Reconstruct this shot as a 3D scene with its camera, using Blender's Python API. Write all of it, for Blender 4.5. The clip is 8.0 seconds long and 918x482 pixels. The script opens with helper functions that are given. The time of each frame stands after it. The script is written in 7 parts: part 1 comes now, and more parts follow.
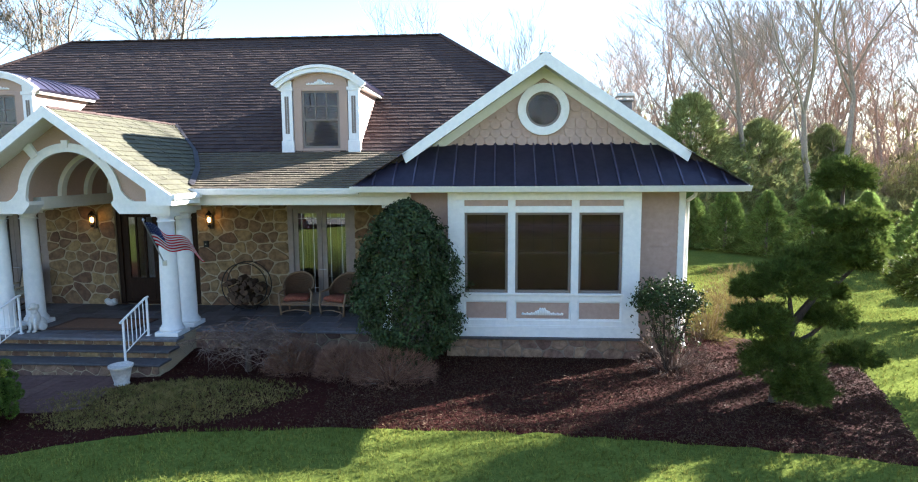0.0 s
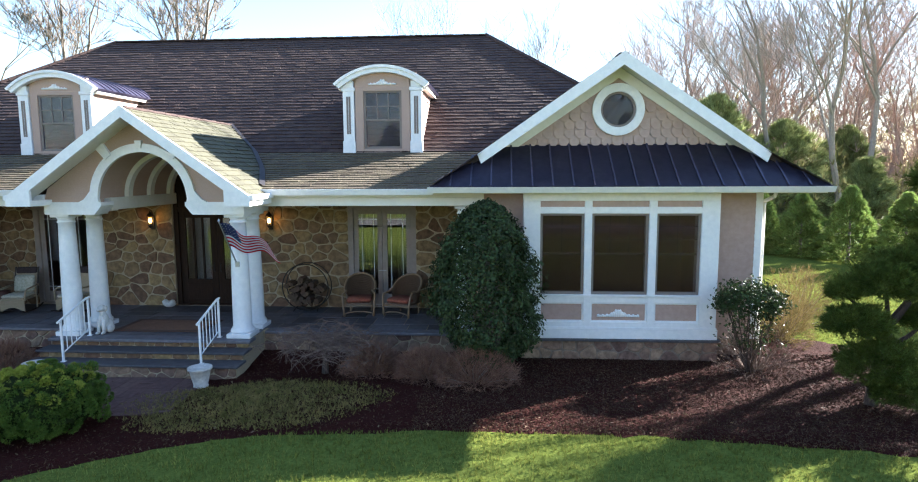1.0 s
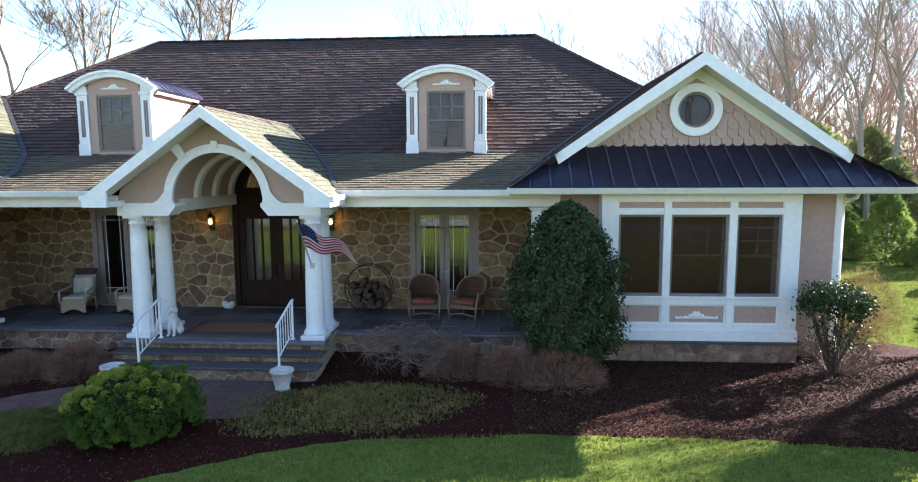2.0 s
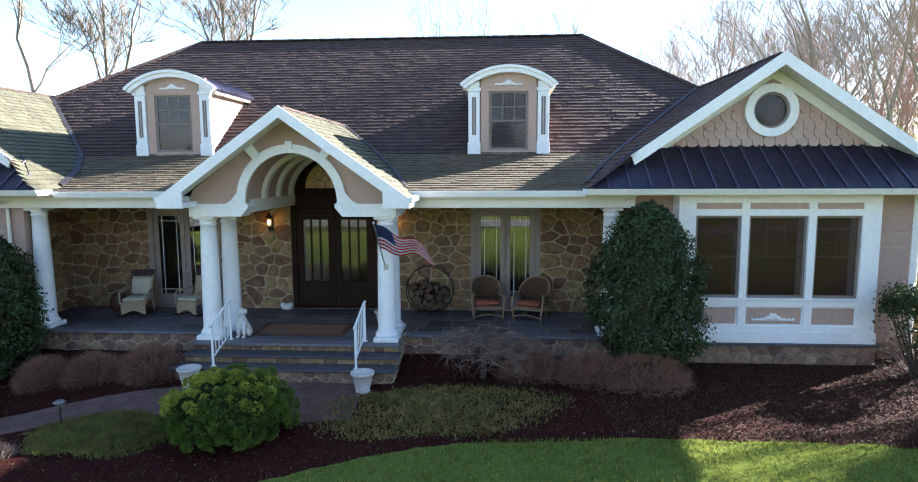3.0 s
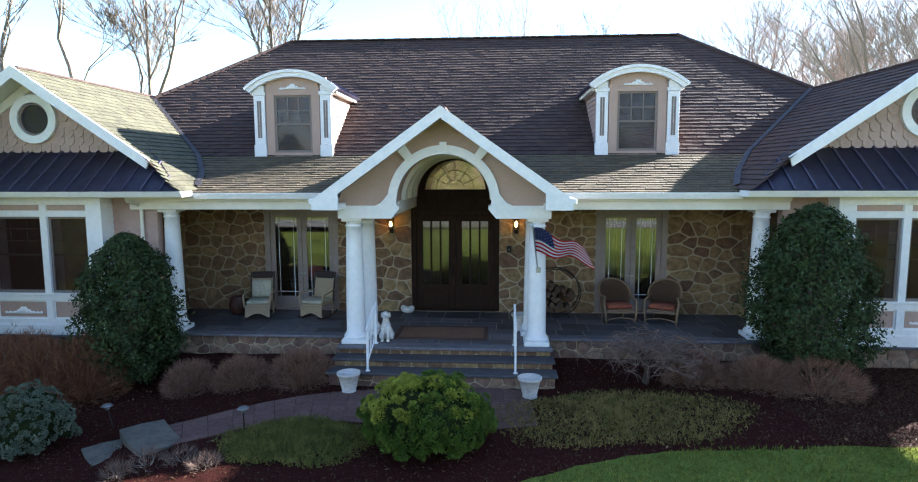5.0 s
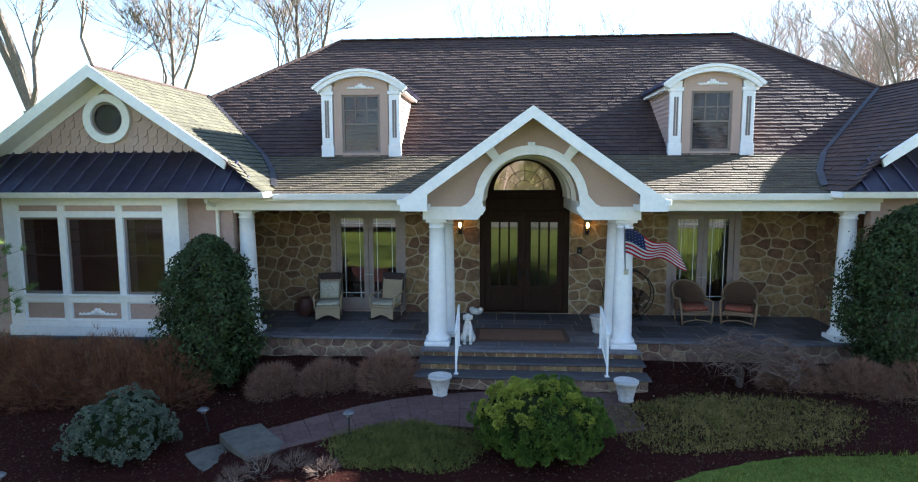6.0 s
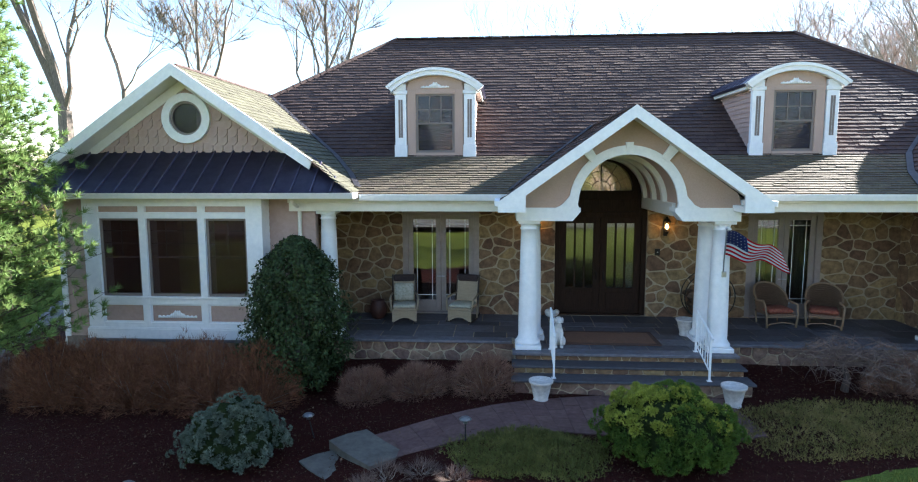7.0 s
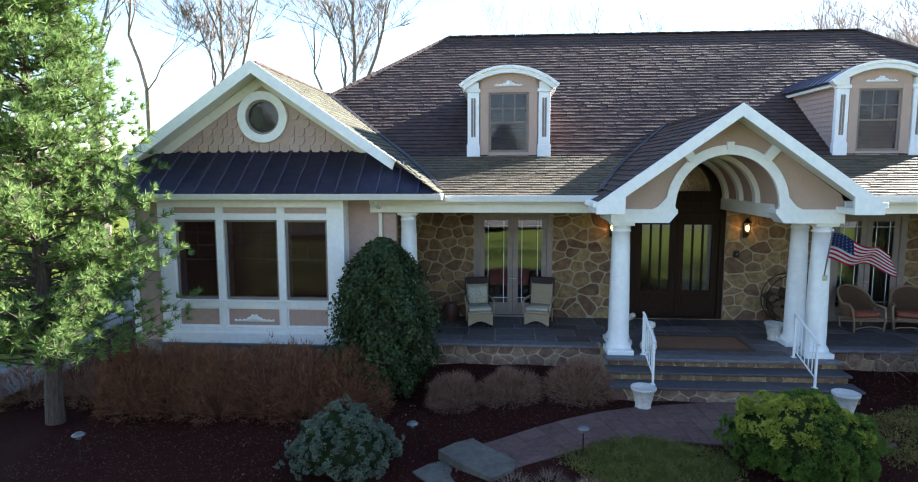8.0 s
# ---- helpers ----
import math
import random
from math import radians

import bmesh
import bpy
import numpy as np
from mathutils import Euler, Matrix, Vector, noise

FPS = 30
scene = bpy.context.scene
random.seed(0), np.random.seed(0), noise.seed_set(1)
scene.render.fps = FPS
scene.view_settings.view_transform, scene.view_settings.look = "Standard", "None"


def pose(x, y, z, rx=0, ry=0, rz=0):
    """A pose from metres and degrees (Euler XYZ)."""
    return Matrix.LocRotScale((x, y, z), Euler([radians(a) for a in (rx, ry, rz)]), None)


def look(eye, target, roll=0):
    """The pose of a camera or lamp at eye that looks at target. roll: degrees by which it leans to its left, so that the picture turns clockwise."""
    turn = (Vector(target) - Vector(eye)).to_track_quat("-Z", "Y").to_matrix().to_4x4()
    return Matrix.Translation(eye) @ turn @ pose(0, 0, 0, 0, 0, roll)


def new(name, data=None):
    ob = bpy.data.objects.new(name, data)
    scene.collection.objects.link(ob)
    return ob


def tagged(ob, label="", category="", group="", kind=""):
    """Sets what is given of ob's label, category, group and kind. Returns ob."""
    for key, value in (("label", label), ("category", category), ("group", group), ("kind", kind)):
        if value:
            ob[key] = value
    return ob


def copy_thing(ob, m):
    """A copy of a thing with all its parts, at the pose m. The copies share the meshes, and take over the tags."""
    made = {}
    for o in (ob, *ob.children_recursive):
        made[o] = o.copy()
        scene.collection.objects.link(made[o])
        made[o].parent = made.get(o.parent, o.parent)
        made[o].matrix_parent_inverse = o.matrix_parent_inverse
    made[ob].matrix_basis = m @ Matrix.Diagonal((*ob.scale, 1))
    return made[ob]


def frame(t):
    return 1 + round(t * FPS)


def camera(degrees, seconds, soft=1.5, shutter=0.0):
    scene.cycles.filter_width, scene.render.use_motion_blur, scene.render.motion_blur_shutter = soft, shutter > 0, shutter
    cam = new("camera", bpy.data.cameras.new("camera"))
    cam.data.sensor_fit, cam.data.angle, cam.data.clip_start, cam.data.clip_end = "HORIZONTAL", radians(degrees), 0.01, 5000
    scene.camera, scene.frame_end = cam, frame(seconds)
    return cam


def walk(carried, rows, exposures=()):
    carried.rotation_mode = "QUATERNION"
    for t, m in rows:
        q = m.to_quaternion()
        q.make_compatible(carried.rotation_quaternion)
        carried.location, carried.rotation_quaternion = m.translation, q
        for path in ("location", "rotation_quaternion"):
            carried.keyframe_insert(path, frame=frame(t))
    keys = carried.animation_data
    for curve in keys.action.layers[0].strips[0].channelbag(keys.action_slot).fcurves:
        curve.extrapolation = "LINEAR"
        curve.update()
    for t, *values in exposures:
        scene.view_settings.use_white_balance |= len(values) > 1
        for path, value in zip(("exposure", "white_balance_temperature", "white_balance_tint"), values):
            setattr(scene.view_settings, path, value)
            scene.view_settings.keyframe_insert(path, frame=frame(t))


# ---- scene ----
# ---- camera ----
cam = camera(74.0, 8.0, 1.1)
ROWS = [
    (0.0, 9.604, -11.271, 4.155, 3.94, -6.73, -0.31),
    (0.5, 8.795, -11.280, 4.155, 3.90, -6.69, -0.30),
    (1.0, 7.953, -11.285, 4.157, 3.87, -6.65, -0.28),
    (1.5, 7.108, -11.286, 4.160, 3.84, -6.61, -0.27),
    (3.0, 4.668, -11.288, 4.176, 3.79, -6.54, -0.24),
    (3.5, 3.878, -11.289, 4.184, 3.78, -6.53, -0.23),
    (4.0, 3.084, -11.289, 4.193, 3.78, -6.53, -0.22),
    (4.5, 2.271, -11.288, 4.203, 3.79, -6.53, -0.21),
    (6.0, -0.380, -11.244, 4.237, 3.83, -6.56, -0.17),
    (6.5, -1.338, -11.203, 4.249, 3.86, -6.58, -0.16),
    (7.0, -2.312, -11.139, 4.262, 3.89, -6.61, -0.15),
    (7.5, -3.271, -11.047, 4.275, 3.93, -6.64, -0.14),
    (8.0, -4.165, -10.918, 4.288, 3.97, -6.68, -0.13),
]
path_rows = [(t, Matrix.Translation((x, y, z)) @ pose(0, 0, 0, 90 + p, 0, a) @ pose(0, 0, 0, 0, 0, r)) for t, x, y, z, a, p, r in ROWS]
walk(cam, path_rows, [(0.0, 2.98, 5950, 10), (8.0, 2.98, 5950, 10)])

# ---- light ----
SUN_DIR = Vector((0.773, 0.490, 0.401)).normalized()
world = bpy.data.worlds.new("sky")
scene.world = world
world.use_nodes = True
wn, wl = world.node_tree.nodes, world.node_tree.links
sky = wn.new("ShaderNodeTexSky")
sky.sky_type = "NISHITA"
sky.sun_disc = False
sky.sun_elevation = math.asin(SUN_DIR.z)
sky.sun_rotation = math.atan2(SUN_DIR.x, SUN_DIR.y)
sky.air_density, sky.dust_density, sky.ozone_density = 1.0, 0.25, 1.2
wn["Background"].inputs["Strength"].default_value = 0.058
wl.new(sky.outputs[0], wn["Background"].inputs["Color"])
sun_data = bpy.data.lights.new("sun", "SUN")
sun_data.energy, sun_data.angle, sun_data.color = 5.0, radians(0.55), (1.0, 0.92, 0.81)
sun = new("sun", sun_data)
sun.matrix_world = look((40, 30, 25), Vector((40, 30, 25)) - SUN_DIR)


# ---- materials ----
def mat(name, a, b, scale=6.0, rough=0.7, bump=0.2, rand=0.0, island=0.0, metal=0.0, big=0.35, spec=0.5, stretch=(1, 1, 1), dist=0.02, trans=0.0, detail=6.0):
    m = bpy.data.materials.new(name)
    m.use_nodes = True
    n, l = m.node_tree.nodes, m.node_tree.links
    p = n["Principled BSDF"]
    p.inputs["Roughness"].default_value = rough
    p.inputs["Metallic"].default_value = metal
    p.inputs["Specular IOR Level"].default_value = spec * 0.25 if trans else spec
    tc, mp = n.new("ShaderNodeTexCoord"), n.new("ShaderNodeMapping")
    mp.inputs["Scale"].default_value = stretch
    l.new(tc.outputs["Object"], mp.inputs["Vector"])
    fine, wide = n.new("ShaderNodeTexNoise"), n.new("ShaderNodeTexNoise")
    fine.inputs["Scale"].default_value, fine.inputs["Detail"].default_value = scale, detail
    fine.inputs["Roughness"].default_value = 0.65
    wide.inputs["Scale"].default_value, wide.inputs["Detail"].default_value = scale * 0.13, 3.0
    l.new(mp.outputs[0], fine.inputs["Vector"])
    l.new(mp.outputs[0], wide.inputs["Vector"])
    ramp = n.new("ShaderNodeValToRGB")
    ramp.color_ramp.elements[0].position, ramp.color_ramp.elements[1].position = 0.32, 0.68
    ramp.color_ramp.elements[0].color, ramp.color_ramp.elements[1].color = (*a, 1), (*b, 1)
    l.new(fine.outputs["Fac"], ramp.inputs["Fac"])
    value = n.new("ShaderNodeMath")
    value.operation = "MULTIPLY_ADD"
    value.inputs[1].default_value, value.inputs[2].default_value = big, 1.0 - big * 0.5
    l.new(wide.outputs["Fac"], value.inputs[0])
    last = value.outputs[0]
    if rand or island:
        src = n.new("ShaderNodeNewGeometry").outputs["Random Per Island"] if island else n.new("ShaderNodeObjectInfo").outputs["Random"]
        k = island or rand
        shift = n.new("ShaderNodeMath")
        shift.operation = "MULTIPLY_ADD"
        shift.inputs[1].default_value, shift.inputs[2].default_value = k, 1.0 - k * 0.5
        l.new(src, shift.inputs[0])
        mul = n.new("ShaderNodeMath")
        mul.operation = "MULTIPLY"
        l.new(last, mul.inputs[0])
        l.new(shift.outputs[0], mul.inputs[1])
        last = mul.outputs[0]
    hsv = n.new("ShaderNodeHueSaturation")
    l.new(last, hsv.inputs["Value"])
    l.new(ramp.outputs["Color"], hsv.inputs["Color"])
    if rand or island:
        hue = n.new("ShaderNodeMath")
        hue.operation = "MULTIPLY_ADD"
        hue.inputs[1].default_value, hue.inputs[2].default_value = 0.05 * (rand + island), 0.5 - 0.025 * (rand + island)
        l.new(src, hue.inputs[0])
        l.new(hue.outputs[0], hsv.inputs["Hue"])
    l.new(hsv.outputs[0], p.inputs["Base Color"])
    if bump:
        bp = n.new("ShaderNodeBump")
        bp.inputs["Strength"].default_value, bp.inputs["Distance"].default_value = bump, dist
        l.new(fine.outputs["Fac"], bp.inputs["Height"])
        l.new(bp.outputs[0], p.inputs["Normal"])
    if trans:
        mix, tr = n.new("ShaderNodeMixShader"), n.new("ShaderNodeBsdfTranslucent")
        mix.inputs[0].default_value = trans
        l.new(hsv.outputs[0], tr.inputs["Color"])
        l.new(p.outputs[0], mix.inputs[1])
        l.new(tr.outputs[0], mix.inputs[2])
        l.new(mix.outputs[0], n["Material Output"].inputs["Surface"])
    return m


WHITE = mat("white_paint", (0.74, 0.75, 0.76), (0.84, 0.84, 0.84), 9, 0.45, 0.05, big=0.08)
CREAM = mat("cream_paint", (0.71, 0.69, 0.62), (0.78, 0.76, 0.70), 7, 0.5, 0.05, big=0.1)
TAN = mat("tan_siding_paint", (0.385, 0.265, 0.222), (0.455, 0.325, 0.275), 10, 0.6, 0.12, rand=0.10, big=0.15)
STUCCO = mat("tan_stucco", (0.40, 0.28, 0.225), (0.465, 0.335, 0.275), 40, 0.8, 0.25, big=0.12)
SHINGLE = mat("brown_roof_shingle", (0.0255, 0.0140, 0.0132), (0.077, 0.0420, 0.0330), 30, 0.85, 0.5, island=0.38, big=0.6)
# paler copy for slopes facing the sun, sunlight put into its colour
SHINGLE_SUNNY = mat("sunlit_tone_roof_shingle", (0.052, 0.050, 0.031), (0.102, 0.097, 0.060), 26, 0.9, 0.5, island=0.35, big=0.4)
# skirt courses: the gold of sunlight on them is mixed into the brown
SHINGLE_SKIRT = mat("sunlit_gold_roof_shingle", (0.050, 0.038, 0.024), (0.140, 0.108, 0.065), 30, 0.85, 0.5, island=0.35, big=0.5)
UNDERLAY = mat("roof_underlay", (0.03, 0.02, 0.018), (0.06, 0.04, 0.035), 12, 0.9, 0.2)
METAL = mat("bronze_metal_roof", (0.050, 0.044, 0.078), (0.078, 0.069, 0.110), 5, 0.34, 0.03, rand=0.12, metal=0.3, big=0.3)
FLASHING = mat("lead_flashing", (0.11, 0.10, 0.11), (0.17, 0.16, 0.17), 10, 0.5, 0.1, metal=0.5)
MORTAR = mat("mortar", (0.345, 0.275, 0.178), (0.465, 0.38, 0.262), 30, 0.9, 0.4, big=0.3)
OLDMORTAR = mat("stained_mortar", (0.15, 0.115, 0.09), (0.27, 0.215, 0.17), 12, 0.9, 0.4, big=0.5)
STONE = mat("fieldstone", (0.118, 0.069, 0.035), (0.300, 0.190, 0.098), 7, 0.85, 0.5, rand=0.75, big=0.5)
BASE_STONE = mat("base_fieldstone", (0.115, 0.068, 0.048), (0.285, 0.182, 0.13), 7, 0.85, 0.5, rand=0.75, big=0.5)
BLUESTONE = mat("bluestone", (0.060, 0.057, 0.065), (0.114, 0.110, 0.122), 9, 0.55, 0.2, rand=0.9, big=0.4)
FLAG_STONE = mat("flagstone", (0.078, 0.068, 0.054), (0.145, 0.13, 0.104), 6, 0.8, 0.4, rand=0.35, big=0.5)
PAVER = mat("weathered_paver", (0.094, 0.054, 0.048), (0.145, 0.088, 0.079), 10, 0.85, 0.4, spec=0.15, rand=0.22, big=0.6)
DOORWOOD = mat("dark_stained_door", (0.017, 0.009, 0.006), (0.038, 0.020, 0.012), 7, 0.6, 0.1, spec=0.12, stretch=(6, 6, 0.6))
SASH = mat("taupe_window_sash", (0.17, 0.135, 0.12), (0.21, 0.17, 0.15), 9, 0.5, 0.05)
GREYFRAME = mat("grey_door_frame", (0.27, 0.22, 0.20), (0.33, 0.275, 0.25), 9, 0.5, 0.05)
DARK = mat("room_wall", (0.36, 0.26, 0.225), (0.44, 0.33, 0.29), 2, 0.9, 0.0)
CEILWOOD = mat("brown_board_ceiling", (0.12, 0.082, 0.055), (0.19, 0.135, 0.092), 8, 0.6, 0.1, stretch=(0.6, 8, 1))
CURTAIN = mat("cream_curtain", (0.55, 0.53, 0.47), (0.66, 0.64, 0.58), 6, 0.9, 0.1, stretch=(8, 8, 0.5), trans=0.3)
LAWN = mat("lawn_soil", (0.070, 0.094, 0.020), (0.150, 0.178, 0.040), 22, 0.95, 0.8, spec=0.0, big=0.5, dist=0.03)
GRASS = mat("grass_blade", (0.125, 0.148, 0.032), (0.245, 0.255, 0.064), 1.2, 0.6, 0.0, spec=0.0, island=0.7, big=0.5, trans=0.35)
MULCH = mat("dark_mulch", (0.021, 0.0056, 0.0047), (0.053, 0.0165, 0.0128), 38, 0.8, 1.0, spec=0.04, big=0.6, dist=0.05)
CHIP = mat("mulch_chip", (0.026, 0.0105, 0.0076), (0.118, 0.071, 0.043), 20, 0.6, 0.3, spec=0.06, island=0.7, big=0.3)
ASPHALT = mat("asphalt", (0.10, 0.095, 0.09), (0.15, 0.145, 0.14), 30, 0.9, 0.3)
IRON = mat("black_iron", (0.02, 0.02, 0.02), (0.035, 0.033, 0.03), 20, 0.5, 0.1, metal=0.6)
WICKER = mat("brown_wicker", (0.12, 0.073, 0.048), (0.26, 0.165, 0.105), 45, 0.7, 0.5, stretch=(1, 1, 3))
PALEWICKER = mat("pale_wicker", (0.30, 0.235, 0.15), (0.46, 0.37, 0.25), 45, 0.7, 0.5, stretch=(1, 1, 3))
BARK = mat("grey_bark", (0.14, 0.108, 0.087), (0.29, 0.235, 0.195), 9, 0.9, 0.6, stretch=(3, 3, 0.6), island=0.2)
DARKBARK = mat("dark_pine_bark", (0.030, 0.020, 0.016), (0.080, 0.056, 0.044), 9, 0.9, 0.7, stretch=(3, 3, 0.6), island=0.2)
TREEBARK = mat("brown_grey_bark", (0.23, 0.19, 0.158), (0.42, 0.36, 0.305), 9, 0.9, 0.5, stretch=(3, 3, 0.6), spec=0.1, island=0.2)
DARKTREE = mat("dark_grey_bark", (0.105, 0.086, 0.070), (0.235, 0.20, 0.168), 9, 0.9, 0.5, stretch=(3, 3, 0.6), spec=0.1, island=0.2)
REDBARK = mat("reddish_twig", (0.31, 0.21, 0.17), (0.50, 0.365, 0.30), 9, 0.9, 0.4, island=0.3)
HEDGETWIG = mat("dark_hedge_twig", (0.130, 0.056, 0.032), (0.255, 0.118, 0.066), 9, 0.9, 0.3, island=0.5, spec=0.1)
TWIG = mat("dry_twig", (0.150, 0.073, 0.049), (0.275, 0.148, 0.098), 9, 0.9, 0.3, island=0.5)
YELLOWTWIG = mat("tan_twig", (0.115, 0.090, 0.036), (0.23, 0.185, 0.078), 9, 0.9, 0.3, island=0.5, trans=0.2)
PALETWIG = mat("weathered_twig", (0.100, 0.064, 0.050), (0.20, 0.136, 0.108), 9, 0.9, 0.3, island=0.4)
HOLLY = mat("holly_leaf", (0.024, 0.038, 0.014), (0.056, 0.078, 0.028), 3, 0.42, 0.0, island=0.9, big=0.5, spec=0.5, trans=0.12)
MUGO = mat("mugo_needles", (0.045, 0.090, 0.016), (0.16, 0.225, 0.042), 6, 0.55, 0.0, island=0.8, big=0.5, trans=0.2)
SUNSHOOT = mat("sunlit_pine_shoots", (0.19, 0.22, 0.03), (0.44, 0.46, 0.085), 6, 0.55, 0.0, island=0.6, big=0.5, trans=0.25)
BLUESPRUCE = mat("blue_spruce_needles", (0.075, 0.098, 0.066), (0.24, 0.28, 0.215), 9, 0.6, 0.0, island=0.8, big=0.4, trans=0.15)
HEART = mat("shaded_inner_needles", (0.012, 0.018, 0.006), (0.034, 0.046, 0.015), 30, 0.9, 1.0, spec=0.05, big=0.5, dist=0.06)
PINE = mat("white_pine_needles", (0.098, 0.168, 0.046), (0.27, 0.36, 0.125), 4, 0.5, 0.0, island=0.7, big=0.5, trans=0.35)
JUNIPER = mat("juniper_needles", (0.050, 0.078, 0.014), (0.150, 0.180, 0.040), 3, 0.6, 0.0, island=0.9, big=0.5, trans=0.38)
SPRUCE = mat("spruce_needles", (0.13, 0.20, 0.045), (0.30, 0.37, 0.105), 2, 0.6, 0.0, island=0.9, big=0.5, trans=0.4)
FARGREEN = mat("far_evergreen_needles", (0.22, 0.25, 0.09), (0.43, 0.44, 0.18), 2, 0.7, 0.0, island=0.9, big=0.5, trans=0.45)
SPRINGLEAF = mat("budding_leaf", (0.16, 0.15, 0.055), (0.29, 0.25, 0.11), 2, 0.7, 0.0, island=0.9, big=0.5, trans=0.4)
BROWNCOVER = mat("browned_ground_cover_leaf", (0.105, 0.100, 0.024), (0.29, 0.215, 0.085), 3.2, 0.7, 0.0, island=0.5, big=0.9, trans=0.2)
COVER = mat("ground_cover_leaf", (0.085, 0.095, 0.022), (0.22, 0.20, 0.062), 4, 0.7, 0.0, island=0.5, big=0.6, trans=0.2)
DEADLEAF = mat("dead_leaf", (0.09, 0.055, 0.03), (0.21, 0.14, 0.08), 4, 0.8, 0.0, island=0.9)
STATUE = mat("white_statue", (0.55, 0.53, 0.50), (0.70, 0.68, 0.64), 25, 0.7, 0.2)
POT = mat("weathered_white_pot", (0.42, 0.39, 0.36), (0.62, 0.59, 0.56), 14, 0.8, 0.4, big=0.5)
CLAY = mat("dark_red_clay", (0.055, 0.020, 0.014), (0.10, 0.038, 0.026), 14, 0.6, 0.2)
MATEDGE = mat("dark_coir_edge", (0.055, 0.028, 0.018), (0.10, 0.052, 0.034), 60, 0.95, 0.5)
MAT_BROWN = mat("coir_doormat", (0.13, 0.062, 0.036), (0.23, 0.118, 0.068), 60, 0.95, 0.6, big=0.6)
REDFAB = mat("red_patterned_cushion", (0.20, 0.035, 0.022), (0.34, 0.13, 0.075), 22, 0.9, 0.2)
PALEFAB = mat("floral_cushion", (0.34, 0.34, 0.25), (0.60, 0.57, 0.47), 22, 0.9, 0.2)
LOGEND = mat("cut_log", (0.050, 0.028, 0.017), (0.125, 0.076, 0.046), 14, 0.9, 0.4, rand=0.5)
FLAGRED = mat("flag_red", (0.62, 0.015, 0.035), (0.70, 0.025, 0.05), 9, 0.7, 0.05, trans=0.55)
FLAGWHITE = mat("flag_white", (0.80, 0.80, 0.81), (0.88, 0.88, 0.89), 9, 0.7, 0.05, trans=0.55)
FLAGBLUE = mat("flag_blue", (0.03, 0.045, 0.14), (0.045, 0.06, 0.18), 9, 0.7, 0.05, trans=0.3)
STEEL = mat("brushed_steel", (0.45, 0.45, 0.46), (0.55, 0.55, 0.56), 20, 0.35, 0.05, metal=0.9)
LAMPCAP = mat("grey_lamp_cap", (0.12, 0.12, 0.125), (0.17, 0.17, 0.175), 12, 0.45, 0.05, metal=0.4)
GREYROOF = mat("grey_blue_roof", (0.07, 0.08, 0.11), (0.12, 0.13, 0.17), 9, 0.8, 0.3)


def glass_mat(name, tint, rough=0.0):
    m = bpy.data.materials.new(name)
    m.use_nodes = True
    p = m.node_tree.nodes["Principled BSDF"]
    p.inputs["Base Color"].default_value = (*tint, 1)
    p.inputs["Roughness"].default_value = rough
    p.inputs["Transmission Weight"].default_value = 1.0
    p.inputs["IOR"].default_value = 1.5
    return m


def coated(m, share):
    """A reflective coating on the pane."""
    n, l = m.node_tree.nodes, m.node_tree.links
    g, mix = n.new("ShaderNodeBsdfGlossy"), n.new("ShaderNodeMixShader")
    g.inputs["Roughness"].default_value = 0.015
    mix.inputs[0].default_value = share
    l.new(n["Principled BSDF"].outputs[0], mix.inputs[1])
    l.new(g.outputs[0], mix.inputs[2])
    l.new(mix.outputs[0], n["Material Output"].inputs["Surface"])
    return m


GLASS = coated(glass_mat("window_glass", (0.72, 0.72, 0.72)), 0.085)
DARKGLASS = glass_mat("screened_glass", (0.60, 0.50, 0.48), 0.03)
DARKGLASS.node_tree.nodes["Principled BSDF"].inputs["IOR"].default_value = 1.28


def screened(m, share, tint):
    """An insect screen before the pane."""
    n, l = m.node_tree.nodes, m.node_tree.links
    g, mix = n.new("ShaderNodeBsdfDiffuse"), n.new("ShaderNodeMixShader")
    g.inputs["Color"].default_value = (*tint, 1)
    mix.inputs[0].default_value = share
    l.new(n["Principled BSDF"].outputs[0], mix.inputs[1])
    l.new(g.outputs[0], mix.inputs[2])
    l.new(mix.outputs[0], n["Material Output"].inputs["Surface"])
    return m


screened(DARKGLASS, 0.22, (0.085, 0.042, 0.036))
HIGHGLASS = glass_mat("dormer_glass", (0.34, 0.33, 0.36))
screened(HIGHGLASS, 0.42, (0.085, 0.074, 0.098))
DOORGLASS = coated(glass_mat("textured_door_glass", (0.75, 0.75, 0.68), 0.12), 0.085)


def glow_mat(name, colour, strength):
    m = bpy.data.materials.new(name)
    m.use_nodes = True
    p = m.node_tree.nodes["Principled BSDF"]
    p.inputs["Emission Color"].default_value = (*colour, 1)
    p.inputs["Emission Strength"].default_value = strength
    p.inputs["Base Color"].default_value = (*colour, 1)
    return m


BULB = glow_mat("amber_lantern_bulb", (1.0, 0.47, 0.10), 4.0)


# ---- helpers for building ----
ORG = {}


def thing(name, loc, label, category, group="", kind=""):
    ob = new(name)
    ob.location = loc
    ORG[ob] = Vector(loc)
    return tagged(ob, label, category, group, kind)


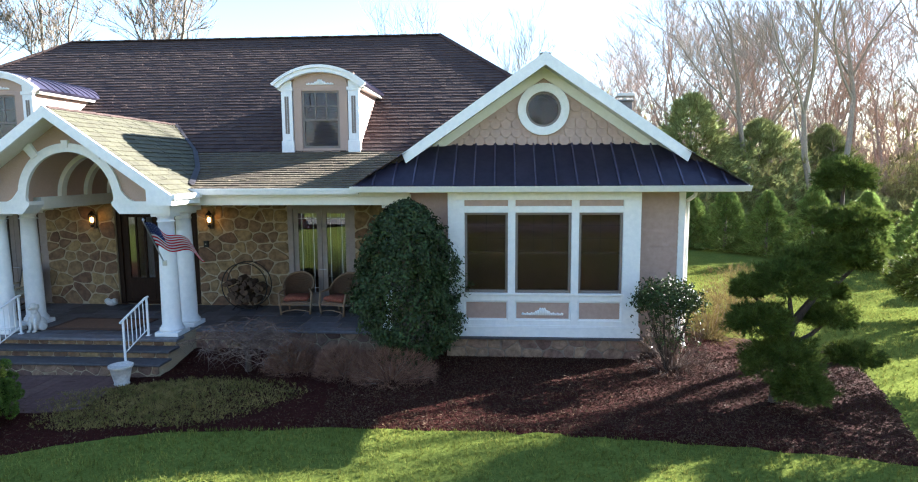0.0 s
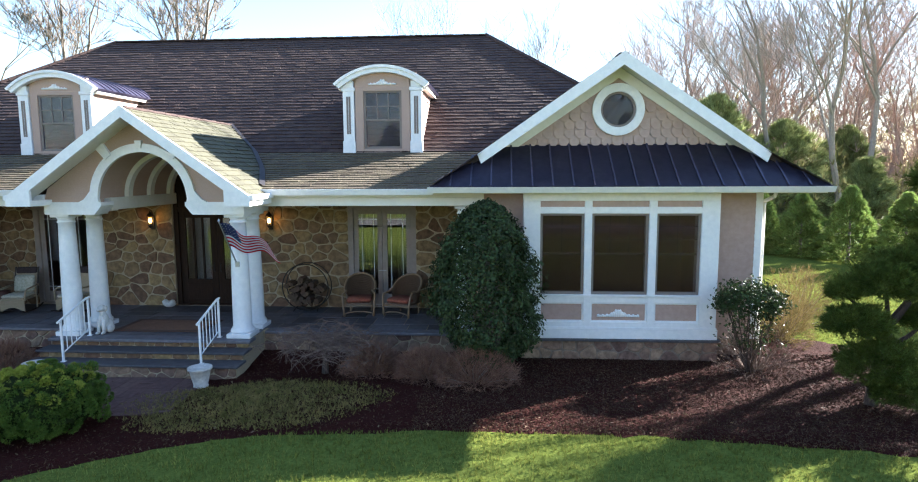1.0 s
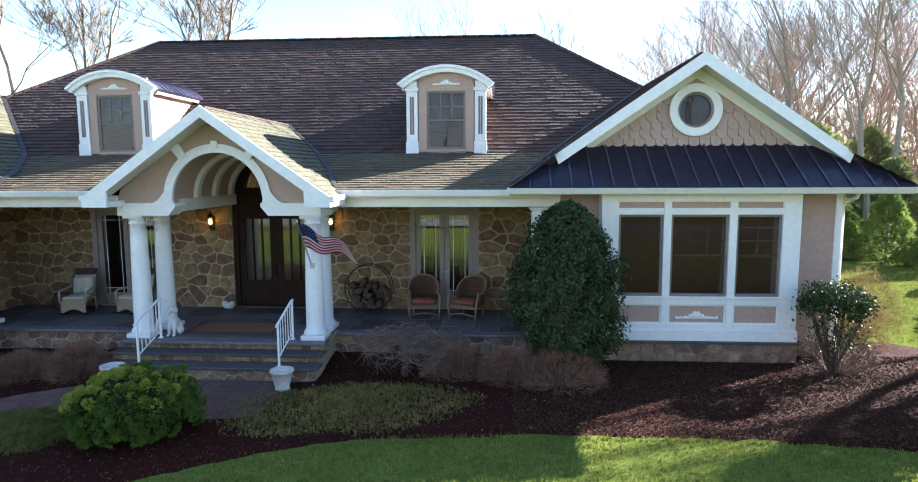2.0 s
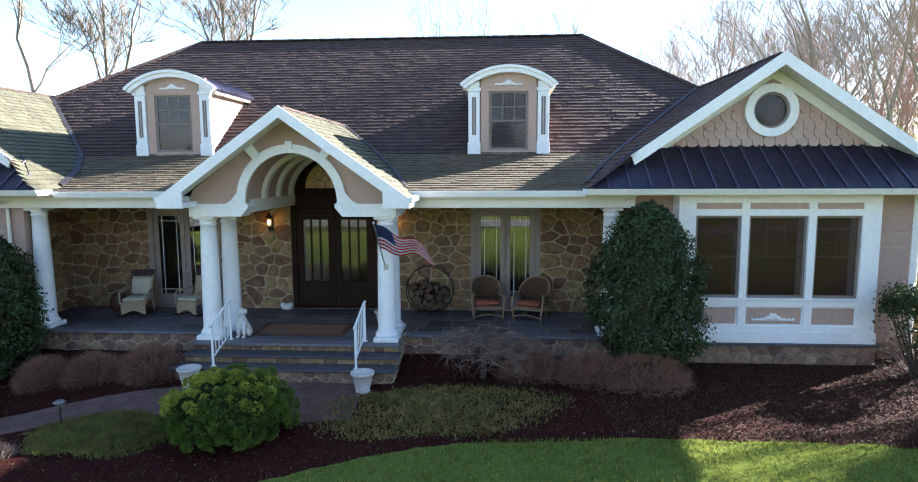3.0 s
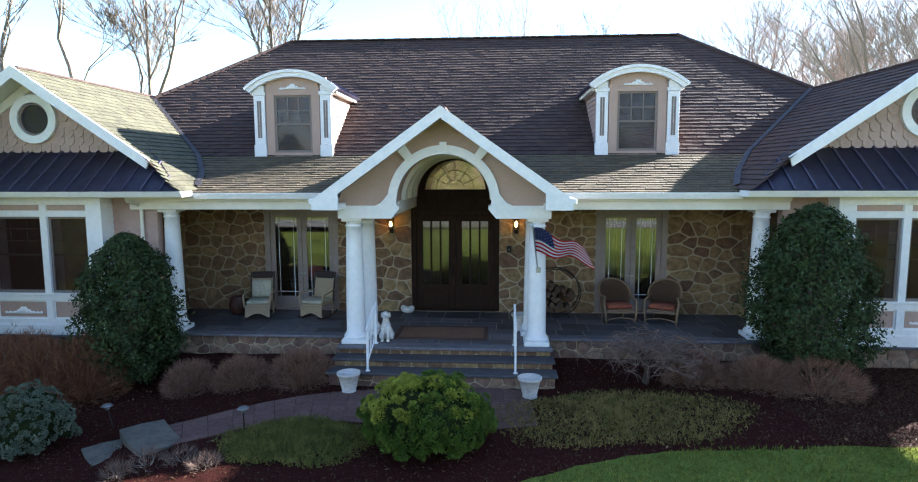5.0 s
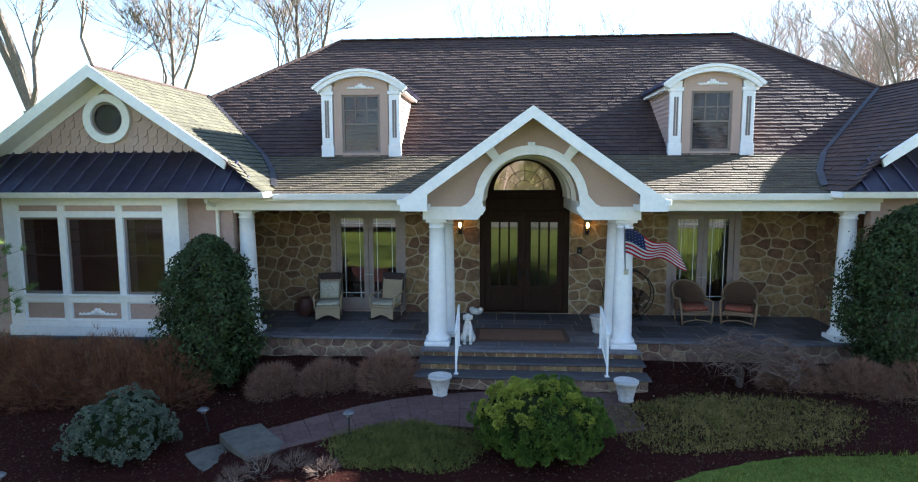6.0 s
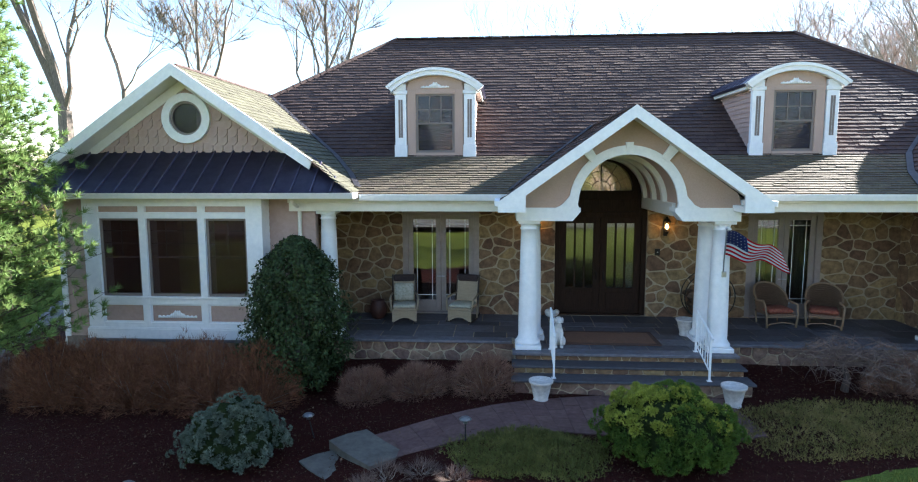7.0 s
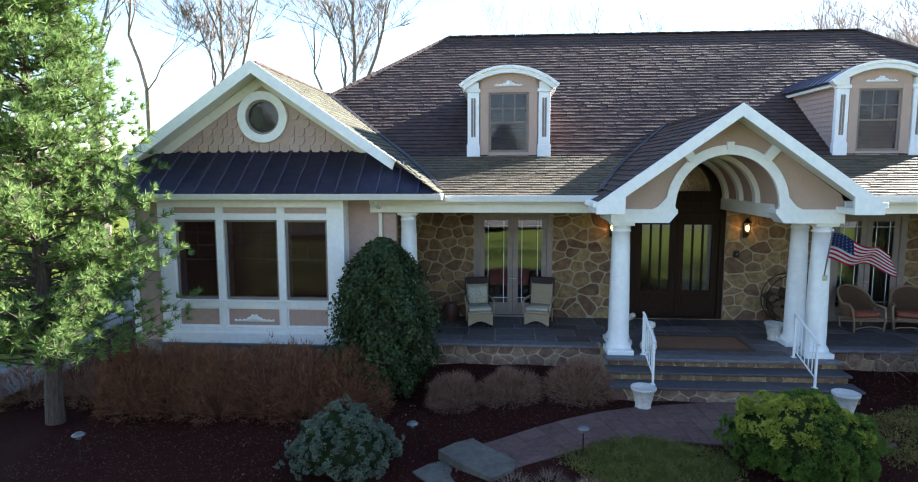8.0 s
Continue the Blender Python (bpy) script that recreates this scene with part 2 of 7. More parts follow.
def part(name, bm, material, parent=None, label="", smooth=False):
    """One mesh object from a bmesh in world metres, under its parent."""
    org = ORG.get(parent, Vector((0, 0, 0)))
    bm.normal_update()
    me = bpy.data.meshes.new(name)
    bm.to_mesh(me)
    bm.free()
    if org.length:
        me.transform(Matrix.Translation(-org))
    me.materials.append(material)
    if smooth:
        me.polygons.foreach_set("use_smooth", [True] * len(me.polygons))
    ob = new(name, me)
    ob.parent = parent
    ORG[ob] = org
    if label:
        tagged(ob, label)
    return ob


def raw(name, verts, faces, material, parent=None, label="", smooth=False):
    org = ORG.get(parent, Vector((0, 0, 0)))
    me = bpy.data.meshes.new(name)
    v = np.asarray(verts, dtype=float).reshape(-1, 3) - np.array(org)
    me.from_pydata(v.tolist(), [], faces)
    me.materials.append(material)
    if smooth:
        me.polygons.foreach_set("use_smooth", [True] * len(me.polygons))
    ob = new(name, me)
    ob.parent = parent
    ORG[ob] = org
    if label:
        tagged(ob, label)
    return ob


def box(bm, x0, x1, y0, y1, z0, z1, bev=0.0):
    r = bmesh.ops.create_cube(bm, size=1)
    vs = r["verts"]
    for v in vs:
        v.co = Vector(((x0 + x1) / 2 + v.co.x * (x1 - x0), (y0 + y1) / 2 + v.co.y * (y1 - y0), (z0 + z1) / 2 + v.co.z * (z1 - z0)))
    if bev:
        es = list({e for v in vs for e in v.link_edges})
        bmesh.ops.bevel(bm, geom=es, offset=bev, segments=1, affect="EDGES")
    return bm


def boxes(*rows, bev=0.0):
    bm = bmesh.new()
    for r in rows:
        box(bm, *r, bev)
    return bm


def prism(bm, pts, y0, y1, axis="y"):
    """A polygon in the xz plane (axis y), yz plane (axis x) or xy plane (axis z), drawn out between two planes."""
    def at(p, d):
        return {"y": (p[0], d, p[1]), "x": (d, p[0], p[1]), "z": (p[0], p[1], d)}[axis]
    a = [bm.verts.new(at(p, y0)) for p in pts]
    b = [bm.verts.new(at(p, y1)) for p in pts]
    bm.faces.new(a)
    bm.faces.new(b[::-1])
    n = len(pts)
    for i in range(n):
        bm.faces.new((a[i], b[i], b[(i + 1) % n], a[(i + 1) % n]))
    bmesh.ops.recalc_face_normals(bm, faces=bm.faces[:])
    return bm


def ringband(bm, pin, pout, y0, y1, closed=False):
    """A band between two lines of equal count in the xz plane, with thickness in y."""
    n = len(pin)
    q = [[bm.verts.new((p[0], y, p[1])) for p in line] for line in (pin, pout) for y in (y0, y1)]
    for i in range(n if closed else n - 1):
        j = (i + 1) % n
        bm.faces.new((q[0][i], q[0][j], q[2][j], q[2][i]))
        bm.faces.new((q[1][i], q[3][i], q[3][j], q[1][j]))
        bm.faces.new((q[0][i], q[1][i], q[1][j], q[0][j]))
        bm.faces.new((q[2][i], q[2][j], q[3][j], q[3][i]))
    if not closed:
        for i in (0, n - 1):
            bm.faces.new((q[0][i], q[2][i], q[3][i], q[1][i]))
    bmesh.ops.recalc_face_normals(bm, faces=bm.faces[:])
    return bm


def lathe(bm, prof, cx, cy, n=24):
    rings = [[bm.verts.new((cx + r * math.cos(2 * math.pi * i / n), cy + r * math.sin(2 * math.pi * i / n), z)) for i in range(n)] for r, z in prof]
    for a, b in zip(rings, rings[1:]):
        for i in range(n):
            bm.faces.new((a[i], a[(i + 1) % n], b[(i + 1) % n], b[i]))
    bm.faces.new(rings[0][::-1])
    bm.faces.new(rings[-1])
    return bm


def tube(bm, pts, radii, n=6):
    pts = [Vector(p) for p in pts]
    if not hasattr(radii, "__len__"):
        radii = [radii] * len(pts)
    rings = []
    for i, p in enumerate(pts):
        d = (pts[min(i + 1, len(pts) - 1)] - pts[max(i - 1, 0)]).normalized()
        s = d.orthogonal().normalized() if i == 0 else (rings_side - d * rings_side.dot(d)).normalized()
        rings_side = s
        u = d.cross(s)
        rings.append([bm.verts.new(p + (s * math.cos(2 * math.pi * k / n) + u * math.sin(2 * math.pi * k / n)) * radii[i]) for k in range(n)])
    for a, b in zip(rings, rings[1:]):
        for k in range(n):
            bm.faces.new((a[k], a[(k + 1) % n], b[(k + 1) % n], b[k]))
    bm.faces.new(rings[0][::-1])
    bm.faces.new(rings[-1])
    return bm


def arc(cx, cz, r, a0, a1, n):
    return [(cx + r * math.cos(radians(a0 + (a1 - a0) * i / n)), cz + r * math.sin(radians(a0 + (a1 - a0) * i / n))) for i in range(n + 1)]


def smooth01(t):
    t = min(1.0, max(0.0, t))
    return t * t * (3 - 2 * t)


def ground_z(x, y):
    """The lawn is level by the house and falls away gently towards the drive."""
    fall = (-0.15 * smooth01((6.5 - x) / 5) - 0.28 * smooth01((-2.0 - x) / 3.6)) * smooth01((2.4 - y) / 1.6)
    far = smooth01((math.hypot(x, y - 4) - 26) / 60)
    return fall * (1 - far) + 0.6 * far * smooth01((y - 20) / 60)
# ---- ground ----
def sheet(name, xs, ys, lift, material, keep=None, label="", kind="structure"):
    idx, verts, faces = {}, [], []
    for i, x in enumerate(xs):
        for j, y in enumerate(ys):
            idx[i, j] = len(verts)
            verts.append((x, y, ground_z(x, y) + lift(x, y)))
    for i in range(len(xs) - 1):
        for j in range(len(ys) - 1):
            if keep is None or keep((xs[i] + xs[i + 1]) / 2, (ys[j] + ys[j + 1]) / 2):
                faces.append((idx[i, j], idx[i + 1, j], idx[i + 1, j + 1], idx[i, j + 1]))
    ob = raw(name, verts, faces, material, None, label, True)
    return tagged(ob, label, name, kind=kind)


def spread(a, b, n, far):
    core = list(np.linspace(a, b, n))
    step = core[1] - core[0]
    out, v, s = [], b, step
    while v < far:
        s *= 1.35
        v += s
        out.append(v)
    low, v, s = [], a, step
    while v > -far:
        s *= 1.35
        v -= s
        low.append(v)
    return low[::-1] + core + out


sheet("ground", spread(-22, 28, 101, 1500), spread(-14, 26, 81, 1500), lambda x, y: -0.02 + 0.012 * noise.noise((x * 0.8, y * 0.8, 0)), LAWN, None, "green early spring lawn reaching to the wood")


def lawn_edge(x):
    """y of the edge between the mulch bed and the front lawn."""
    if x < 5:
        return -2.08 - 0.24 * (4.9 - x) ** 1.75 * 0.60 if x < 4.9 else -2.08
    return -2.08 + 0.02 * (x - 5) - 0.017 * max(0.0, x - 8) ** 2


def bed_right(y):
    return 16.4 + 0.35 * (y + 1) - 0.02 * (y + 1) ** 2 + 1.2 * smooth01((y - 3) / 8) - 3.4 * smooth01((y - 2.2) / 2.6)


def in_bed(x, y):
    return lawn_edge(x) < y < 30 and x < bed_right(y) if x > 0 else y > max(lawn_edge(x), -8.3 + 0.35 * math.sin(x * 0.9)) and x > -13.9 - 0.12 * y + 0.25 * math.sin(y * 1.1)


xs = list(np.arange(-16, 21, 0.16))
ys = list(np.arange(-9, 12, 0.16))
verts, faces, idx = [], [], {}
for i, x in enumerate(xs):
    for j, y in enumerate(ys):
        idx[i, j] = len(verts)
        edge = min(1.0, max(0.0, min(y - lawn_edge(x), bed_right(y) - x) / 0.35))
        verts.append((x, y, ground_z(x, y) - 0.035 + 0.075 * smooth01(edge) + 0.03 * noise.noise((x * 1.7, y * 1.7, 3)) + 0.012 * noise.noise((x * 6, y * 6, 5))))
for i in range(len(xs) - 1):
    for j in range(len(ys) - 1):
        if in_bed(xs[i] + 0.08, ys[j] + 0.08):
            faces.append((idx[i, j], idx[i + 1, j], idx[i + 1, j + 1], idx[i, j + 1]))
tagged(raw("mulch_bed", verts, faces, MULCH, None, "", True), "dark brown shredded mulch bed in front of the house", "mulch", kind="structure")

# ---- house ----
house = thing("house", (0.3, 4.6, 0), "single-storey stone and tan siding house with brown shingle roof", "house")
WALL_Y, FLOOR = 4.6, 0.50
PC = 0.26
WINGS = ((10.54, 10.52, 1), (-9.48, -9.58, -1))


def wall_grid(x0, x1, z0, z1, y0, y1, holes, axis="y"):
    """A wall with openings right through it."""
    bm = bmesh.new()
    us = sorted({x0, x1, *[h[0] for h in holes], *[h[1] for h in holes]})
    vs = sorted({z0, z1, *[h[2] for h in holes], *[h[3] for h in holes]})
    for a, b in zip(us, us[1:]):
        for c, d in zip(vs, vs[1:]):
            if any(h[0] <= (a + b) / 2 <= h[1] and h[2] <= (c + d) / 2 <= h[3] for h in holes):
                continue
            box(bm, *((a, b, y0, y1) if axis == "y" else (y0, y1, a, b)), c, d)
    bmesh.ops.remove_doubles(bm, verts=bm.verts[:], dist=0.0005)
    return bm


def shingles(name, parent, material, origin, u, v, lo, hi, vmax, seed, gap=None, expo=0.185, wide=(0.14, 0.34), thick=0.030):
    """Courses of overlapping shingles on a slope: u along the eave, v up the slope."""
    rng = random.Random(seed)
    o, u, v = Vector(origin), Vector(u).normalized(), Vector(v).normalized()
    n = u.cross(v).normalized()
    if n.z < 0:
        n = -n
    verts, faces = [], []
    expo = vmax / math.ceil(vmax / expo)
    for k in range(round(vmax / expo)):
        a0 = k * expo
        s, end = lo(a0), hi(a0)
        s0 = s - rng.random() * 0.2
        while s0 < end:
            w = rng.uniform(*wide)
            l, r = max(s0 + 0.004, s), min(s0 + w - 0.004, end)
            s0 += w
            if r - l < 0.03 or (gap and gap[0] < (l + r) / 2 < gap[1]):
                continue
            t = thick * rng.uniform(0.78, 1.22)
            dv = rng.uniform(-0.006, 0.006)
            top = min(a0 + expo * 1.3, vmax)
            b = len(verts)
            for uu, vv, nn in ((l, a0 + dv, 0), (r, a0 + dv, 0), (l, a0 + dv, t), (r, a0 + dv, t), (l, top, 0.003), (r, top, 0.003)):
                verts.append(tuple(o + u * uu + v * vv + n * nn))
            faces += [(b + 2, b + 3, b + 5, b + 4), (b, b + 1, b + 3, b + 2), (b, b + 2, b + 4), (b + 1, b + 5, b + 3)]
    ob = raw(name, verts, faces, material, parent)
    return tagged(ob, "", kind="stuff")


# main roof: a flatter skirt over the porch and a steep hipped body above
PROF = [(1.95, 3.745), (3.5, 4.17), (4.65, 4.62), (10.66, 8.81)]
RIDGE_X = (-5.94, 7.44)
bm = bmesh.new()
rows = []
for y, z in PROF:
    f = (8.81 - z) / (8.81 - 3.745)
    rows.append([bm.verts.new((RIDGE_X[0] - 7.15 * f, y, z)), bm.verts.new((RIDGE_X[1] + 6.75 * f, y, z))])
brows = [[bm.verts.new((RIDGE_X[0] - 7.15 * f, 19.37 - (19.37 - 10.66) * (1 - f), 8.81 - 5.065 * f)), bm.verts.new((RIDGE_X[1] + 6.75 * f, 19.37 - (19.37 - 10.66) * (1 - f), 8.81 - 5.065 * f))] for f in (1.0, 0.0001)]
gap_rows = [[bm.verts.new((x, y, z)) for x in (PC - 1.3, PC + 1.3)] for y, z in PROF[:3]]
for k, (a, b) in enumerate(zip(rows, rows[1:])):
    if k < 2:
        bm.faces.new((a[0], gap_rows[k][0], gap_rows[k + 1][0], b[0]))
        bm.faces.new((gap_rows[k][1], a[1], b[1], gap_rows[k + 1][1]))
    else:
        bm.faces.new((a[0], gap_rows[2][0], gap_rows[2][1], a[1], b[1], b[0]))
bm.faces.new((brows[0][1], brows[0][0], brows[1][0], brows[1][1]))
bm.faces.new((rows[0][0], rows[1][0], rows[2][0], rows[3][0], brows[1][0], brows[0][0]))
bm.faces.new((rows[0][1], brows[0][1], brows[1][1], rows[3][1], rows[2][1], rows[1][1]))
bmesh.ops.recalc_face_normals(bm, faces=bm.faces[:])
roof = part("roof", bm, UNDERLAY, house, "weathered brown shingle hipped roof")
for k, ((y0, z0), (y1, z1)) in enumerate(zip(PROF, PROF[1:])):
    run = math.hypot(y1 - y0, z1 - z0)
    fa, fb = (8.81 - z0) / 5.065, (8.81 - z1) / 5.065
    lo = (lambda fa, fb, run: lambda a: max(-11.0, RIDGE_X[0] - 7.15 * (fa + (fb - fa) * a / run)))(fa, fb, run)
    hi = (lambda fa, fb, run: lambda a: min(12.0, RIDGE_X[1] + 6.75 * (fa + (fb - fa) * a / run)))(fa, fb, run)
    shingles("shingle_course", roof, SHINGLE if k == 2 else SHINGLE_SKIRT, (0, y0, z0 + 0.004), (1, 0, 0), (0, y1 - y0, z1 - z0), lo, hi, run, 11 + k, (PC - 1.3, PC + 1.3) if k < 2 else None)
bm = bmesh.new()
for i in range(48):
    x = RIDGE_X[0] + i * 13.4 / 48
    box(bm, x, x + 0.272, 10.54, 10.78, 8.80 + 0.006 * (i % 2), 8.85 + 0.006 * (i % 2), 0.01)
tagged(part("ridge_cap", bm, SHINGLE, roof), "", kind="stuff")
for sx, ex, ez in ((RIDGE_X[1], RIDGE_X[1] + 5.54, 4.65), (RIDGE_X[0], RIDGE_X[0] - 5.87, 4.65)):
    bm = bmesh.new()
    for i in range(36):
        f0, f1 = i / 36, (i + 1.15) / 36
        a = Vector((sx + (ex - sx) * f0, 10.66 - 6.0 * f0, 8.83 + (ez - 8.83) * f0))
        b = Vector((sx + (ex - sx) * f1, 10.66 - 6.0 * f1, 8.81 + (ez - 8.81) * f1))
        tube(bm, [a, b], [0.075, 0.09], 5)
    tagged(part("hip_cap", bm, SHINGLE, roof), "", kind="stuff")

# porch gutter, fascia and beam between the wings
for gx0, gx1 in ((-5.35, -2.0), (2.55, 6.5)):
    bm = bmesh.new()
    prism(bm, [(1.84, 3.62), (1.80, 3.74), (1.80, 3.755), (1.83, 3.755), (1.86, 3.70), (1.96, 3.70), (1.96, 3.755), (1.98, 3.755), (1.98, 3.62)], gx0, gx1, "x")
    part("gutter", bm, WHITE, house)
for gx0, gx1 in ((-7.0, -1.35), (1.87, 7.6)):
    part("porch_beam", boxes((gx0, gx1, 2.02, 2.10, 3.56, 3.66), (gx0, gx1, 2.10, 2.75, 3.37, 3.60), bev=0.008), CREAM, house, "cream painted porch beam")
for a, b in ((-7.05, PC - 1.22), (PC + 1.22, 7.6)):
    part("porch_ceiling", boxes((a, b, 2.75, WALL_Y, 3.42, 3.48)), CEILWOOD, house)

# stone back wall of the porch with the doorways
DOOR = (-0.90, 1.43)
FRENCH = ((3.92, 5.74), (-4.86, -2.86))
holes = [(DOOR[0], DOOR[1], FLOOR, 4.30), *[(a, b, FLOOR + 0.02, 3.22) for a, b in FRENCH]]
stone_wall = part("stone_wall", wall_grid(-7.05, 7.6, -0.1, 4.30, WALL_Y, WALL_Y + 0.3, holes), MORTAR, house, "tan and gold fieldstone wall with raised mortar joints")
side_l = part("stone_return_wall", boxes((-7.35, -7.05, 2.6, 4.9, -0.1, 3.5)), MORTAR, house)
side_r = part("stone_return_wall", boxes((7.6, 7.9, 2.6, 4.9, -0.1, 3.5)), MORTAR, house)

# wings
for c, fc, side in WINGS:
    wing = part("wing_wall", wall_grid(c - 3.02, c + 3.02, 0.0, 3.72, 2.3, 2.5, [(fc - 1.98, fc + 1.98, 0.55, 3.5)]), TAN, house, "tan lap siding wall")
    outer = c + 3.02 * side
    part("side_wall", boxes((min(outer, outer - 0.2 * side), max(outer, outer - 0.2 * side), 2.5, 17.0, 0.0, 3.72)), TAN, house)
    # lap siding boards beside the window bay and round the outer corner
    for a, b in ((c - 3.02, fc - 2.06), (fc + 2.06, c + 3.02)):
        bm = bmesh.new()
        z = 0.42
        while z < 3.6:
            prism(bm, [(2.262, z), (2.302, z), (2.302, z + 0.16), (2.286, z + 0.16)], a, b, "x")
            z += 0.145
        part("lap_siding", bm, TAN, wing)
    bm = bmesh.new()
    z = 0.42
    while z < 3.6:
        x0 = outer
        prism(bm, [(x0 + 0.04 * side, z), (x0, z), (x0, z + 0.16), (x0 + 0.014 * side, z + 0.16)], 2.3, 17.0)
        z += 0.145
    part("lap_siding", bm, TAN, wing)
    part("corner_board", boxes((min(outer - 0.09 * side, outer + 0.05 * side), max(outer - 0.09 * side, outer + 0.05 * side), 2.245, 2.40, 0.40, 3.66), bev=0.006), WHITE, house, "white corner board")
    base = part("stone_base", boxes((c - 3.04, c + 3.04, 2.26, 2.5, -0.55, 0.42), (fc - 2.10, fc + 2.10, 1.82, 2.26, -0.55, 0.44)), OLDMORTAR, house, "fieldstone foundation")
    part("stone_cap", boxes((fc - 2.16, fc + 2.16, 1.74, 2.3, 0.445, 0.495), bev=0.008), BLUESTONE, house, "bluestone cap")
    # window bay
    bay = part("window_bay", boxes((fc - 2.06, fc + 2.06, 1.84, 2.3, 3.49, 3.66), bev=0.006), WHITE, house, "white painted window bay")
    for r in ((fc - 2.06, fc - 1.70, 1.84, 2.3, 0.72, 3.49), (fc + 1.69, fc + 2.06, 1.84, 2.3, 0.72, 3.49)):
        part("corner_post", boxes(r, bev=0.006), WHITE, bay)
    for r in ((fc - 1.70, fc + 1.69, 1.84, 2.3, 3.22, 3.36), (fc - 1.70, fc + 1.69, 1.84, 2.3, 1.28, 1.46), (fc - 1.70, fc + 1.69, 1.84, 2.3, 0.50, 0.86)):
        part("rail", boxes(r, bev=0.006), WHITE, bay)
    for r in ((fc - 0.76, fc - 0.60, 1.836, 2.3, 0.80, 3.49), (fc + 0.60, fc + 0.76, 1.836, 2.3, 0.80, 3.49)):
        part("mullion", boxes(r, bev=0.006), WHITE, bay)
    part("skirting", boxes((fc - 2.09, fc + 2.09, 1.80, 1.838, 0.497, 0.72), (fc - 2.075, fc + 2.075, 1.815, 1.838, 0.722, 0.75), bev=0.006), WHITE, bay)
    part("sill", boxes((fc - 1.72, fc + 1.71, 1.80, 1.838, 1.42, 1.465), bev=0.006), WHITE, bay)
    for a, b in ((-1.70, -0.76), (-0.60, 0.60), (0.76, 1.69)):
        part("panel", boxes((fc + a, fc + b, 1.895, 1.93, 3.36, 3.49)), TAN, bay, "tan recessed panel")
        part("panel", boxes((fc + a, fc + b, 1.895, 1.93, 0.86, 1.28)), TAN, bay, "tan recessed panel")
        part("panel_moulding", boxes((fc + a, fc + a + 0.03, 1.875, 1.894, 0.86, 1.28), (fc + b - 0.03, fc + b, 1.875, 1.894, 0.86, 1.28), (fc + a + 0.03, fc + b - 0.03, 1.875, 1.894, 0.86, 0.89), (fc + a + 0.03, fc + b - 0.03, 1.875, 1.894, 1.25, 1.28)), WHITE, bay)
        x0, x1, z0, z1 = fc + a, fc + b, 1.46, 3.22
        zm = (z0 + z1) / 2
        part("sash", boxes((x0, x0 + 0.055, 1.90, 1.96, z0, z1), (x1 - 0.055, x1, 1.90, 1.96, z0, z1), (x0 + 0.055, x1 - 0.055, 1.90, 1.96, z0, z0 + 0.06), (x0 + 0.055, x1 - 0.055, 1.90, 1.96, z1 - 0.05, z1), (x0 + 0.055, x1 - 0.055, 1.944, 1.975, zm - 0.02, zm + 0.02), bev=0.004), SASH, bay, "taupe window sash")
        pane = part("pane", boxes((x0 + 0.05, x1 - 0.05, 1.935, 1.941, z0 + 0.05, z1 - 0.04)), DARKGLASS, bay, "dark reflective glass")
        pane.visible_shadow = False
        cols = 2 if b - a < 1 else 3
        bars = [(x0 + (x1 - x0) * k / cols - 0.009, x0 + (x1 - x0) * k / cols + 0.009, 1.950, 1.965, zm + 0.03, z1 - 0.05) for k in range(1, cols)]
        bars += [(x0 + 0.055, x1 - 0.055, 1.951, 1.964, zz - 0.009, zz + 0.009) for zz in (zm + (z1 - zm) * 0.36, zm + (z1 - zm) * 0.68)]
        part("muntin", boxes(*bars), SASH, bay)
    # carved swag on the middle panel
    bm = bmesh.new()
    for k in range(-9, 10):
        h = 0.042 + 0.125 * math.exp(-(k / 2.8) ** 2) + 0.018 * (k % 2)
        lathe(bm, [(0.002, 0.962), (0.034, 0.97), (0.030, 0.962 + h * 0.8), (0.012, 0.962 + h), (0.002, 0.967 + h)], fc + k * 0.047, 1.892, 8)
    part("carved_swag", bm, WHITE, bay, "white carved swag ornament", True)
    # room behind
    ra, rb = (7.95, c + 2.8) if side > 0 else (c - 2.8, -7.40)
    part("room_floor", boxes((ra, rb, 2.5, 7.0, 0.40, 0.50)), DARK, house)
    part("room_wall", boxes((ra, rb, 7.0, 7.2, 0.50, 3.72), (ra - 0.04, ra, 2.5, 7.0, 0.5, 3.72), (rb, rb + 0.04, 2.5, 7.0, 0.5, 3.72)), DARK, house)
    part("room_ceiling", boxes((ra, rb, 2.5, 7.2, 3.73, 3.78)), DARK, house)
    # soffit, gutter
    part("soffit", boxes((c - 4.0, c + 4.0, 1.48, 2.6, 3.665, 3.70)), CREAM, house)
    bm = bmesh.new()
    prism(bm, [(1.40, 3.68), (1.34, 3.78), (1.33, 3.80), (1.36, 3.80), (1.39, 3.75), (1.45, 3.75), (1.45, 3.80), (1.48, 3.80), (1.48, 3.68)], c - 4.10, c + 4.10, "x")
    part("gutter", bm, WHITE, house)
    for sx in (c - 4.10, c + 4.04):
        part("gutter", boxes((sx, sx + 0.06, 1.48, 1.85 if sx * side < c * side else 12.0, 3.68, 3.80)), WHITE, house)
    # standing seam pent roof
    pent = part("metal_roof", prism(bmesh.new(), [(1.37, 3.74), (1.37, 3.76), (2.6, 4.665), (2.6, 4.62)], c - 2.0, c + 2.0, "x"), METAL, house, "dark bronze standing seam metal roof")
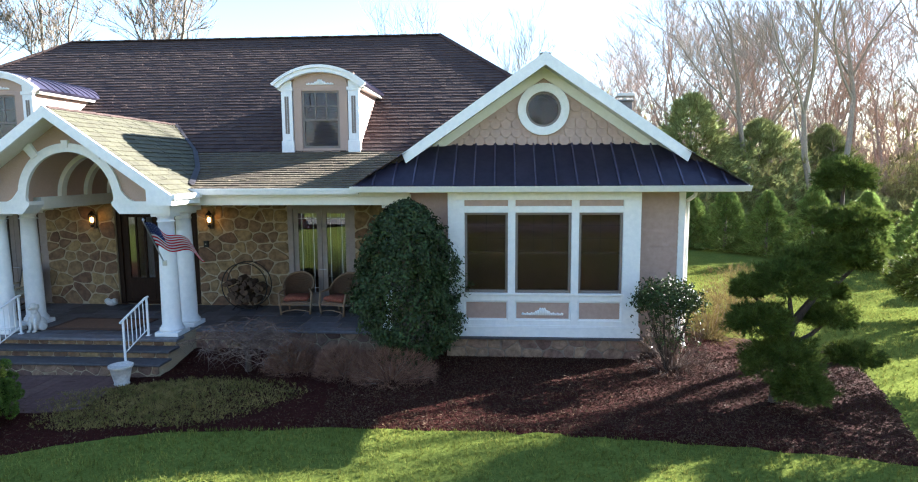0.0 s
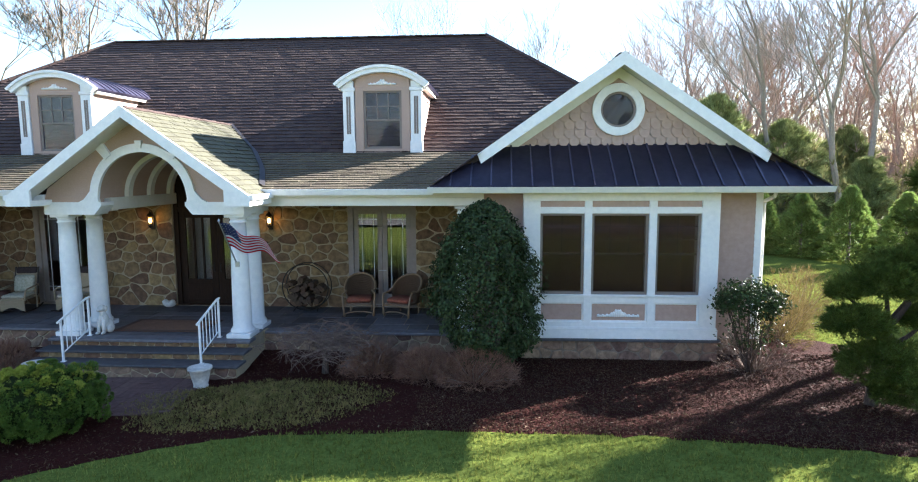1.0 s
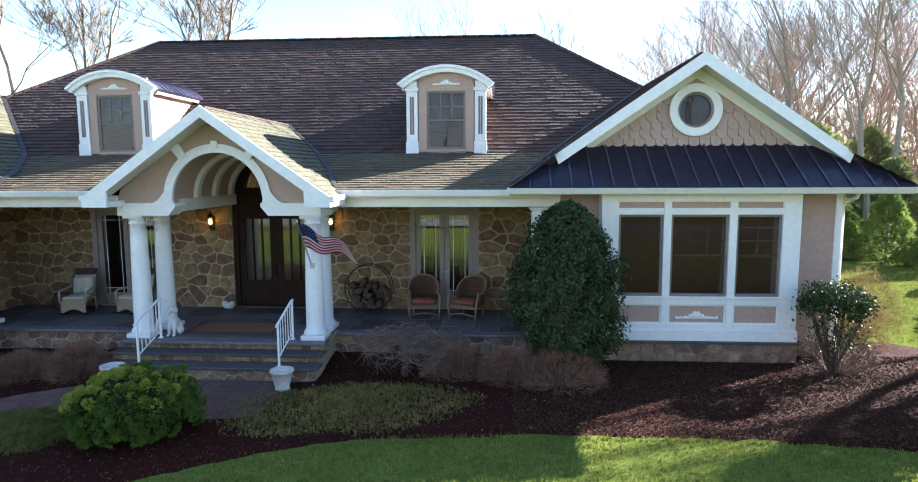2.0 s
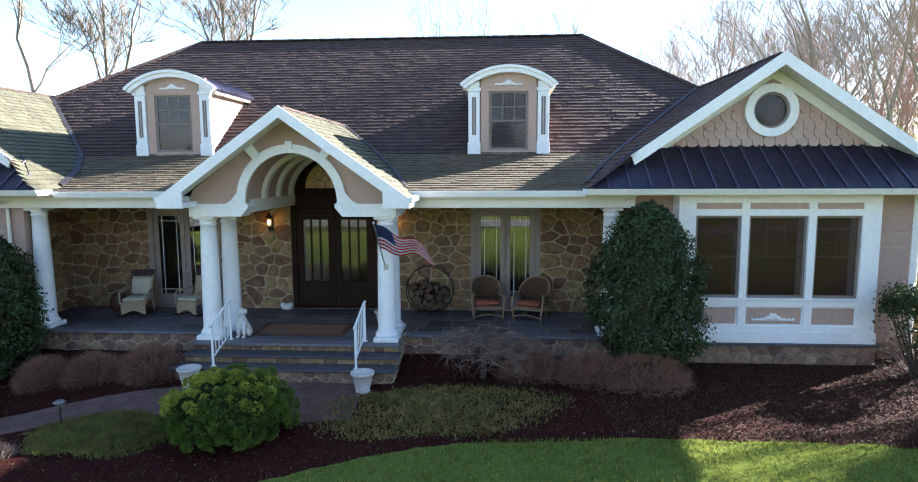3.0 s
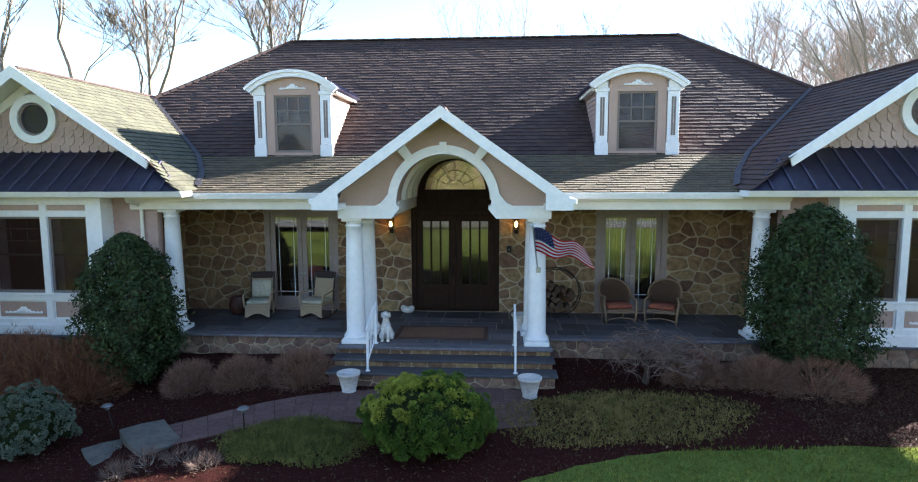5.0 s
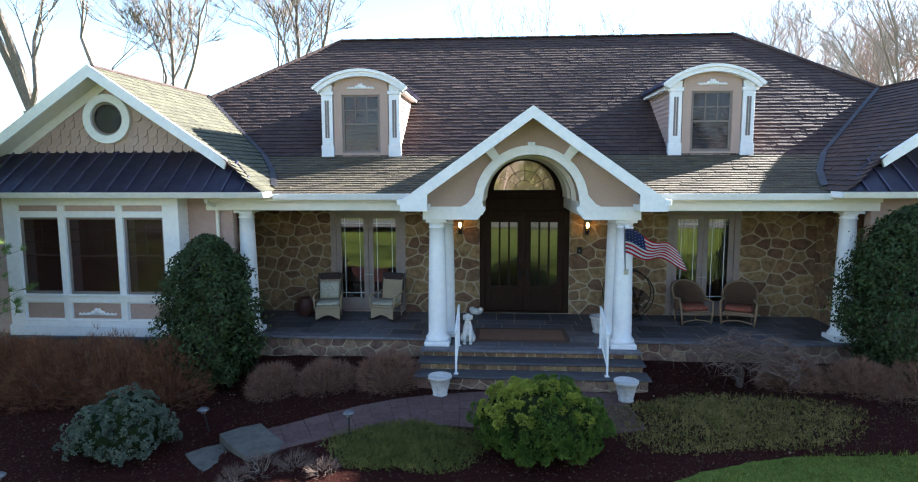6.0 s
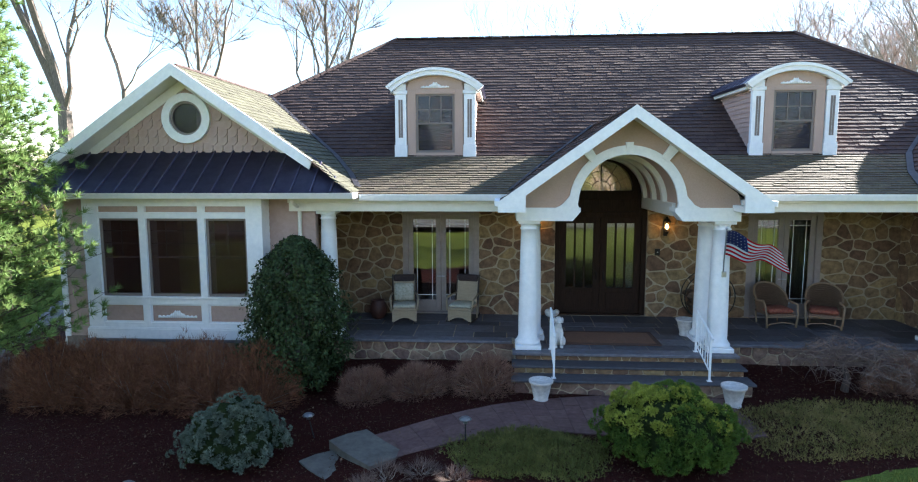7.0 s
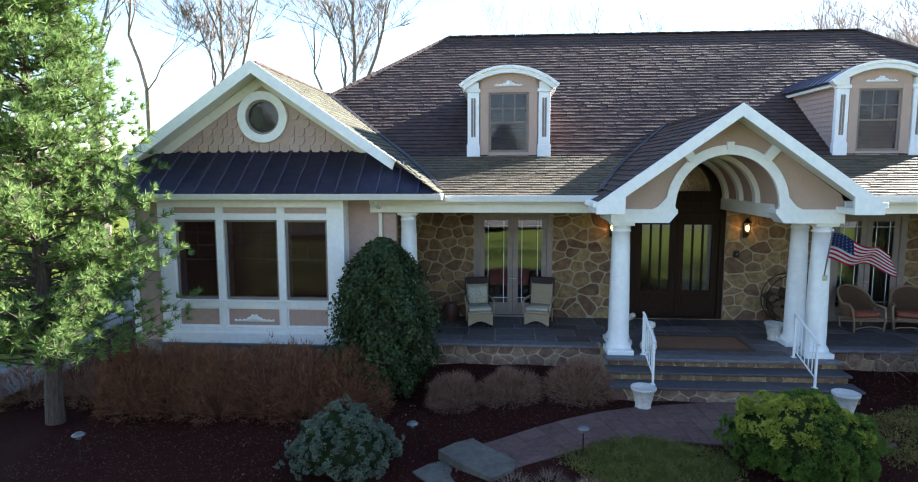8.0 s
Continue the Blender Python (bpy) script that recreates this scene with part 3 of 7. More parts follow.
    nseam = 19
    for k in range(nseam):
        xa, xb = c - 4.05 + 8.1 * k / nseam, c - 4.05 + 8.1 * (k + 1) / nseam

        def top(x):
            return min(1.0, (4.05 - abs(x - c)) / 1.2)
        bm = bmesh.new()
        vs = [(xa, 0), (xb, 0), (xb, top(xb)), (xa, top(xa))]
        pts = [bm.verts.new((x, 1.37 + 1.23 * f, 3.806 + 0.905 * f)) for x, f in vs]
        if (pts[2].co - pts[1].co).length < 0.02:
            bm.faces.new(pts[:2] + pts[3:])
        elif (pts[3].co - pts[0].co).length < 0.02:
            bm.faces.new(pts[:3])
        else:
            bm.faces.new(pts)
        bmesh.ops.solidify(bm, geom=bm.faces[:], thickness=0.01)
        part("roof_panel", bm, METAL, pent)
        if k and top(xa) > 0.05:
            f = top(xa)
            tube(bm2 := bmesh.new(), [(xa, 1.37, 3.825), (xa, 1.37 + 1.23 * f, 3.825 + 0.905 * f)], 0.024, 4)
            part("standing_seam", bm2, METAL, pent)
    # gable roof
    RZ, EZ, HW = 6.58, 3.80, 4.05
    bm = prism(bmesh.new(), [(c - HW, EZ), (c, RZ), (c + HW, EZ), (c + HW, EZ - 0.10), (c, RZ - 0.15), (c - HW, EZ - 0.10)], 2.02, 9.6)
    gable_roof = part("gable_roof", bm, UNDERLAY, house, "shingle gable roof with sunlit tone coloured into the sunny slope")
    run = math.hypot(HW, RZ - EZ)
    for s in (-1, 1):
        def low(a, s=s):
            x = HW * (1 - a / run)
            return 2.05 - 0.65 * smooth01((x - 2.98) / 1.1)
        shingles("shingle_course", gable_roof, SHINGLE_SUNNY if s > 0 else SHINGLE, (c + HW * s, 0, EZ + 0.004), (0, 1, 0), (-HW * s, 0, RZ - EZ), low, lambda a: 9.4, run, 31 + s + side)
        # corner piece from the eave to the rake
        bm = bmesh.new()
        q = [bm.verts.new(p) for p in ((c + HW * s, 1.40, EZ), (c + HW * s, 2.1, EZ), (c + 2.9 * s, 2.1, RZ - 2.9 * 0.6864), (c + 2.9 * s, 1.98, RZ - 2.9 * 0.6864))]
        bm.faces.new(q)
        bmesh.ops.solidify(bm, geom=bm.faces[:], thickness=0.03)
        part("corner_flashing", bm, SHINGLE, gable_roof)
        # rake board, soffit and inner trim
        k = 0.6864
        part("rake_board", prism(bmesh.new(), [(c, RZ + 0.025), (c + 3.08 * s, RZ + 0.025 - 3.08 * k), (c + 3.0 * s, RZ - 0.23 - 3.0 * k), (c, RZ - 0.25)], 1.97, 2.03), WHITE, house, "white rake board")
        part("rake_soffit", prism(bmesh.new(), [(c, RZ - 0.16), (c + 2.95 * s, RZ - 0.16 - 2.95 * k), (c + 2.95 * s, RZ - 0.19 - 2.95 * k), (c, RZ - 0.19)], 2.031, 2.6), CREAM, house)
        part("inner_trim", prism(bmesh.new(), [(c, RZ - 0.20), (c + 2.9 * s, RZ - 0.20 - 2.9 * k), (c + 2.62 * s, RZ - 0.22 - 2.9 * k), (c, RZ - 0.44)], 2.54, 2.6), CREAM, house)
    part("ridge_cap", boxes(*[(c - 0.11, c + 0.11, 2.05 + i * 0.27, 2.34 + i * 0.27, RZ - 0.04 + 0.006 * (i % 2), RZ + 0.015 + 0.006 * (i % 2)) for i in range(24)], bev=0.012), SHINGLE, gable_roof)["kind"] = "stuff"
    # gable wall with the round window
    ozc, r_in = 5.46, 0.39
    tri = [(c - 2.75, 4.62), (c + 2.75, 4.62), (c, 6.42)]
    angs = sorted({2 * math.pi * i / 40 for i in range(40)} | {math.atan2(z - ozc, x - c) % (2 * math.pi) for x, z in tri})
    pin, pout = [], []
    for a in angs:
        d = (math.cos(a), math.sin(a))
        best = 99.0
        for (x0, z0), (x1, z1) in zip(tri, tri[1:] + tri[:1]):
            den = d[0] * (z1 - z0) - d[1] * (x1 - x0)
            if abs(den) > 1e-9:
                t = ((x0 - c) * (z1 - z0) - (z0 - ozc) * (x1 - x0)) / den
                if t > 0:
                    best = min(best, t)
        pin.append((c + d[0] * r_in, ozc + d[1] * r_in))
        pout.append((c + d[0] * best, ozc + d[1] * best))
    gwall = part("gable_wall", ringband(bmesh.new(), pin, pout, 2.6, 2.75, True), TAN, house, "tan shaped-shingle gable wall")
    circ = arc(c, ozc, 0.385, 0, 360, 40)[:-1]
    oculus = part("round_window", ringband(bmesh.new(), circ, arc(c, ozc, 0.565, 0, 360, 40)[:-1], 2.50, 2.70, True), WHITE, house, "white round window frame")
    part("inner_ring", ringband(bmesh.new(), arc(c, ozc, 0.335, 0, 360, 40)[:-1], circ, 2.56, 2.66, True), SASH, oculus)
    bm = bmesh.new()
    prism(bm, arc(c, ozc, 0.34, 0, 360, 32)[:-1], 2.61, 2.618)
    part("pane", bm, HIGHGLASS, oculus).visible_shadow = False
    part("attic_box", boxes((c - 0.8, c + 0.8, 4.6, 4.7, 4.75, 5.85)), DARK, house)
    # shaped shakes
    k = 0
    z = 4.66
    while z < 6.2:
        half = min(2.75, (6.42 - z) / 0.655) - 0.16
        nx = int(2 * half / 0.235)
        for i in range(nx):
            x = c + (i - (nx - 1) / 2) * 0.235
            if math.hypot(x - c, z + 0.1 - ozc) < 0.64 or (6.42 - z - 0.2) / 0.655 < abs(x - c) + 0.06:
                continue
            key = "shake"
            if key not in bpy.data.meshes:
                b2 = prism(bmesh.new(), [(-0.111, 0.235), (-0.111, 0.085), (-0.05, 0.0), (0.05, 0.0), (0.111, 0.085), (0.111, 0.235)], -0.036, 0.0)
                me = bpy.data.meshes.new(key)
                b2.to_mesh(me)
                b2.free()
                me.materials.append(TAN)
            ob = new("shake", bpy.data.meshes[key])
            ob.parent = gwall
            ob.location = Vector((x + (0.117 if k % 2 else 0), 2.598, z)) - ORG[gwall]
            ob.rotation_euler = (-0.09, 0, 0)
        z += 0.185
        k += 1
    # valley flashing against the main roof
    s = -side
    pts = []
    for y in np.linspace(2.3, 9.0, 30):
        zm = np.interp(y, [p[0] for p in PROF], [p[1] for p in PROF])
        x = c + s * (RZ - zm) / 0.6864
        if (x - c) * s < 0.05:
            break
        pts.append((x, y, zm + 0.045))
    bm = bmesh.new()
    rowsv = [(bm.verts.new((p[0] + 0.10 * s, p[1] - 0.02, p[2] + 0.004)), bm.verts.new((p[0] - 0.06 * s, p[1], p[2] + 0.05))) for p in pts]
    for a, b in zip(rowsv, rowsv[1:]):
        bm.faces.new((a[0], a[1], b[1], b[0]))
    bmesh.ops.solidify(bm, geom=bm.faces[:], thickness=0.012)
    part("valley_flashing", bm, FLASHING, gable_roof, "grey metal valley flashing")


# ---- dormers ----
def dormer(cx):
    d = part("dormer", boxes((cx - 0.98, cx - 0.88, 4.66, 8.0, 4.5, 6.30), (cx + 0.88, cx + 0.98, 4.66, 8.0, 4.5, 6.30), (cx - 0.88, cx + 0.88, 4.72, 4.80, 6.22, 6.66), (cx - 0.88, cx - 0.53, 4.72, 4.80, 4.5, 6.22), (cx + 0.53, cx + 0.88, 4.72, 4.80, 4.5, 6.22), (cx - 0.53, cx + 0.53, 4.72, 4.80, 4.5, 4.70)), STUCCO, house, "dormer with arched metal roof and white pilasters")
    for s in (-1, 1):
        xo, xi = cx + s * 1.05, cx + s * 0.72
        a, b = min(xo, xi), max(xo, xi)
        part("pilaster", boxes((a, b, 4.60, 4.74, 4.46, 4.92), (a + 0.02, b - 0.02, 4.615, 4.74, 4.92, 6.20), (a - 0.01, b + 0.01, 4.595, 4.74, 6.20, 6.29), (a + 0.03, b - 0.03, 4.61, 4.74, 6.29, 6.45), bev=0.006), WHITE, d, "white fluted pilaster")
        # thin taupe strips on the face stand for the shade in the flutes
        part("pilaster_groove", boxes((a + 0.11, a + 0.16, 4.609, 4.616, 5.10, 6.06), (a + 0.17, a + 0.22, 4.609, 4.616, 5.10, 6.06)), SASH, d)
        bm = bmesh.new()
        z = 4.5
        while z < 6.25:
            x0 = cx + s * 0.98
            prism(bm, [(x0 + 0.032 * s, z), (x0, z), (x0, z + 0.13), (x0 + 0.01 * s, z + 0.13)], 4.74, 7.2)
            z += 0.12
        part("lap_siding", bm, TAN, d)
        part("eave_trim", boxes((min(cx + s * 0.99, cx + s * 1.16), max(cx + s * 0.99, cx + s * 1.16), 4.72, 7.3, 6.24, 6.36), bev=0.006), CREAM, d)
    # segmental arch: span 2.44, rise 0.46
    half, rise, z0 = 1.23, 0.46, 6.36
    r = (half * half + rise * rise) / (2 * rise)
    a = math.degrees(math.asin(half / r))
    zc = z0 + rise - r
    outer = arc(cx, zc, r, 90 + a, 90 - a, 22)
    inner = arc(cx, zc, r - 0.16, 90 + a - 1.2, 90 - a + 1.2, 22)
    part("arched_fascia", ringband(bmesh.new(), inner, outer, 4.50, 4.66), WHITE, d, "white arched fascia board")
    part("arched_moulding", ringband(bmesh.new(), arc(cx, zc, r - 0.05, 90 + a, 90 - a, 22), arc(cx, zc, r + 0.02, 90 + a, 90 - a, 22), 4.46, 4.50), WHITE, d)
    part("arched_roof", ringband(bmesh.new(), arc(cx, zc, r - 0.06, 90 + a, 90 - a, 22), arc(cx, zc, r + 0.012, 90 + a, 90 - a, 22), 4.662, 8.2), METAL, d, "dark standing seam curved roof")
    for k in range(1, 12):
        yy = 4.7 + k * 0.28
        part("roof_rib", ringband(bmesh.new(), arc(cx, zc, r + 0.013, 90 + a, 90 - a, 16), arc(cx, zc, r + 0.035, 90 + a, 90 - a, 16), yy, yy + 0.025), METAL, d)
    part("tympanum", prism(bmesh.new(), [(cx - 0.74, 6.22)] + [(x, z) for x, z in arc(cx, zc, r - 0.14, 90 + 34, 90 - 34, 12) if abs(x - cx) < 0.74] + [(cx + 0.74, 6.22)], 4.66, 4.715), STUCCO, d)
    bm = bmesh.new()
    for k in range(-8, 9):
        h = 0.040 + 0.105 * math.exp(-(k / 2.6) ** 2) + 0.015 * (k % 2)
        lathe(bm, [(0.002, 6.35), (0.03, 6.356), (0.026, 6.35 + h * 0.8), (0.010, 6.35 + h), (0.002, 6.353 + h)], cx + k * 0.042, 4.655, 8)
    part("carved_swag", bm, WHITE, d, "white carved swag ornament", True)
    # double-hung window
    part("casing", boxes((cx - 0.715, cx - 0.50, 4.648, 4.725, 4.62, 6.30), (cx + 0.50, cx + 0.715, 4.648, 4.725, 4.62, 6.30), (cx - 0.50, cx + 0.50, 4.648, 4.725, 6.20, 6.30), (cx - 0.50, cx + 0.50, 4.64, 4.725, 4.62, 4.72), bev=0.005), STUCCO, d)
    zs, zm, zt = 4.72, 5.46, 6.20
    part("sash", boxes((cx - 0.50, cx - 0.44, 4.68, 4.74, zs, zt), (cx + 0.44, cx + 0.50, 4.68, 4.74, zs, zt), (cx - 0.44, cx + 0.44, 4.68, 4.74, zs, zs + 0.06), (cx - 0.44, cx + 0.44, 4.68, 4.74, zt - 0.05, zt), (cx - 0.44, cx + 0.44, 4.675, 4.745, zm - 0.025, zm + 0.025), bev=0.004), SASH, d, "taupe window sash")
    part("muntin", boxes((cx - 0.16, cx - 0.135, 4.69, 4.73, zm + 0.03, zt - 0.05), (cx + 0.135, cx + 0.16, 4.69, 4.73, zm + 0.03, zt - 0.05), (cx - 0.44, cx + 0.44, 4.691, 4.729, 5.80, 5.825)), SASH, d)
    part("pane", boxes((cx - 0.45, cx + 0.45, 4.707, 4.713, zs + 0.04, zt - 0.03)), HIGHGLASS, d).visible_shadow = False
    part("room_wall", boxes((cx - 0.88, cx + 0.88, 6.6, 6.7, 4.5, 6.6)), DARK, d)


dormer(4.90)
dormer(-3.99)

# ---- portico ----
PF, TY = 0.78, 1.42
AZ, TZ, PH = 5.47, 3.64, 2.56
kp = (AZ - TZ) / PH
bm = prism(bmesh.new(), [(PC - PH, TZ), (PC, AZ), (PC + PH, TZ), (PC + PH, TZ - 0.06), (PC, AZ - 0.12), (PC - PH, TZ - 0.06)], PF + 0.05, 6.6)
portico_roof = part("portico_roof", bm, UNDERLAY, house, "shingle portico roof with sunlit tone coloured into the sunny slope")
run = math.hypot(PH, AZ - TZ)
for s in (-1, 1):
    shingles("shingle_course", portico_roof, SHINGLE_SUNNY if s > 0 else SHINGLE, (PC + PH * s, 0, TZ + 0.004), (0, 1, 0), (-PH * s, 0, AZ - TZ), lambda a: PF + 0.07, lambda a: 6.5, run, 51 + s)
    part("rake_board", prism(bmesh.new(), [(PC, AZ + 0.025), (PC + (PH + 0.06) * s, TZ + 0.005), (PC + (PH + 0.06) * s, TZ - 0.20), (PC + (PH - 0.48) * s, TZ - 0.20), (PC + (PH - 0.48) * s, TZ - 0.20 + 0.33), (PC, AZ - 0.215)], PF, PF + 0.06), WHITE, house, "white rake board with boxed return")
    xa, xb = sorted((PC + (PH - 0.48) * s, PC + (PH + 0.05) * s))
    part("cornice_return", boxes((xa, xb, PF + 0.061, 2.0, TZ - 0.20, TZ - 0.08), bev=0.006), WHITE, house)
    part("rake_soffit", prism(bmesh.new(), [(PC, AZ - 0.125), (PC + PH * s, TZ - 0.075), (PC + PH * s, TZ - 0.10), (PC, AZ - 0.155)], PF + 0.061, TY), CREAM, house)
    bm = bmesh.new()
    xg = PC + (PH + 0.02) * s
    box(bm, min(xg, xg + 0.11 * s), max(xg, xg + 0.11 * s), PF + 0.02, 1.95, TZ - 0.08, TZ + 0.03, 0.01)
    part("gutter", bm, WHITE, house)
    pts = []
    for y in np.linspace(2.1, 6.6, 24):
        zm = np.interp(y, [p[0] for p in PROF], [p[1] for p in PROF])
        x = PC + s * (AZ - zm) / kp
        if (x - PC) * s < 0.03 or abs(x - PC) > PH:
            continue
        pts.append((x, y, zm + 0.04))
    bm = bmesh.new()
    rowsv = [(bm.verts.new((p[0] + 0.09 * s, p[1] - 0.02, p[2] + 0.0)), bm.verts.new((p[0] - 0.05 * s, p[1], p[2] + 0.05))) for p in pts]
    for a, b in zip(rowsv, rowsv[1:]):
        bm.faces.new((a[0], a[1], b[1], b[0]))
    bmesh.ops.solidify(bm, geom=bm.faces[:], thickness=0.012)
    part("valley_flashing", bm, FLASHING, portico_roof, "grey metal valley flashing")
part("ridge_cap", boxes(*[(PC - 0.10, PC + 0.10, PF + 0.05 + i * 0.25, PF + 0.32 + i * 0.25, AZ - 0.04 + 0.006 * (i % 2), AZ + 0.015 + 0.006 * (i % 2)) for i in range(22)], bev=0.012), SHINGLE, portico_roof)["kind"] = "stuff"
# pediment wall with a round arch
AR, ACZ = 1.0, 3.58
ain = arc(PC, ACZ, AR, 0, 180, 32)
tri = [(PC + 2.24, 3.50), (PC + 2.24, 3.74), (PC, AZ - 0.13), (PC - 2.24, 3.74), (PC - 2.24, 3.50)]
pout = []
for x, z in ain:
    dx, dz = x - PC, z - ACZ
    best = 99
    for (x0, z0), (x1, z1) in zip(tri, tri[1:]):
        den = dx * (z1 - z0) - dz * (x1 - x0)
        if abs(den) > 1e-9:
            t = ((x0 - PC) * (z1 - z0) - (z0 - ACZ) * (x1 - x0)) / den
            f = ((x0 - PC) * dz - (z0 - ACZ) * dx) / den
            if t > 0 and -1e-6 <= f <= 1 + 1e-6:
                best = min(best, t)
    best = 2.2 if best > 50 else best
    pout.append((PC + dx * best, ACZ + dz * best))
part("pediment", ringband(bmesh.new(), ain, pout, TY, TY + 0.16), STUCCO, house, "tan stucco pediment with round arch")
for s in (-1, 1):
    xa, xb = sorted((PC + 2.243 * s, PC + 2.48 * s))
    part("eave_block", boxes((xa, xb, TY - 0.03, TY + 0.3, 3.44, 3.66), bev=0.006), WHITE, house)
    xa, xb = sorted((PC + 1.0 * s, PC + 2.24 * s))
    part("pediment_foot", boxes((xa, xb, TY, TY + 0.16, 3.50, 3.58)), STUCCO, house)
oo = arc(PC, ACZ, AR + 0.175, 8, 172, 32)
flare_r = [(PC + 1.44, 3.50), (PC + 1.32, 3.56), (PC + 1.23, 3.66)]
flare_l = [(2 * PC - x, z) for x, z in flare_r][::-1]
inn = [(PC + 0.98, 3.50), (PC + 0.99, 3.54), (PC + 1.0, 3.58)]
inl = [(2 * PC - x, z) for x, z in inn][::-1]
arch_trim = part("arch_trim", ringband(bmesh.new(), inn + arc(PC, ACZ, AR - 0.01, 8, 172, 32) + inl, flare_r + oo + flare_l, TY - 0.06, TY + 0.02), WHITE, house, "white arched trim with keystones")
for a in (90, 52, 128):
    ca, sa = math.cos(radians(a)), math.sin(radians(a))
    bm = bmesh.new()
    r0, r1, w = (AR + 0.08, AR + 0.235, 0.075) if a == 90 else (AR + 0.12, AR + 0.42, 0.10)
    prism(bm, [(PC + ca * r0 - sa * w * 0.8, ACZ + sa * r0 + ca * w * 0.8), (PC + ca * r0 + sa * w * 0.8, ACZ + sa * r0 - ca * w * 0.8), (PC + ca * r1 + sa * w, ACZ + sa * r1 - ca * w), (PC + ca * r1 - sa * w, ACZ + sa * r1 + ca * w)], TY - 0.09, TY - 0.01)
    part("keystone", bm, WHITE, arch_trim)
for s in (-1, 1):
    pts = [(PC + 2.24 * s, 3.23), (PC + 1.10 * s, 3.23), (PC + 0.94 * s, 3.42), (PC + 0.94 * s, 3.50), (PC + 2.24 * s, 3.50)]
    part("portico_beam", prism(bmesh.new(), pts, TY - 0.05, TY + 0.40), WHITE, house, "white portico beam")
    xa, xb = sorted((PC + 1.0 * s, PC + 1.22 * s))
    part("vault_beam", boxes((xa, xb, TY + 0.4, WALL_Y, 3.30, 3.58), bev=0.008), CREAM, house)
    xa, xb = sorted((PC + 1.45 * s, PC + 2.24 * s))
    part("portico_side_beam", boxes((xa, xb, TY + 0.4, 2.75, 3.235, 3.50)), WHITE, house)
part("barrel_vault", ringband(bmesh.new(), arc(PC, ACZ, AR + 0.05, 0, 180, 28), arc(PC, ACZ, AR + 0.10, 0, 180, 28), TY + 0.16, WALL_Y), STUCCO, house, "tan plaster barrel vault")
for y in (2.40, 3.30, 4.20):
    part("vault_rib", ringband(bmesh.new(), arc(PC, ACZ, AR - 0.05, 0, 180, 28), arc(PC, ACZ, AR + 0.06, 0, 180, 28), y, y + 0.17), CREAM, house, "cream vault rib")


def column(cx, cy, top, r0=0.205, r1=0.165):
    c = thing("porch_column", (cx, cy, FLOOR), "round white tuscan porch column", "column", "porch columns")
    part("plinth", boxes((cx - 0.27, cx + 0.27, cy - 0.27, cy + 0.27, FLOOR, FLOOR + 0.10), bev=0.012), WHITE, c)
    prof = [(0.255, FLOOR + 0.10), (0.265, FLOOR + 0.13), (0.255, FLOOR + 0.17), (0.225, FLOOR + 0.19), (0.225, FLOOR + 0.215), (r0, FLOOR + 0.24)]
    h0, h1 = FLOOR + 0.24, top - 0.20
    for i in range(1, 9):
        f = i / 8
        prof.append((r0 + (r1 - r0) * f ** 1.6, h0 + (h1 - h0) * f))
    prof += [(r1 + 0.02, h1 + 0.01), (r1 + 0.02, h1 + 0.035), (r1, h1 + 0.045), (r1, h1 + 0.09), (r1 + 0.035, h1 + 0.13)]
    part("shaft", lathe(bmesh.new(), prof, cx, cy, 28), WHITE, c, "", True)
    part("capital", boxes((cx - r1 - 0.055, cx + r1 + 0.055, cy - r1 - 0.055, cy + r1 + 0.055, top - 0.07, top), bev=0.01), WHITE, c)


for x, y, top in ((PC - 1.97, 1.66, 3.23), (PC + 1.97, 1.66, 3.23), (PC - 1.85, 2.42, 3.235), (PC + 1.93, 2.48, 3.235), (-6.21, 2.45, 3.37), (7.16, 2.45, 3.37)):
    column(x, y, top)

# ---- porch floor and steps ----
porch = thing("porch", (0.3, 3.0, 0), "raised porch with bluestone paving and fieldstone edge", "porch", kind="structure")
porch_base = part("porch_base", boxes((-7.05, 7.6, 2.16, 4.6, -0.5, 0.488), (PC - 2.24, PC + 2.24, 1.30, 2.16, -0.3, 0.488)), MORTAR, porch)
part("porch_edge", boxes((-7.05, PC - 2.3, 2.06, 2.36, 0.436, 0.50), (PC + 2.3, 7.6, 2.06, 2.36, 0.436, 0.50), (PC - 2.3, PC + 2.3, 1.22, 1.55, 0.436, 0.50), bev=0.01), BLUESTONE, porch, "bluestone coping slab")
steps = thing("front_steps", (PC, 1.0, 0), "three stone steps with bluestone treads", "steps", kind="structure")
riser_hi = part("riser", boxes((PC - 2.26, PC + 2.26, 0.92, 1.30, -0.3, 0.285)), MORTAR, steps)
riser_lo = part("riser", boxes((PC - 2.28, PC + 2.28, 0.52, 0.92, -0.3, 0.125)), MORTAR, steps)
part("tread", boxes((PC - 2.32, PC + 2.32, 0.86, 1.30, 0.287, 0.335), bev=0.01), BLUESTONE, steps)
part("tread", boxes((PC - 2.34, PC + 2.34, 0.45, 0.92, 0.127, 0.175), bev=0.01), BLUESTONE, steps)


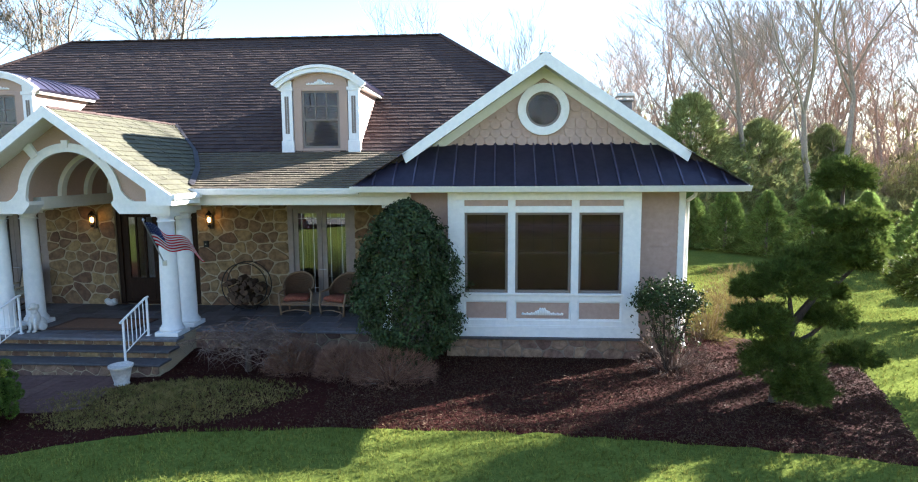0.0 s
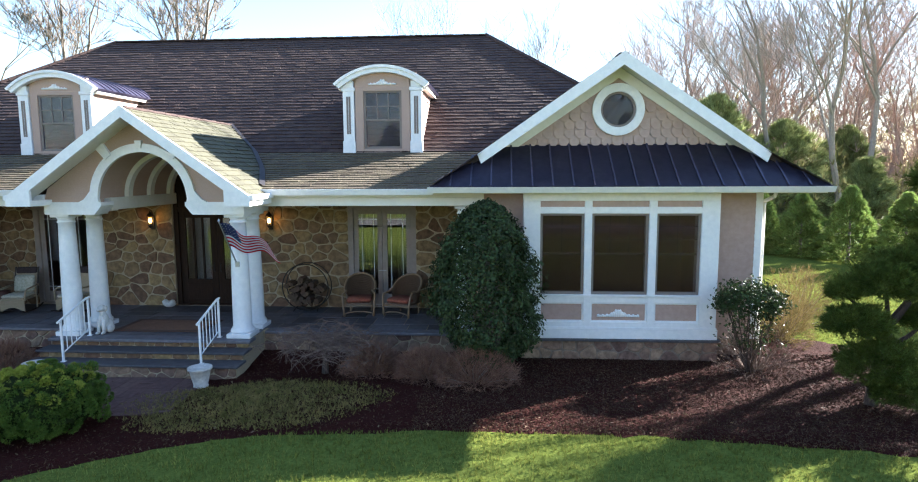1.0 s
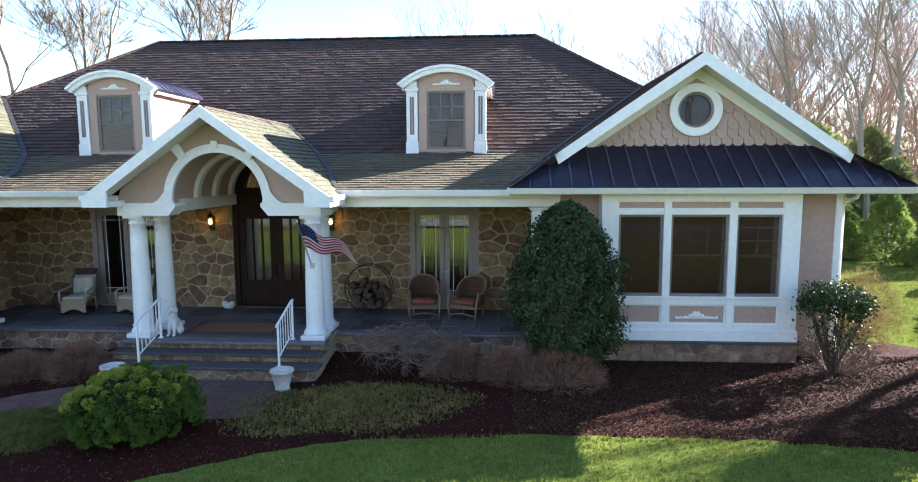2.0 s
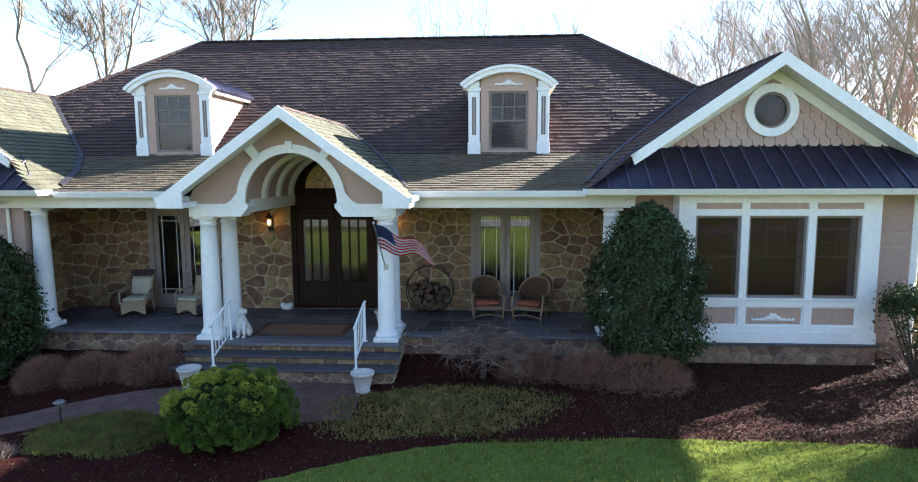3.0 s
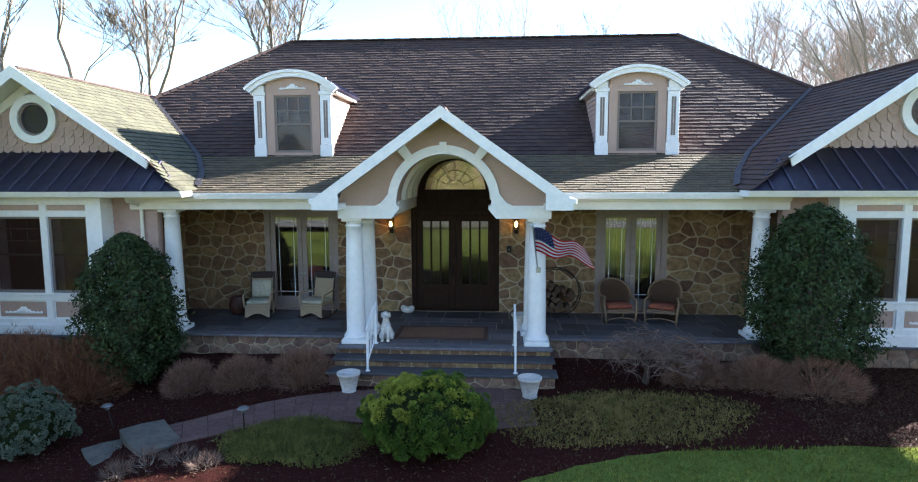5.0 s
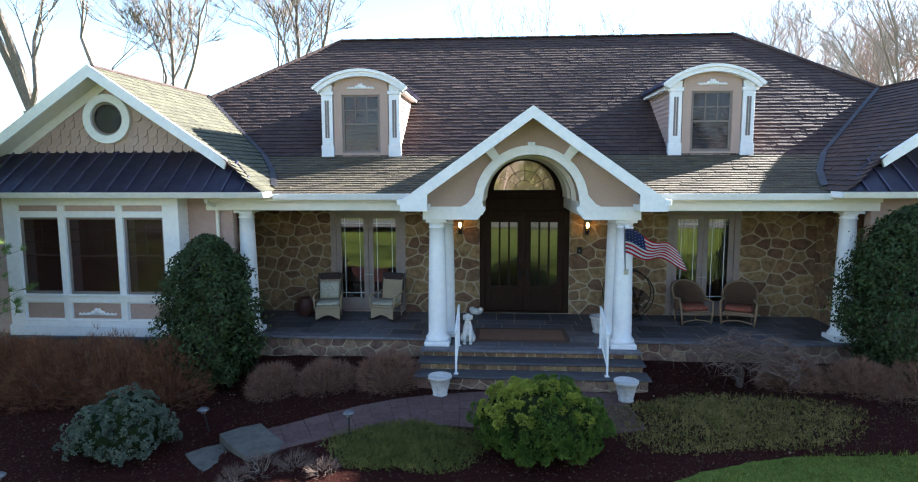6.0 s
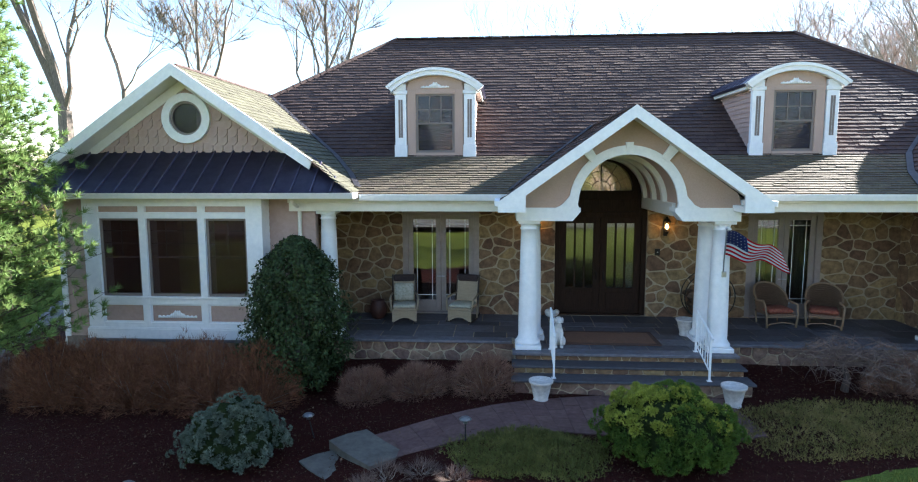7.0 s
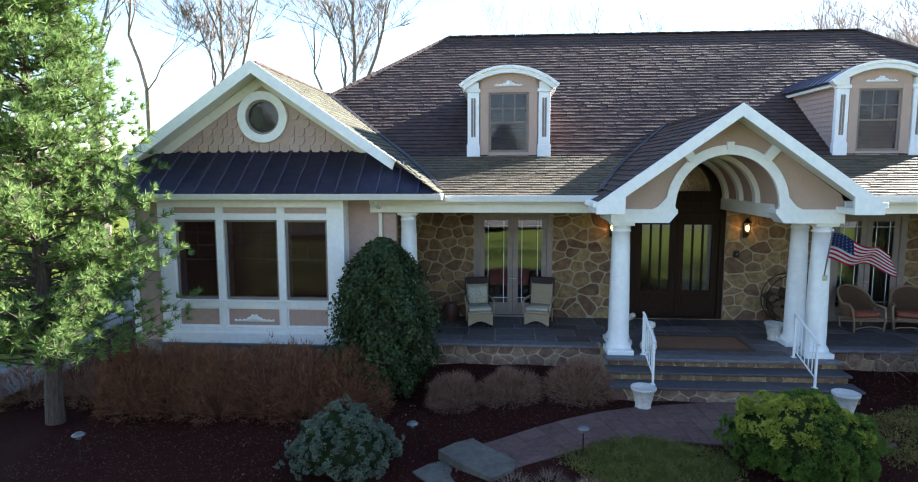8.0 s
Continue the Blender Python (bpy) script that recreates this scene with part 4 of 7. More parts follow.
# ---- doors ----
def front_door():
    d = part("front_door", boxes((DOOR[0] + 0.13, DOOR[1] - 0.13, 4.70, 4.84, 3.20, 3.52), bev=0.008), DOORWOOD, house, "dark stained double front door with arched transom")
    for r in ((DOOR[0], DOOR[0] + 0.13, 4.66, 4.84, FLOOR, 3.74), (DOOR[1] - 0.13, DOOR[1], 4.66, 4.84, FLOOR, 3.74)):
        part("jamb", boxes(r, bev=0.008), DOORWOOD, d)
    for r in ((DOOR[0] + 0.13, DOOR[1] - 0.13, 4.66, 4.84, 3.06, 3.20), (DOOR[0] + 0.13, DOOR[1] - 0.13, 4.66, 4.84, 3.52, 3.74)):
        part("lintel", boxes(r, bev=0.008), DOORWOOD, d)
    part("threshold", boxes((DOOR[0] + 0.1, DOOR[1] - 0.1, 4.62, 4.9, FLOOR, FLOOR + 0.05), bev=0.008), DOORWOOD, d)
    cx, hw = (DOOR[0] + DOOR[1]) / 2, (DOOR[1] - DOOR[0]) / 2
    part("transom_frame", ringband(bmesh.new(), arc(cx, 3.70, 0.80, 0, 180, 24), arc(cx, 3.70, 1.02, 0, 180, 24), 4.64, 4.84), DOORWOOD, d)
    part("transom_infill", ringband(bmesh.new(), arc(cx, 3.70, 1.0, 0, 180, 24), arc(cx, 3.70, 1.35, 0, 180, 24), 4.70, 4.82), DOORWOOD, d)
    bm = bmesh.new()
    prism(bm, [(cx - 0.82, 3.73)] + arc(cx, 3.70, 0.82, 178, 2, 20) + [(cx + 0.82, 3.73)], 4.74, 4.75)
    part("transom_pane", bm, AMBERGLASS, d, "leaded amber transom glass").visible_shadow = False
    bm = bmesh.new()
    for a in (30, 60, 90, 120, 150):
        tube(bm, [(cx + 0.25 * math.cos(radians(a)), 4.735, 3.75 + 0.25 * math.sin(radians(a))), (cx + 0.8 * math.cos(radians(a)), 4.735, 3.71 + 0.8 * math.sin(radians(a)))], 0.008, 4)
    for r in (0.25, 0.5):
        tube(bm, [(x, 4.735, z) for x, z in arc(cx, 3.74, r, 0, 180, 16)], 0.008, 4)
    part("transom_lead", bm, IRON, d)
    for s in (-1, 1):
        xa, xb = (cx - hw + 0.13, cx - 0.004) if s < 0 else (cx + 0.004, cx + hw - 0.13)
        gl0, gl1 = 1.22, 2.90
        n, inset = 3, 0.17
        w = (xb - xa - 2 * inset + 0.05) / n
        cols = [(xa, xa + inset)] + [(xa + inset + w * k - 0.05, xa + inset + w * k) for k in range(1, n)] + [(xb - inset, xb)]
        leaf = part("door_leaf", boxes(*[(a, b, 4.71, 4.77, FLOOR + 0.05, 3.06) for a, b in (cols[0], cols[-1])], *[(a, b, 4.712, 4.768, gl0, gl1) for a, b in cols[1:-1]], (cols[0][1], cols[-1][0], 4.71, 4.77, FLOOR + 0.05, gl0), (cols[0][1], cols[-1][0], 4.71, 4.77, gl1, 3.06), bev=0.005), DOORWOOD, d)
        part("door_panel", boxes((xa + 0.17, xb - 0.17, 4.695, 4.71, 0.66, 1.10), bev=0.006), DOORWOOD, leaf)
        part("door_glass", boxes((cols[0][1] - 0.01, cols[-1][0] + 0.01, 4.738, 4.744, gl0 - 0.01, gl1 + 0.01)), DOORGLASS, leaf).visible_shadow = False
        hx = cx + s * 0.09
        part("door_handle", tube(bmesh.new(), [(hx, 4.71, 1.42), (hx, 4.66, 1.45), (hx, 4.66, 1.62), (hx, 4.71, 1.66)], 0.013, 6), IRON, leaf)


AMBERGLASS = coated(glass_mat("leaded_glass", (0.62, 0.48, 0.30), 0.25), 0.2)
front_door()


def french_door(x0, x1, curtains):
    zt = 3.22
    d = part("french_door", boxes((x0, x0 + 0.14, 4.60, 4.80, FLOOR, zt), (x1 - 0.14, x1, 4.60, 4.80, FLOOR, zt), (x0 + 0.14, x1 - 0.14, 4.60, 4.80, zt - 0.10, zt), (x0 + 0.1, x1 - 0.1, 4.58, 4.80, FLOOR, FLOOR + 0.05), bev=0.006), GREYFRAME, house, "grey framed french doors")
    cx = (x0 + x1) / 2
    for a, b in ((x0 + 0.14, cx - 0.004), (cx + 0.004, x1 - 0.14)):
        leaf = part("door_leaf", boxes((a, a + 0.13, 4.66, 4.71, FLOOR + 0.05, zt - 0.1), (b - 0.13, b, 4.66, 4.71, FLOOR + 0.05, zt - 0.1), (a + 0.13, b - 0.13, 4.66, 4.71, FLOOR + 0.05, 0.86), (a + 0.13, b - 0.13, 4.66, 4.71, zt - 0.22, zt - 0.1), bev=0.005), GREYFRAME, d)
        part("door_glass", boxes((a + 0.12, b - 0.12, 4.682, 4.688, 0.85, zt - 0.21)), GLASS, leaf).visible_shadow = False
        w = b - a
        part("muntin", boxes((a + 0.22, a + 0.235, 4.672, 4.682, 0.86, zt - 0.22), (b - 0.235, b - 0.22, 4.672, 4.682, 0.86, zt - 0.22), (a + 0.13, b - 0.13, 4.671, 4.681, 0.98, 0.995), (a + 0.13, b - 0.13, 4.671, 4.681, zt - 0.36, zt - 0.345)), WHITE, leaf)
        part("door_handle", tube(bmesh.new(), [(cx, 4.66, 1.50), (cx, 4.62, 1.50), (cx + (0.1 if a > cx else -0.1), 4.62, 1.50)], 0.010, 6), STEEL, leaf)
    if curtains:
        for a, b in ((x0 + 0.16, x0 + 0.60), (x1 - 0.56, x1 - 0.16)):
            bm = bmesh.new()
            vs = [[bm.verts.new((a + (b - a) * i / 40, 4.92 + 0.035 * math.sin(i * 0.95), z)) for i in range(41)] for z in (FLOOR + 0.03, 3.2)]
            for i in range(40):
                bm.faces.new((vs[0][i], vs[0][i + 1], vs[1][i + 1], vs[1][i]))
            bmesh.ops.solidify(bm, geom=bm.faces[:], thickness=0.006)
            c = part("curtain", bm, CURTAIN, None, "", True)
            tagged(c, "cream curtain hanging inside the french doors", "curtain", "curtains")


french_door(*FRENCH[0], True)
french_door(*FRENCH[1], False)
part("room_floor", boxes((-7.05, 7.6, 4.9, 9.0, 0.40, 0.50)), DARK, house)
part("room_wall", boxes((-7.05, 7.6, 9.0, 9.2, 0.5, 3.6)), DARK, house)
part("room_ceiling", boxes((-7.05, 7.6, 4.9, 9.2, 3.60, 3.68)), DARK, house)
for x in (-7.2, 7.6):
    part("room_wall", boxes((x, x + 0.15, 4.9, 9.2, 0.40, 3.68)), DARK, house)
# ---- things on the porch ----
HEADREST = mat("dark_cushion", (0.035, 0.022, 0.022), (0.06, 0.04, 0.038), 20, 0.9, 0.2)


def strip(bm, lower, upper, t):
    """A band between two lines of points, with a thickness."""
    va, vb = [bm.verts.new(q) for q in lower], [bm.verts.new(q) for q in upper]
    for i in range(len(va) - 1):
        bm.faces.new((va[i], va[i + 1], vb[i + 1], vb[i]))
    bmesh.ops.solidify(bm, geom=bm.faces[:], thickness=t)
    return bm


def tub_chair(loc, turn, label):
    """A fan-backed wicker armchair whose rim sweeps down into the front legs."""
    c = thing("wicker_chair", (0, 0, 0), label, "chair", "brown wicker chairs")

    def rim(a, out=1.0):
        lift = max(0.0, math.cos(radians(a))) ** 0.75
        return Vector((0.39 * out * math.sin(radians(a)) * (1 + 0.08 * lift), (0.10 + 0.30 * math.cos(radians(a)) + 0.10 * lift) * out, 0.60 + 0.36 * lift))
    angs = [-125 + 250 * i / 30 for i in range(31)]
    low = [Vector((rim(a).x * 0.86, rim(a).y * 0.80, 0.30)) for a in angs]
    top = [rim(a) for a in angs]
    part("shell", strip(bmesh.new(), low, top, 0.025), WICKER, c, "brown woven shell", True)
    bm = bmesh.new()
    for f in range(1, 14):
        tube(bm, [q.lerp(w, f / 14) * 0.985 for q, w in zip(low, top)], 0.009, 4)
    part("weave", bm, WICKER, c)
    part("rim", tube(bmesh.new(), [(-0.36, -0.34, 0.0), (-0.39, -0.36, 0.30), (-0.41, -0.30, 0.55), *top, (0.41, -0.30, 0.55), (0.39, -0.36, 0.30), (0.36, -0.34, 0.0)], 0.027, 8), TANWICKER, c, "tan wrapped rim and front legs", True)
    part("seat", boxes((-0.33, 0.33, -0.33, 0.28, 0.28, 0.33), bev=0.015), WICKER, c)
    part("seat_cushion", boxes((-0.31, 0.31, -0.34, 0.22, 0.335, 0.45), bev=0.045), REDFAB, c, "red patterned seat cushion", True)
    part("front_rail", tube(bmesh.new(), [(-0.37, -0.345, 0.27), (0.37, -0.345, 0.27)], 0.02, 6), TANWICKER, c)
    part("arched_apron", tube(bmesh.new(), [(-0.36, -0.34, 0.06), (-0.24, -0.34, 0.10), (0, -0.34, 0.13), (0.24, -0.34, 0.10), (0.36, -0.34, 0.06)], 0.014, 6), TANWICKER, c)
    for sx in (-1, 1):
        part("leg", tube(bmesh.new(), [(sx * 0.27, 0.27, 0), (sx * 0.29, 0.29, 0.33)], 0.022, 8), TANWICKER, c)
    c.matrix_basis = pose(*loc, 0, 0, turn)


def rocker_chair(loc, turn, label, pillow):
    """A tall-backed wicker rocker with a woven skirt cut to an arch."""
    c = thing("wicker_chair", (0, 0, 0), label, "chair", "pale wicker chairs")

    def lean(bm, k=0.24):
        for v in bm.verts:
            v.co.y += k * max(0.0, v.co.z - 0.42)
        return bm
    part("seat", boxes((-0.29, 0.29, -0.33, 0.26, 0.34, 0.40), bev=0.018), PALEWICKER, c)
    arch = [(-0.30, 0.34), (-0.30, 0.08)] + [(-0.24 + 0.48 * i / 10, 0.08 + 0.09 * math.sin(math.pi * i / 10)) for i in range(11)] + [(0.30, 0.08), (0.30, 0.34)]
    part("skirt", prism(bmesh.new(), arch, -0.345, -0.315), PALEWICKER, c)
    bm = bmesh.new()
    for k in range(6):
        tube(bm, [(-0.29, -0.348, 0.19 + 0.026 * k), (0.29, -0.348, 0.19 + 0.026 * k)], 0.006, 4)
    part("weave", bm, PALEWICKER, c)
    back = [(-0.27, 0.38), (-0.28, 0.98), (-0.25, 1.08), (0.25, 1.08), (0.28, 0.98), (0.27, 0.38)]
    part("backrest", lean(prism(bmesh.new(), back, 0.25, 0.285)), PALEWICKER, c)
    for sx in (-1, 1):
        part("back_post", lean(tube(bmesh.new(), [(sx * 0.28, 0.26, 0.30), (sx * 0.285, 0.26, 0.7), (sx * 0.285, 0.26, 1.12)], 0.022, 8)), DARKWICKER, c, "dark turned post")
        part("arm", tube(bmesh.new(), [(sx * 0.29, 0.32, 0.66), (sx * 0.33, 0.05, 0.65), (sx * 0.345, -0.26, 0.63), (sx * 0.335, -0.33, 0.58), (sx * 0.315, -0.33, 0.34)], 0.024, 8), PALEWICKER, c, "", True)
        for y in (-0.32, 0.24):
            part("leg", tube(bmesh.new(), [(sx * 0.28, y, 0.05), (sx * 0.28, y, 0.36)], 0.02, 8), PALEWICKER, c)
        part("rocker", tube(bmesh.new(), [(sx * 0.28, -0.50, 0.10), (sx * 0.28, -0.28, 0.035), (sx * 0.28, 0.0, 0.02), (sx * 0.28, 0.28, 0.04), (sx * 0.28, 0.50, 0.11)], 0.02, 6), DARKWICKER, c, "dark curved runner")
    part("seat_cushion", boxes((-0.28, 0.28, -0.335, 0.23, 0.402, 0.485), bev=0.034), PALEFAB, c, "floral seat cushion", True)
    if pillow:
        part("back_cushion", lean(boxes((-0.25, 0.25, 0.12, 0.24, 0.49, 0.92), bev=0.045), 0.24), PALEFAB, c, "floral back cushion", True)
    hb = boxes((-0.265, 0.265, 0.22, 0.30, 0.95, 1.12), bev=0.03)
    part("headrest", lean(hb), HEADREST, c, "dark headrest cushion")
    c.matrix_basis = pose(*loc, 0, 0, turn)


TANWICKER = mat("tan_wrapped_cane", (0.20, 0.13, 0.075), (0.33, 0.225, 0.135), 45, 0.6, 0.3, stretch=(1, 1, 3))
DARKWICKER = mat("dark_stained_cane", (0.022, 0.013, 0.009), (0.05, 0.03, 0.02), 30, 0.5, 0.2)
rocker_chair((-4.70, 3.72, FLOOR), 9, "pale wicker rocking chair with floral cushions on the porch", True)
rocker_chair((-3.22, 3.82, FLOOR), -14, "pale wicker rocking chair with bare woven back on the porch", False)
tub_chair((4.36, 3.92, FLOOR), 8, "brown wicker tub armchair with red patterned cushion")
tub_chair((5.50, 3.86, FLOOR), -24, "brown wicker tub armchair with red patterned cushion")

rack = thing("log_rack", (2.88, 4.24, FLOOR), "round black iron rack full of split logs", "log rack")
cx, cz = 2.88, FLOOR + 0.63
for y in (4.08, 4.40):
    part("hoop", tube(bmesh.new(), [(x, y, z) for x, z in arc(cx, cz, 0.61, 0, 360, 36)], 0.014, 6), IRON, rack)
for sx in (-1, 1):
    part("foot", tube(bmesh.new(), [(cx + sx * 0.32, 4.02, FLOOR), (cx + sx * 0.28, 4.24, FLOOR + 0.09), (cx + sx * 0.32, 4.46, FLOOR)], 0.014, 6), IRON, rack)
rng = random.Random(5)
for i in range(60):
    a, r = rng.uniform(0, 2 * math.pi), 0.50 * math.sqrt(rng.random())
    x, z = cx + r * math.cos(a), cz + r * math.sin(a)
    if z > cz + 0.12 + 0.1 * math.sin(x * 5):
        continue
    n, rr, a0 = rng.choice((4, 5, 6)), rng.uniform(0.055, 0.095), rng.uniform(0, 6)
    b2 = prism(bmesh.new(), [(x + rr * rng.uniform(0.7, 1.1) * math.cos(a0 + 2 * math.pi * k / n), z + rr * rng.uniform(0.7, 1.1) * math.sin(a0 + 2 * math.pi * k / n)) for k in range(n)], 4.06 + rng.uniform(-0.05, 0.04), 4.44)
    part("log", b2, LOGEND, rack)

mat_ob = part("doormat", boxes((-0.92, 1.16, 1.86, 2.92, FLOOR + 0.004, FLOOR + 0.022), bev=0.006), MAT_BROWN)
part("mat_border", boxes((-0.93, 1.17, 1.85, 1.95, FLOOR + 0.004, FLOOR + 0.028), (-0.93, 1.17, 2.83, 2.93, FLOOR + 0.004, FLOOR + 0.028), (-0.93, -0.83, 1.951, 2.829, FLOOR + 0.004, FLOOR + 0.028), (1.07, 1.17, 1.951, 2.829, FLOOR + 0.004, FLOOR + 0.028), bev=0.006), MATEDGE, mat_ob, "dark brown woven border")
tagged(mat_ob, "large worn brown coir mat lying on the porch", "doormat")


def blob(bm, c, r, n=10):
    m = bmesh.ops.create_uvsphere(bm, u_segments=n + 4, v_segments=n, radius=1.0)
    for v in m["verts"]:
        v.co = Vector((c[0] + v.co.x * r[0], c[1] + v.co.y * r[1], c[2] + v.co.z * r[2]))


bm = bmesh.new()
sx, sy, sz = -1.06, 1.74, FLOOR
blob(bm, (sx, sy + 0.10, sz + 0.16), (0.13, 0.17, 0.16))
blob(bm, (sx, sy - 0.01, sz + 0.30), (0.105, 0.12, 0.19))
blob(bm, (sx, sy - 0.03, sz + 0.46), (0.07, 0.08, 0.11))
blob(bm, (sx, sy - 0.05, sz + 0.58), (0.085, 0.095, 0.085))
blob(bm, (sx, sy - 0.15, sz + 0.56), (0.045, 0.07, 0.04))
for s in (-1, 1):
    blob(bm, (sx + s * 0.085, sy - 0.02, sz + 0.575), (0.024, 0.045, 0.065), 6)
    tube(bm, [(sx + s * 0.06, sy - 0.08, sz + 0.34), (sx + s * 0.062, sy - 0.11, sz + 0.15), (sx + s * 0.062, sy - 0.12, sz + 0.03)], [0.045, 0.036, 0.034], 8)
    blob(bm, (sx + s * 0.064, sy - 0.15, sz + 0.03), (0.04, 0.065, 0.03), 6)
    blob(bm, (sx + s * 0.11, sy + 0.06, sz + 0.10), (0.06, 0.13, 0.10), 8)
tagged(part("dog_statue", bm, STATUE, None, "", True), "white sitting dog statue on the porch", "statue")
bm = bmesh.new()
blob(bm, (-0.98, 4.36, FLOOR + 0.09), (0.17, 0.10, 0.09))
blob(bm, (-0.86, 4.30, FLOOR + 0.15), (0.075, 0.075, 0.07), 8)
blob(bm, (-1.08, 4.34, FLOOR + 0.14), (0.08, 0.08, 0.08), 8)
tagged(part("stone_ornament", bm, STATUE, None, "", True), "small pale stone ornament beside the front door", "ornament")


def planter(loc, s, label):
    p = thing("planter", loc, label, "planter", "white planters")
    x, y, z = loc
    prof = [(0.16 * s, 0), (0.165 * s, 0.02), (0.15 * s, 0.05), (0.19 * s, 0.22 * s), (0.225 * s, 0.38 * s), (0.255 * s, 0.40 * s), (0.26 * s, 0.45 * s), (0.235 * s, 0.455 * s), (0.215 * s, 0.40 * s), (0.01, 0.395 * s)]
    part("bowl", lathe(bmesh.new(), [(r, z + h) for r, h in prof], x, y, 24), POT, p, "", True)


planter((-1.52, 0.16, ground_z(-1.52, 0.16) + 0.04), 0.9, "empty weathered white urn planter by the steps")
planter((2.02, 0.06, ground_z(2.02, 0.06) + 0.04), 0.9, "empty weathered white urn planter by the steps")
planter((1.93, 2.80, FLOOR), 0.85, "empty weathered white urn planter on the porch")

pot = thing("clay_pot", (-5.42, 4.02, FLOOR), "dark red-brown round clay pot on the porch", "pot")
part("bowl", lathe(bmesh.new(), [(0.13, FLOOR), (0.15, FLOOR + 0.02), (0.21, FLOOR + 0.14), (0.23, FLOOR + 0.26), (0.20, FLOOR + 0.38), (0.16, FLOOR + 0.43), (0.175, FLOOR + 0.47), (0.155, FLOOR + 0.475), (0.14, FLOOR + 0.42), (0.01, FLOOR + 0.40)], -5.42, 4.02, 24), CLAY, pot, "", True)
bell = thing("door_bell", (1.68, 4.54, 2.18), "small dark door bell plate on the stone wall", "door bell")
part("plate", boxes((1.62, 1.74, 4.50, 4.57, 2.10, 2.27), bev=0.008), IRON, bell)
part("button", lathe(bmesh.new(), [(0.001, 2.17), (0.016, 2.175), (0.016, 2.195), (0.001, 2.20)], 1.68, 4.498, 10), STEEL, bell)


def railing(x):
    r = thing("handrail", (x, 1.0, 0.175), "white painted iron step railing", "railing", "step railings")
    part("top_rail", tube(bmesh.new(), [(x, 0.52, 1.03), (x, 0.60, 1.06), (x, 1.45, 1.36), (x, 1.56, 1.37)], 0.024, 8), WHITE, r)
    part("bottom_rail", tube(bmesh.new(), [(x, 0.62, 0.36), (x, 1.50, 0.66)], 0.014, 6), WHITE, r)
    for y, z0, z1 in ((0.62, 0.175, 1.07), (1.50, 0.50, 1.37)):
        part("post", boxes((x - 0.02, x + 0.02, y - 0.02, y + 0.02, z0, z1), bev=0.004), WHITE, r)
        part("foot_plate", boxes((x - 0.045, x + 0.045, y - 0.045, y + 0.045, z0, z0 + 0.012)), WHITE, r)
    for k in range(1, 6):
        y = 0.62 + 0.88 * k / 6
        part("baluster", tube(bmesh.new(), [(x, y, 0.36 + 0.3 * k / 6), (x, y, 1.06 + 0.30 * k / 6)], 0.010, 6), WHITE, r)


railing(-1.24)
railing(1.76)


def lantern(x):
    l = thing("wall_lantern", (x, 4.55, 2.85), "lit amber glass wall lantern with black iron frame", "lantern", "porch lanterns")
    part("back_plate", boxes((x - 0.05, x + 0.05, 4.50, 4.55, 2.60, 2.98), bev=0.01), IRON, l)
    part("bracket", tube(bmesh.new(), [(x, 4.52, 2.92), (x, 4.46, 3.08), (x, 4.40, 3.06)], 0.012, 6), IRON, l)
    part("cap", lathe(bmesh.new(), [(0.10, 2.98), (0.075, 3.02), (0.03, 3.06), (0.01, 3.10)], x, 4.40, 6), IRON, l)
    part("base", lathe(bmesh.new(), [(0.01, 2.64), (0.045, 2.68), (0.06, 2.71), (0.06, 2.725)], x, 4.40, 6), IRON, l)
    for k in range(6):
        a = 2 * math.pi * k / 6
        part("cage_bar", tube(bmesh.new(), [(x + 0.062 * math.cos(a), 4.40 + 0.062 * math.sin(a), 2.72), (x + 0.092 * math.cos(a), 4.40 + 0.092 * math.sin(a), 2.985)], 0.006, 4), IRON, l)
    bm = bmesh.new()
    blob(bm, (x, 4.40, 2.85), (0.042, 0.042, 0.075), 8)
    part("bulb", bm, BULB, l, "glowing amber bulb", True)


lantern(-1.40)
lantern(1.86)

# flag on a short pole fixed to the portico column
flag = thing("flag", (2.26, 1.50, 2.30), "striped red and white flag flying from a short pole", "flag")
P0, P1 = Vector((2.24, 1.50, 2.12)), Vector((2.10, 1.02, 3.10))
part("pole", tube(bmesh.new(), [P0, P1], 0.014, 8), STEEL, flag)
part("finial", lathe(bmesh.new(), [(0.005, P1.z - 0.01), (0.03, P1.z + 0.02), (0.02, P1.z + 0.05), (0.004, P1.z + 0.07)], P1.x, P1.y, 10), STEEL, flag)
part("bracket", boxes((2.20, 2.30, 1.46, 1.54, 2.08, 2.20), bev=0.01), STEEL, flag)


def cloth(u, v):
    """u along the fly, v down the hoist."""
    hoist = P1 + (P0 - P1) * (0.02 + 0.56 * v)
    fly = Vector((1.06, -0.14, -0.30)) * u + Vector((0, 0, -0.08)) * u * u
    pinch = Vector((0.14, 0.03, 0.16)) * (u * (v - 0.15))
    wave = Vector((-0.15, 1.0, 0.30)) * (0.085 * math.sin(8.5 * u + 2.6 * v) * (0.25 + u)) + Vector((0.1, 0, 1)) * 0.035 * math.sin(10 * u + 1.5 * v)
    return hoist + fly + pinch + wave


